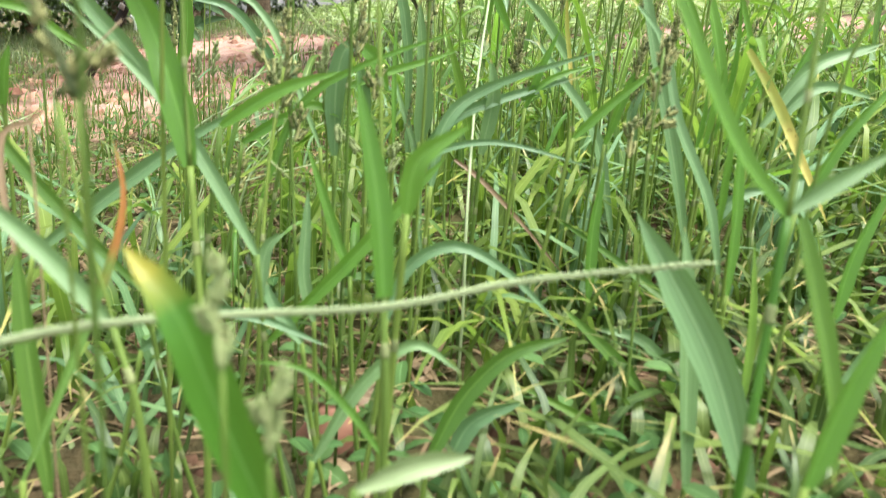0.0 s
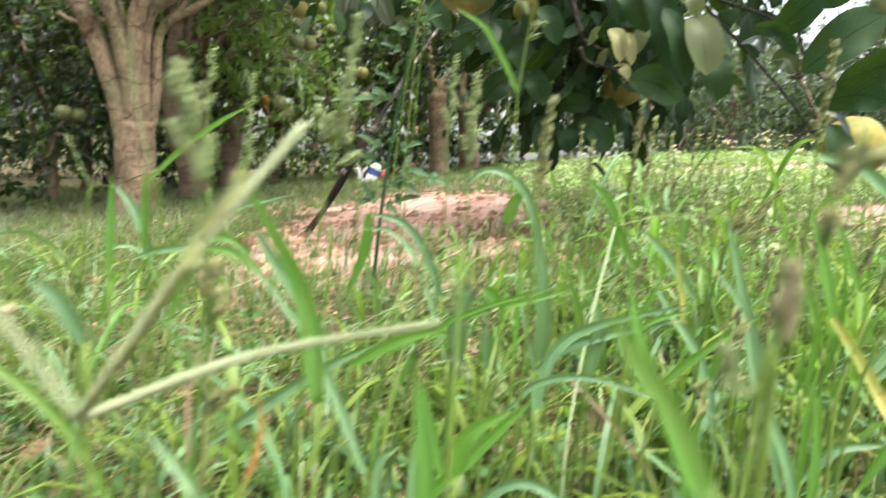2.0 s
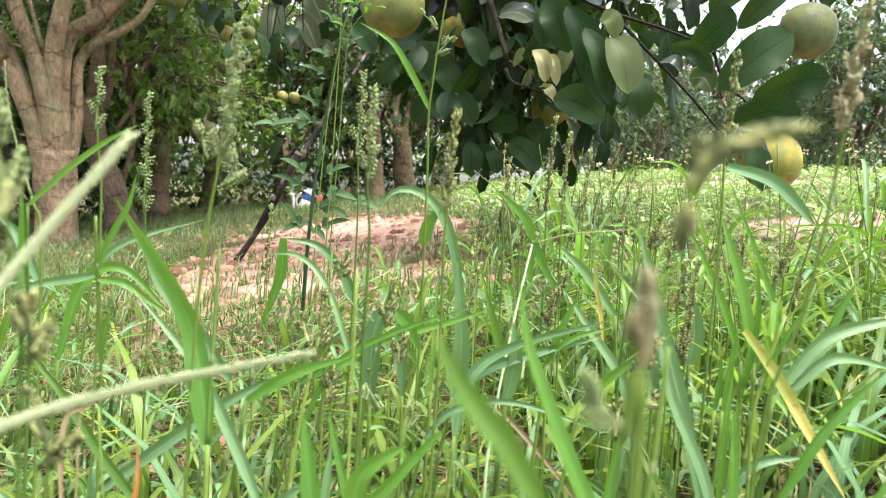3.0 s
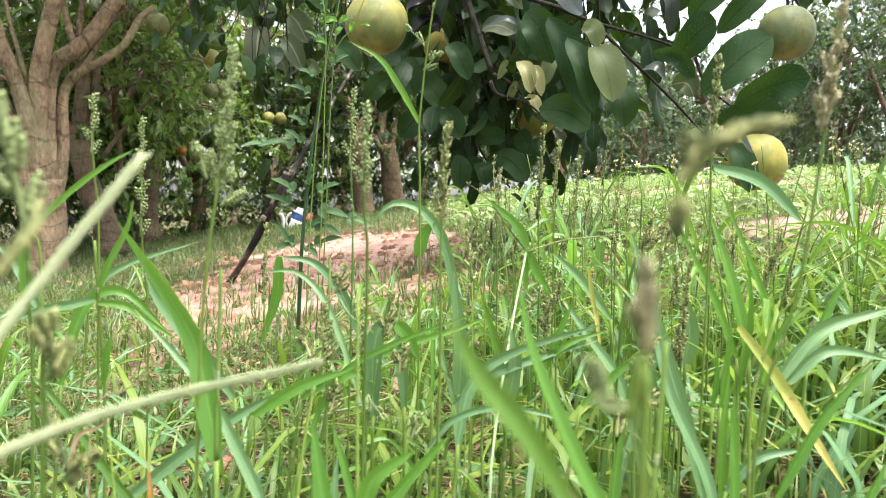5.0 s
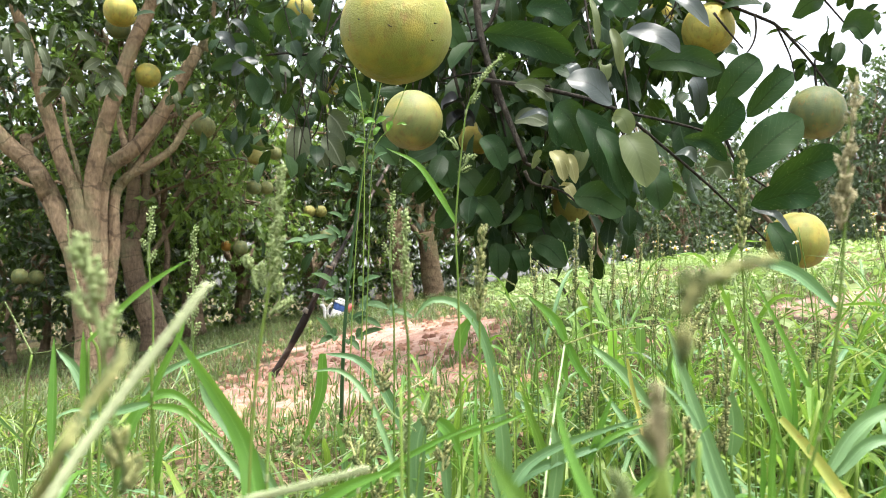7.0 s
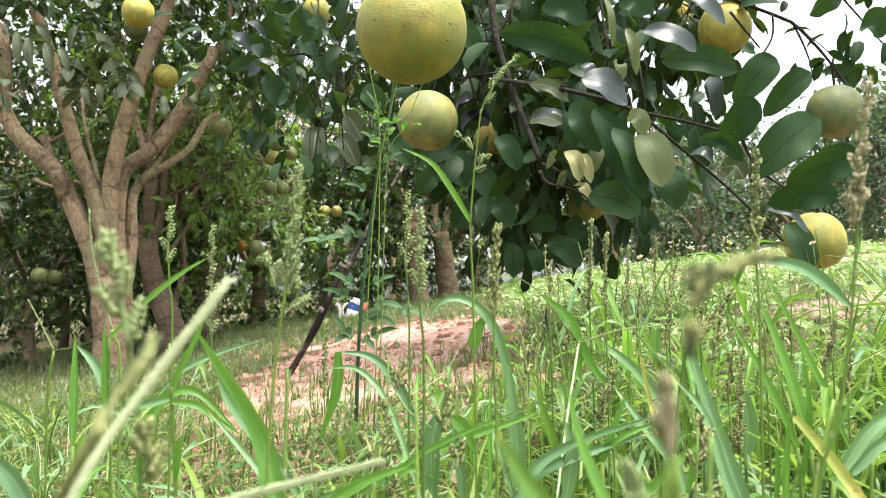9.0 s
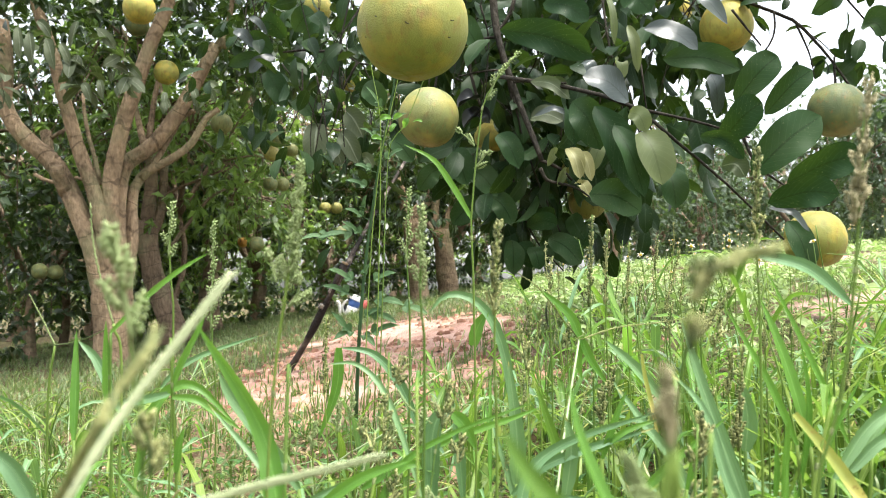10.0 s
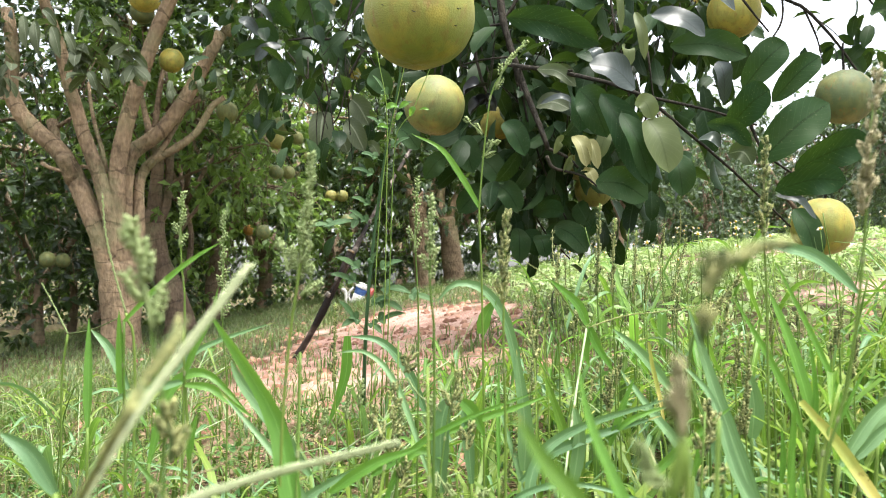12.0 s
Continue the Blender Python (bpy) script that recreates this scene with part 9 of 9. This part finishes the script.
blade(pl, [(0.028, 0.534, 0.173), (0.025, 0.532, 0.205), (0.021, 0.530, 0.227)], 0.0082, M_BLUE, full=0.5, base=0.4)
pl = grass_plant(rooted(0.109, 0.575))
stem(pl, [(0.118, 0.576, 0.038), (0.113, 0.575, 0.100), (0.109, 0.574, 0.163)], 0.0013, 0.0012)
blade(pl, [(0.109, 0.574, 0.163), (0.098, 0.572, 0.202), (0.081, 0.569, 0.251)], 0.0081, M_BLADE, base=0.4)
pl = grass_plant(rooted(-0.075, 0.472))
stem(pl, [(-0.044, 0.475, 0.002), (-0.062, 0.473, 0.097), (-0.074, 0.472, 0.193)], 0.0013, 0.0012)
blade(pl, [(-0.074, 0.472, 0.193), (-0.095, 0.470, 0.223), (-0.116, 0.469, 0.249), (-0.124, 0.468, 0.264)], 0.0085, M_BLUE, base=0.4)
pl = grass_plant(rooted(-0.258, 0.762))
stem(pl, [(-0.297, 0.764, -0.019), (-0.278, 0.762, 0.099), (-0.267, 0.761, 0.217)], 0.0013, 0.0012)
blade(pl, [(-0.267, 0.761, 0.217), (-0.247, 0.760, 0.238), (-0.216, 0.759, 0.254), (-0.163, 0.758, 0.272)], 0.0064, M_BLUE, base=0.4)
pl = grass_plant(rooted(-0.017, 0.512))
stem(pl, [(-0.051, 0.513, 0.013), (-0.033, 0.513, 0.103), (-0.021, 0.512, 0.192)], 0.0013, 0.0012)
blade(pl, [(-0.021, 0.512, 0.192), (-0.006, 0.512, 0.200), (0.016, 0.512, 0.192)], 0.0053, M_LIME, base=0.4)
stem(pl, [(-0.075, 0.565, 0.011), (-0.056, 0.564, 0.090), (-0.045, 0.564, 0.170)], 0.0013, 0.0012)
blade(pl, [(-0.045, 0.564, 0.170), (-0.021, 0.563, 0.186), (-0.004, 0.563, 0.192)], 0.0065, M_LIME, base=0.4)
pl = grass_plant(rooted(0.185, 0.513))
stem(pl, [(0.166, 0.515, 0.046), (0.172, 0.514, 0.116), (0.176, 0.513, 0.185)], 0.0013, 0.0012)
blade(pl, [(0.176, 0.513, 0.185), (0.185, 0.511, 0.219), (0.194, 0.510, 0.235)], 0.0059, M_LIME, base=0.4)
stem(pl, [(0.206, 0.515, 0.050), (0.200, 0.514, 0.117), (0.196, 0.513, 0.185)], 0.0013, 0.0012)
blade(pl, [(0.196, 0.513, 0.185), (0.190, 0.511, 0.205), (0.197, 0.510, 0.222)], 0.0073, M_BLUE, base=0.4)
pl = grass_plant(rooted(0.215, 0.610), "slender grass culm with a dark seed head")
stem(pl, [(0.219, 0.611, 0.058), (0.219, 0.611, 0.218), (0.216, 0.608, 0.263), (0.215, 0.607, 0.283), (0.216, 0.606, 0.300)], 0.0008, 0.0005, M_STEM)
head(pl, [(0.214, 0.607, 0.281), (0.215, 0.606, 0.290), (0.217, 0.606, 0.300)], M_SEED, racemes=5, length=0.008, spread=0.26, per=12)
pl = grass_plant(rooted(0.223, 0.562), "slender grass culm with a dark seed head")
stem(pl, [(0.226, 0.563, 0.057), (0.226, 0.563, 0.185), (0.223, 0.560, 0.226), (0.222, 0.559, 0.245), (0.223, 0.557, 0.275)], 0.0008, 0.0005, M_STEM)
head(pl, [(0.221, 0.559, 0.242), (0.223, 0.558, 0.259), (0.224, 0.557, 0.275)], M_SEED, racemes=8, length=0.008, spread=0.26, per=12)
pl = grass_plant(rooted(0.207, 0.514), "slender grass culm with a dark seed head")
stem(pl, [(0.210, 0.514, 0.052), (0.210, 0.514, 0.161), (0.207, 0.512, 0.198), (0.207, 0.511, 0.215), (0.207, 0.510, 0.233)], 0.0008, 0.0005, M_STEM)
head(pl, [(0.206, 0.511, 0.213), (0.207, 0.510, 0.223), (0.208, 0.510, 0.233)], M_SEED, racemes=5, length=0.008, spread=0.26, per=12)
pl = grass_plant(rooted(0.328, 0.713), "slender grass culm with a dark seed head")
stem(pl, [(0.332, 0.713, 0.081), (0.332, 0.713, 0.182), (0.329, 0.710, 0.234), (0.327, 0.708, 0.258), (0.328, 0.707, 0.289)], 0.0008, 0.0005, M_STEM)
head(pl, [(0.326, 0.709, 0.255), (0.328, 0.708, 0.272), (0.330, 0.707, 0.289)], M_SEED, racemes=7, length=0.008, spread=0.26, per=12)
pl = grass_plant(rooted(0.361, 0.762), "slender grass culm with a dark seed head")
stem(pl, [(0.365, 0.763, 0.089), (0.365, 0.763, 0.195), (0.361, 0.759, 0.251), (0.360, 0.757, 0.277), (0.361, 0.756, 0.296)], 0.0008, 0.0005, M_STEM)
head(pl, [(0.359, 0.758, 0.274), (0.360, 0.757, 0.285), (0.363, 0.756, 0.296)], M_SEED, racemes=5, length=0.008, spread=0.26, per=12)
pl = grass_plant(rooted(0.318, 0.612), "slender grass culm with a dark seed head")
stem(pl, [(0.322, 0.612, 0.075), (0.322, 0.612, 0.192), (0.319, 0.610, 0.237), (0.318, 0.608, 0.257), (0.318, 0.607, 0.277)], 0.0008, 0.0005, M_STEM)
head(pl, [(0.317, 0.609, 0.255), (0.318, 0.608, 0.266), (0.320, 0.607, 0.277)], M_SEED, racemes=5, length=0.008, spread=0.26, per=12)
pl = grass_plant(rooted(0.336, 0.613), "slender grass culm with a dark seed head")
stem(pl, [(0.340, 0.614, 0.078), (0.340, 0.614, 0.174), (0.337, 0.611, 0.219), (0.336, 0.609, 0.240), (0.336, 0.607, 0.273)], 0.0008, 0.0005, M_STEM)
head(pl, [(0.335, 0.610, 0.237), (0.336, 0.608, 0.255), (0.338, 0.607, 0.273)], M_SEED, racemes=8, length=0.008, spread=0.26, per=12)
pl = grass_plant(rooted(0.250, 0.812), "slender grass culm with a dark seed head")
stem(pl, [(0.255, 0.812, 0.072), (0.255, 0.812, 0.201), (0.251, 0.809, 0.261), (0.250, 0.807, 0.288), (0.251, 0.805, 0.318)], 0.0008, 0.0005, M_STEM)
head(pl, [(0.249, 0.807, 0.285), (0.250, 0.806, 0.301), (0.252, 0.805, 0.318)], M_SEED, racemes=6, length=0.008, spread=0.26, per=12)
pl = grass_plant(rooted(0.248, 0.912), "slender grass culm with a dark seed head")
stem(pl, [(0.253, 0.913, 0.075), (0.253, 0.913, 0.197), (0.249, 0.909, 0.264), (0.247, 0.907, 0.295), (0.248, 0.905, 0.328)], 0.0008, 0.0005, M_STEM)
head(pl, [(0.246, 0.907, 0.291), (0.247, 0.906, 0.310), (0.250, 0.904, 0.328)], M_SEED, racemes=6, length=0.008, spread=0.26, per=12)
pl = grass_plant(rooted(0.298, 0.911), "slender grass culm with a dark seed head")
stem(pl, [(0.304, 0.912, 0.084), (0.304, 0.912, 0.211), (0.299, 0.908, 0.278), (0.297, 0.906, 0.309), (0.298, 0.904, 0.339)], 0.0008, 0.0005, M_STEM)
head(pl, [(0.296, 0.906, 0.305), (0.298, 0.905, 0.322), (0.300, 0.904, 0.339)], M_SEED, racemes=5, length=0.008, spread=0.26, per=12)
pl = grass_plant(rooted(0.191, 0.514), "slender grass culm with a dark seed head")
stem(pl, [(0.194, 0.514, 0.050), (0.194, 0.514, 0.159), (0.191, 0.512, 0.196), (0.190, 0.511, 0.213), (0.191, 0.510, 0.224)], 0.0008, 0.0005, M_STEM)
head(pl, [(0.190, 0.511, 0.211), (0.191, 0.511, 0.218), (0.192, 0.510, 0.224)], M_SEED, racemes=5, length=0.008, spread=0.26, per=12)
pl = grass_plant(rooted(0.147, 0.613), "slender grass culm with a dark seed head")
stem(pl, [(0.151, 0.614, 0.046), (0.151, 0.614, 0.170), (0.148, 0.611, 0.215), (0.147, 0.610, 0.235), (0.148, 0.609, 0.253)], 0.0008, 0.0005, M_STEM)
head(pl, [(0.146, 0.610, 0.233), (0.147, 0.609, 0.243), (0.149, 0.609, 0.253)], M_SEED, racemes=5, length=0.008, spread=0.26, per=12)
pl = grass_plant(rooted(0.101, 0.712), "slender grass culm with a dark seed head")
stem(pl, [(0.106, 0.713, 0.042), (0.106, 0.713, 0.190), (0.102, 0.710, 0.242), (0.101, 0.708, 0.267), (0.101, 0.707, 0.287)], 0.0008, 0.0005, M_STEM)
head(pl, [(0.100, 0.708, 0.263), (0.101, 0.708, 0.275), (0.103, 0.707, 0.287)], M_SEED, racemes=5, length=0.008, spread=0.26, per=12)
pl = grass_plant(rooted(-0.065, 0.666), "slender grass culm with a dark seed head")
stem(pl, [(-0.061, 0.666, 0.012), (-0.061, 0.666, 0.136), (-0.065, 0.663, 0.185), (-0.066, 0.662, 0.207), (-0.065, 0.661, 0.226)], 0.0008, 0.0005, M_STEM)
head(pl, [(-0.067, 0.662, 0.204), (-0.065, 0.661, 0.215), (-0.064, 0.661, 0.226)], M_SEEDP, racemes=5, length=0.006, spread=0.3, per=12)
pl = grass_plant(rooted(-0.077, 0.666), "slender grass culm with a dark seed head")
stem(pl, [(-0.073, 0.667, 0.010), (-0.073, 0.667, 0.124), (-0.076, 0.664, 0.173), (-0.077, 0.663, 0.195), (-0.077, 0.661, 0.219)], 0.0008, 0.0005, M_STEM)
head(pl, [(-0.078, 0.663, 0.192), (-0.077, 0.662, 0.206), (-0.075, 0.661, 0.219)], M_SEEDP, racemes=6, length=0.006, spread=0.3, per=12)
pl = grass_plant(rooted(-0.024, 0.565), "slender grass culm with a dark seed head")
stem(pl, [(-0.021, 0.566, 0.015), (-0.021, 0.566, 0.141), (-0.024, 0.563, 0.182), (-0.025, 0.562, 0.201), (-0.024, 0.561, 0.221)], 0.0008, 0.0005, M_STEM)
head(pl, [(-0.026, 0.562, 0.199), (-0.024, 0.561, 0.210), (-0.023, 0.561, 0.221)], M_SEEDP, racemes=6, length=0.006, spread=0.3, per=12)
pl = grass_plant(rooted(-0.090, 0.616), "slender grass culm with a dark seed head")
stem(pl, [(-0.086, 0.617, 0.006), (-0.086, 0.617, 0.125), (-0.089, 0.614, 0.170), (-0.090, 0.613, 0.190), (-0.090, 0.612, 0.208)], 0.0008, 0.0005, M_STEM)
head(pl, [(-0.091, 0.613, 0.188), (-0.090, 0.612, 0.198), (-0.088, 0.612, 0.208)], M_SEEDP, racemes=5, length=0.006, spread=0.3, per=12)
pl = grass_plant(rooted(-0.000, 0.514), "slender grass culm with a dark seed head")
stem(pl, [(0.003, 0.514, 0.017), (0.003, 0.514, 0.161), (0.000, 0.512, 0.198), (-0.001, 0.511, 0.215), (-0.000, 0.510, 0.235)], 0.0008, 0.0005, M_STEM)
head(pl, [(-0.002, 0.511, 0.213), (-0.001, 0.510, 0.224), (0.001, 0.510, 0.235)], M_SEEDP, racemes=6, length=0.006, spread=0.3, per=12)
# ---------------------------------------------------------------- stick, weed and litter on the bare patch
st = thing("dead_stick", (-0.566, 2.775, -0.006), "dark charred stick standing at a slant in the bare earth", "stick")
part("rod", tube([(-0.566, 2.775, -0.006), (-0.446, 2.734, 0.199), (-0.340, 2.701, 0.419)], 0.0135, 0.0125, 12, 9, 0.6), M_STICK, st)
part("rod", tube([(-0.375, 2.755, 0.342), (-0.327, 3.292, 0.597), (-0.197, 4.166, 1.071)], 0.010, 0.008, 10, 8, 0.6), M_STICK, st)
part("break", tube([(-0.340, 2.701, 0.419), (-0.337, 2.701, 0.427)], 0.0128, 0.010, 2, 9, 0.5), M_DRY, st, "pale broken end")
part("scar", tube([(-0.393, 2.717, 0.317), (-0.385, 2.716, 0.334)], 0.0138, 0.0136, 3, 9, 0.9), M_SCAR, st, "pale grey patch bare of bark")
part("scar", tube([(-0.423, 2.720, 0.258), (-0.415, 2.719, 0.274)], 0.0138, 0.0136, 3, 9, 0.9), M_SCAR, st, "pale grey patch bare of bark")
weed = thing("tall_weed", rooted(-0.171, 1.642), "tall thin weed with lobed green leaves beside the bare patch", "weed")
part("stem", tube([(-0.171, 1.642, 0.036), (-0.164, 1.611, 0.210), (-0.152, 1.602, 0.378), (-0.126, 1.571, 0.567), (-0.093, 1.531, 0.737), (-0.081, 1.523, 0.888)], 0.0048, 0.0014, 20, 7), M_HERB, weed)
pl = grass_plant(rooted(-0.125, 1.45), "slender pale green weed stems climbing past the fruit", "tall weeds")
stem(pl, [rooted(-0.136, 1.45), (-0.131, 1.450, 0.273), (-0.123, 1.450, 0.447), (-0.108, 1.450, 0.590), (-0.093, 1.450, 0.662), (-0.080, 1.450, 0.727), (-0.066, 1.450, 0.791)], 0.0013, 0.0008, M_STEM, False)
stem(pl, [rooted(-0.116, 1.45), (-0.111, 1.450, 0.295), (-0.110, 1.450, 0.557), (-0.113, 1.450, 0.660), (-0.125, 1.450, 0.723), (-0.132, 1.450, 0.759), (-0.137, 1.450, 0.802)], 0.0013, 0.0008, M_STEM, False)
stem(pl, [rooted(-0.108, 1.45), (-0.103, 1.450, 0.274), (-0.098, 1.450, 0.535), (-0.090, 1.450, 0.609), (-0.067, 1.450, 0.635), (-0.049, 1.450, 0.679), (-0.030, 1.450, 0.727), (-0.017, 1.450, 0.758)], 0.0013, 0.0008, M_STEM, False)
blade(pl, [(-0.090, 1.440, 0.652), (-0.100, 1.430, 0.651), (-0.111, 1.430, 0.647)], 0.014, M_LIME, oval=True, base=0.3)
blade(pl, [(-0.088, 1.440, 0.648), (-0.077, 1.430, 0.653), (-0.068, 1.430, 0.657)], 0.012, M_LIME, oval=True, base=0.3)
blade(pl, [(-0.066, 1.440, 0.633), (-0.061, 1.430, 0.642), (-0.057, 1.430, 0.650)], 0.012, M_LIME, oval=True, base=0.3)
blade(pl, [(-0.107, 1.440, 0.610), (-0.117, 1.430, 0.612), (-0.128, 1.430, 0.611)], 0.010, M_LIME, oval=True, base=0.3)
blade(pl, [(-0.081, 1.440, 0.641), (-0.086, 1.430, 0.633), (-0.091, 1.430, 0.623)], 0.010, M_LIME, oval=True, base=0.3)
blade(pl, [(-0.048, 1.440, 0.646), (-0.038, 1.430, 0.646), (-0.029, 1.430, 0.644)], 0.006, M_LIME, oval=True, base=0.3)


def lobed(a, b, w):
    """A weed leaf on a thin stalk: one long pointed blade with a short lobe at each side."""
    a, b = Vector(a), Vector(b)
    d = b - a
    k = a + d * 0.35
    out = [tube([a, k], 0.0008, 0.0006, 2, 4)]
    for turn, long in ((0.0, 0.75), (0.85, 0.26), (-0.85, 0.26)):
        e = k + Matrix.Rotation(turn, 3, (0, -0.8, 0.6)) @ d * long
        out.append(ribbon([k, k.lerp(e, 0.5) + Vector((0, 0, 0.004)), e], w * 0.75, (0, -0.7, 0.7), 6, 0.15, 0.5, 0.0, 0.15))
    return join(*out)


part("leaf", lobed((-0.157, 1.605, 0.330), (-0.220, 1.578, 0.361), 0.0220), M_HERB, weed)
part("leaf", lobed((-0.153, 1.604, 0.333), (-0.091, 1.579, 0.356), 0.0220), M_HERB, weed)
part("leaf", lobed((-0.163, 1.604, 0.336), (-0.139, 1.579, 0.373), 0.0188), M_HERB, weed)
part("leaf", lobed((-0.163, 1.606, 0.306), (-0.232, 1.581, 0.327), 0.0220), M_HERB, weed)
part("leaf", lobed((-0.146, 1.599, 0.426), (-0.195, 1.572, 0.460), 0.0188), M_HERB, weed)
part("leaf", lobed((-0.147, 1.598, 0.450), (-0.244, 1.575, 0.429), 0.0220), M_HERB, weed)
part("leaf", lobed((-0.212, 1.598, 0.437), (-0.278, 1.575, 0.427), 0.0188), M_HERB, weed)
part("leaf", lobed((-0.141, 1.597, 0.468), (-0.190, 1.572, 0.488), 0.0188), M_HERB, weed)
part("leaf", lobed((-0.165, 1.596, 0.472), (-0.148, 1.569, 0.516), 0.0188), M_HERB, weed)
part("leaf", lobed((-0.132, 1.593, 0.534), (-0.188, 1.568, 0.548), 0.0188), M_HERB, weed)
part("leaf", lobed((-0.130, 1.591, 0.570), (-0.171, 1.566, 0.580), 0.0220), M_HERB, weed)
part("leaf", lobed((-0.128, 1.590, 0.588), (-0.078, 1.565, 0.613), 0.0220), M_HERB, weed)
part("leaf", lobed((-0.162, 1.609, 0.258), (-0.123, 1.584, 0.278), 0.0220), M_HERB, weed)
part("leaf", lobed((-0.164, 1.610, 0.240), (-0.209, 1.587, 0.219), 0.0220), M_HERB, weed)
part("leaf", lobed((-0.162, 1.611, 0.222), (-0.086, 1.586, 0.246), 0.0220), M_HERB, weed)
part("leaf", lobed((-0.162, 1.610, 0.234), (-0.131, 1.587, 0.207), 0.0188), M_HERB, weed)
part("leaf", lobed((-0.166, 1.611, 0.210), (-0.215, 1.584, 0.269), 0.0188), M_HERB, weed)
part("leaf", lobed((-0.108, 1.584, 0.690), (-0.149, 1.557, 0.741), 0.0125), M_HERB, weed)
part("leaf", lobed((-0.097, 1.581, 0.750), (-0.045, 1.554, 0.788), 0.0125), M_HERB, weed)
part("leaf", lobed((-0.108, 1.585, 0.678), (-0.070, 1.560, 0.688), 0.0125), M_HERB, weed)
part("leaf", lobed((-0.119, 1.587, 0.636), (-0.160, 1.562, 0.656), 0.0157), M_HERB, weed)
part("leaf", lobed((-0.155, 1.606, 0.306), (-0.075, 1.583, 0.292), 0.0252), M_HERB, weed)
part("leaf", lobed((-0.091, 1.607, 0.295), (-0.024, 1.584, 0.274), 0.0220), M_HERB, weed)
part("leaf", lobed((-0.156, 1.607, 0.282), (-0.089, 1.585, 0.255), 0.0220), M_HERB, weed)
lit = thing("plastic_can", (-0.871, 7.620, 0.217), "white plastic can with a blue label lying on the grass", "litter")
part("body", tube([(-0.885, 7.620, 0.183), (-0.863, 7.620, 0.247)], 0.056, 0.064, 3, 16), M_BLUEP, lit, "blue label")
part("rim", tube([(-0.863, 7.620, 0.247), (-0.857, 7.620, 0.261)], 0.071, 0.071, 2, 16), M_WHITE, lit, "white rim")
part("lid", tube([(-0.857, 7.620, 0.261), (-0.851, 7.620, 0.281), (-0.845, 7.620, 0.298)], 0.052, 0.04, 4, 16), M_WHITE, lit, "white lid")
part("base", tube([(-0.915, 7.620, 0.090), (-0.885, 7.620, 0.183)], 0.064, 0.060, 3, 16), M_WHITE, lit, "white base")
part("handle", tube([(-1.063, 7.620, 0.230), (-1.034, 7.620, 0.226), (-1.020, 7.620, 0.166), (-1.020, 7.620, 0.098)], 0.017, 0.017, 10, 8), M_WHITE, lit, "white curved handle")
part("strap", tube([(-0.942, 7.620, 0.256), (-0.981, 7.620, 0.217), (-0.992, 7.620, 0.158), (-0.966, 7.620, 0.107)], 0.011, 0.011, 10, 8), M_WHITE, lit, "white curved strap")
part("rag", tube([(-0.960, 7.654, 0.183), (-0.990, 7.654, 0.132), (-0.966, 7.654, 0.090)], 0.03, 0.02, 4, 6, 0.5), M_BLACKP, lit, "dark rag")
part("tag", tube([(-0.796, 7.620, 0.158), (-0.750, 7.620, 0.243)], 0.03, 0.026, 2, 6), M_REDP, lit, "red printed scrap")
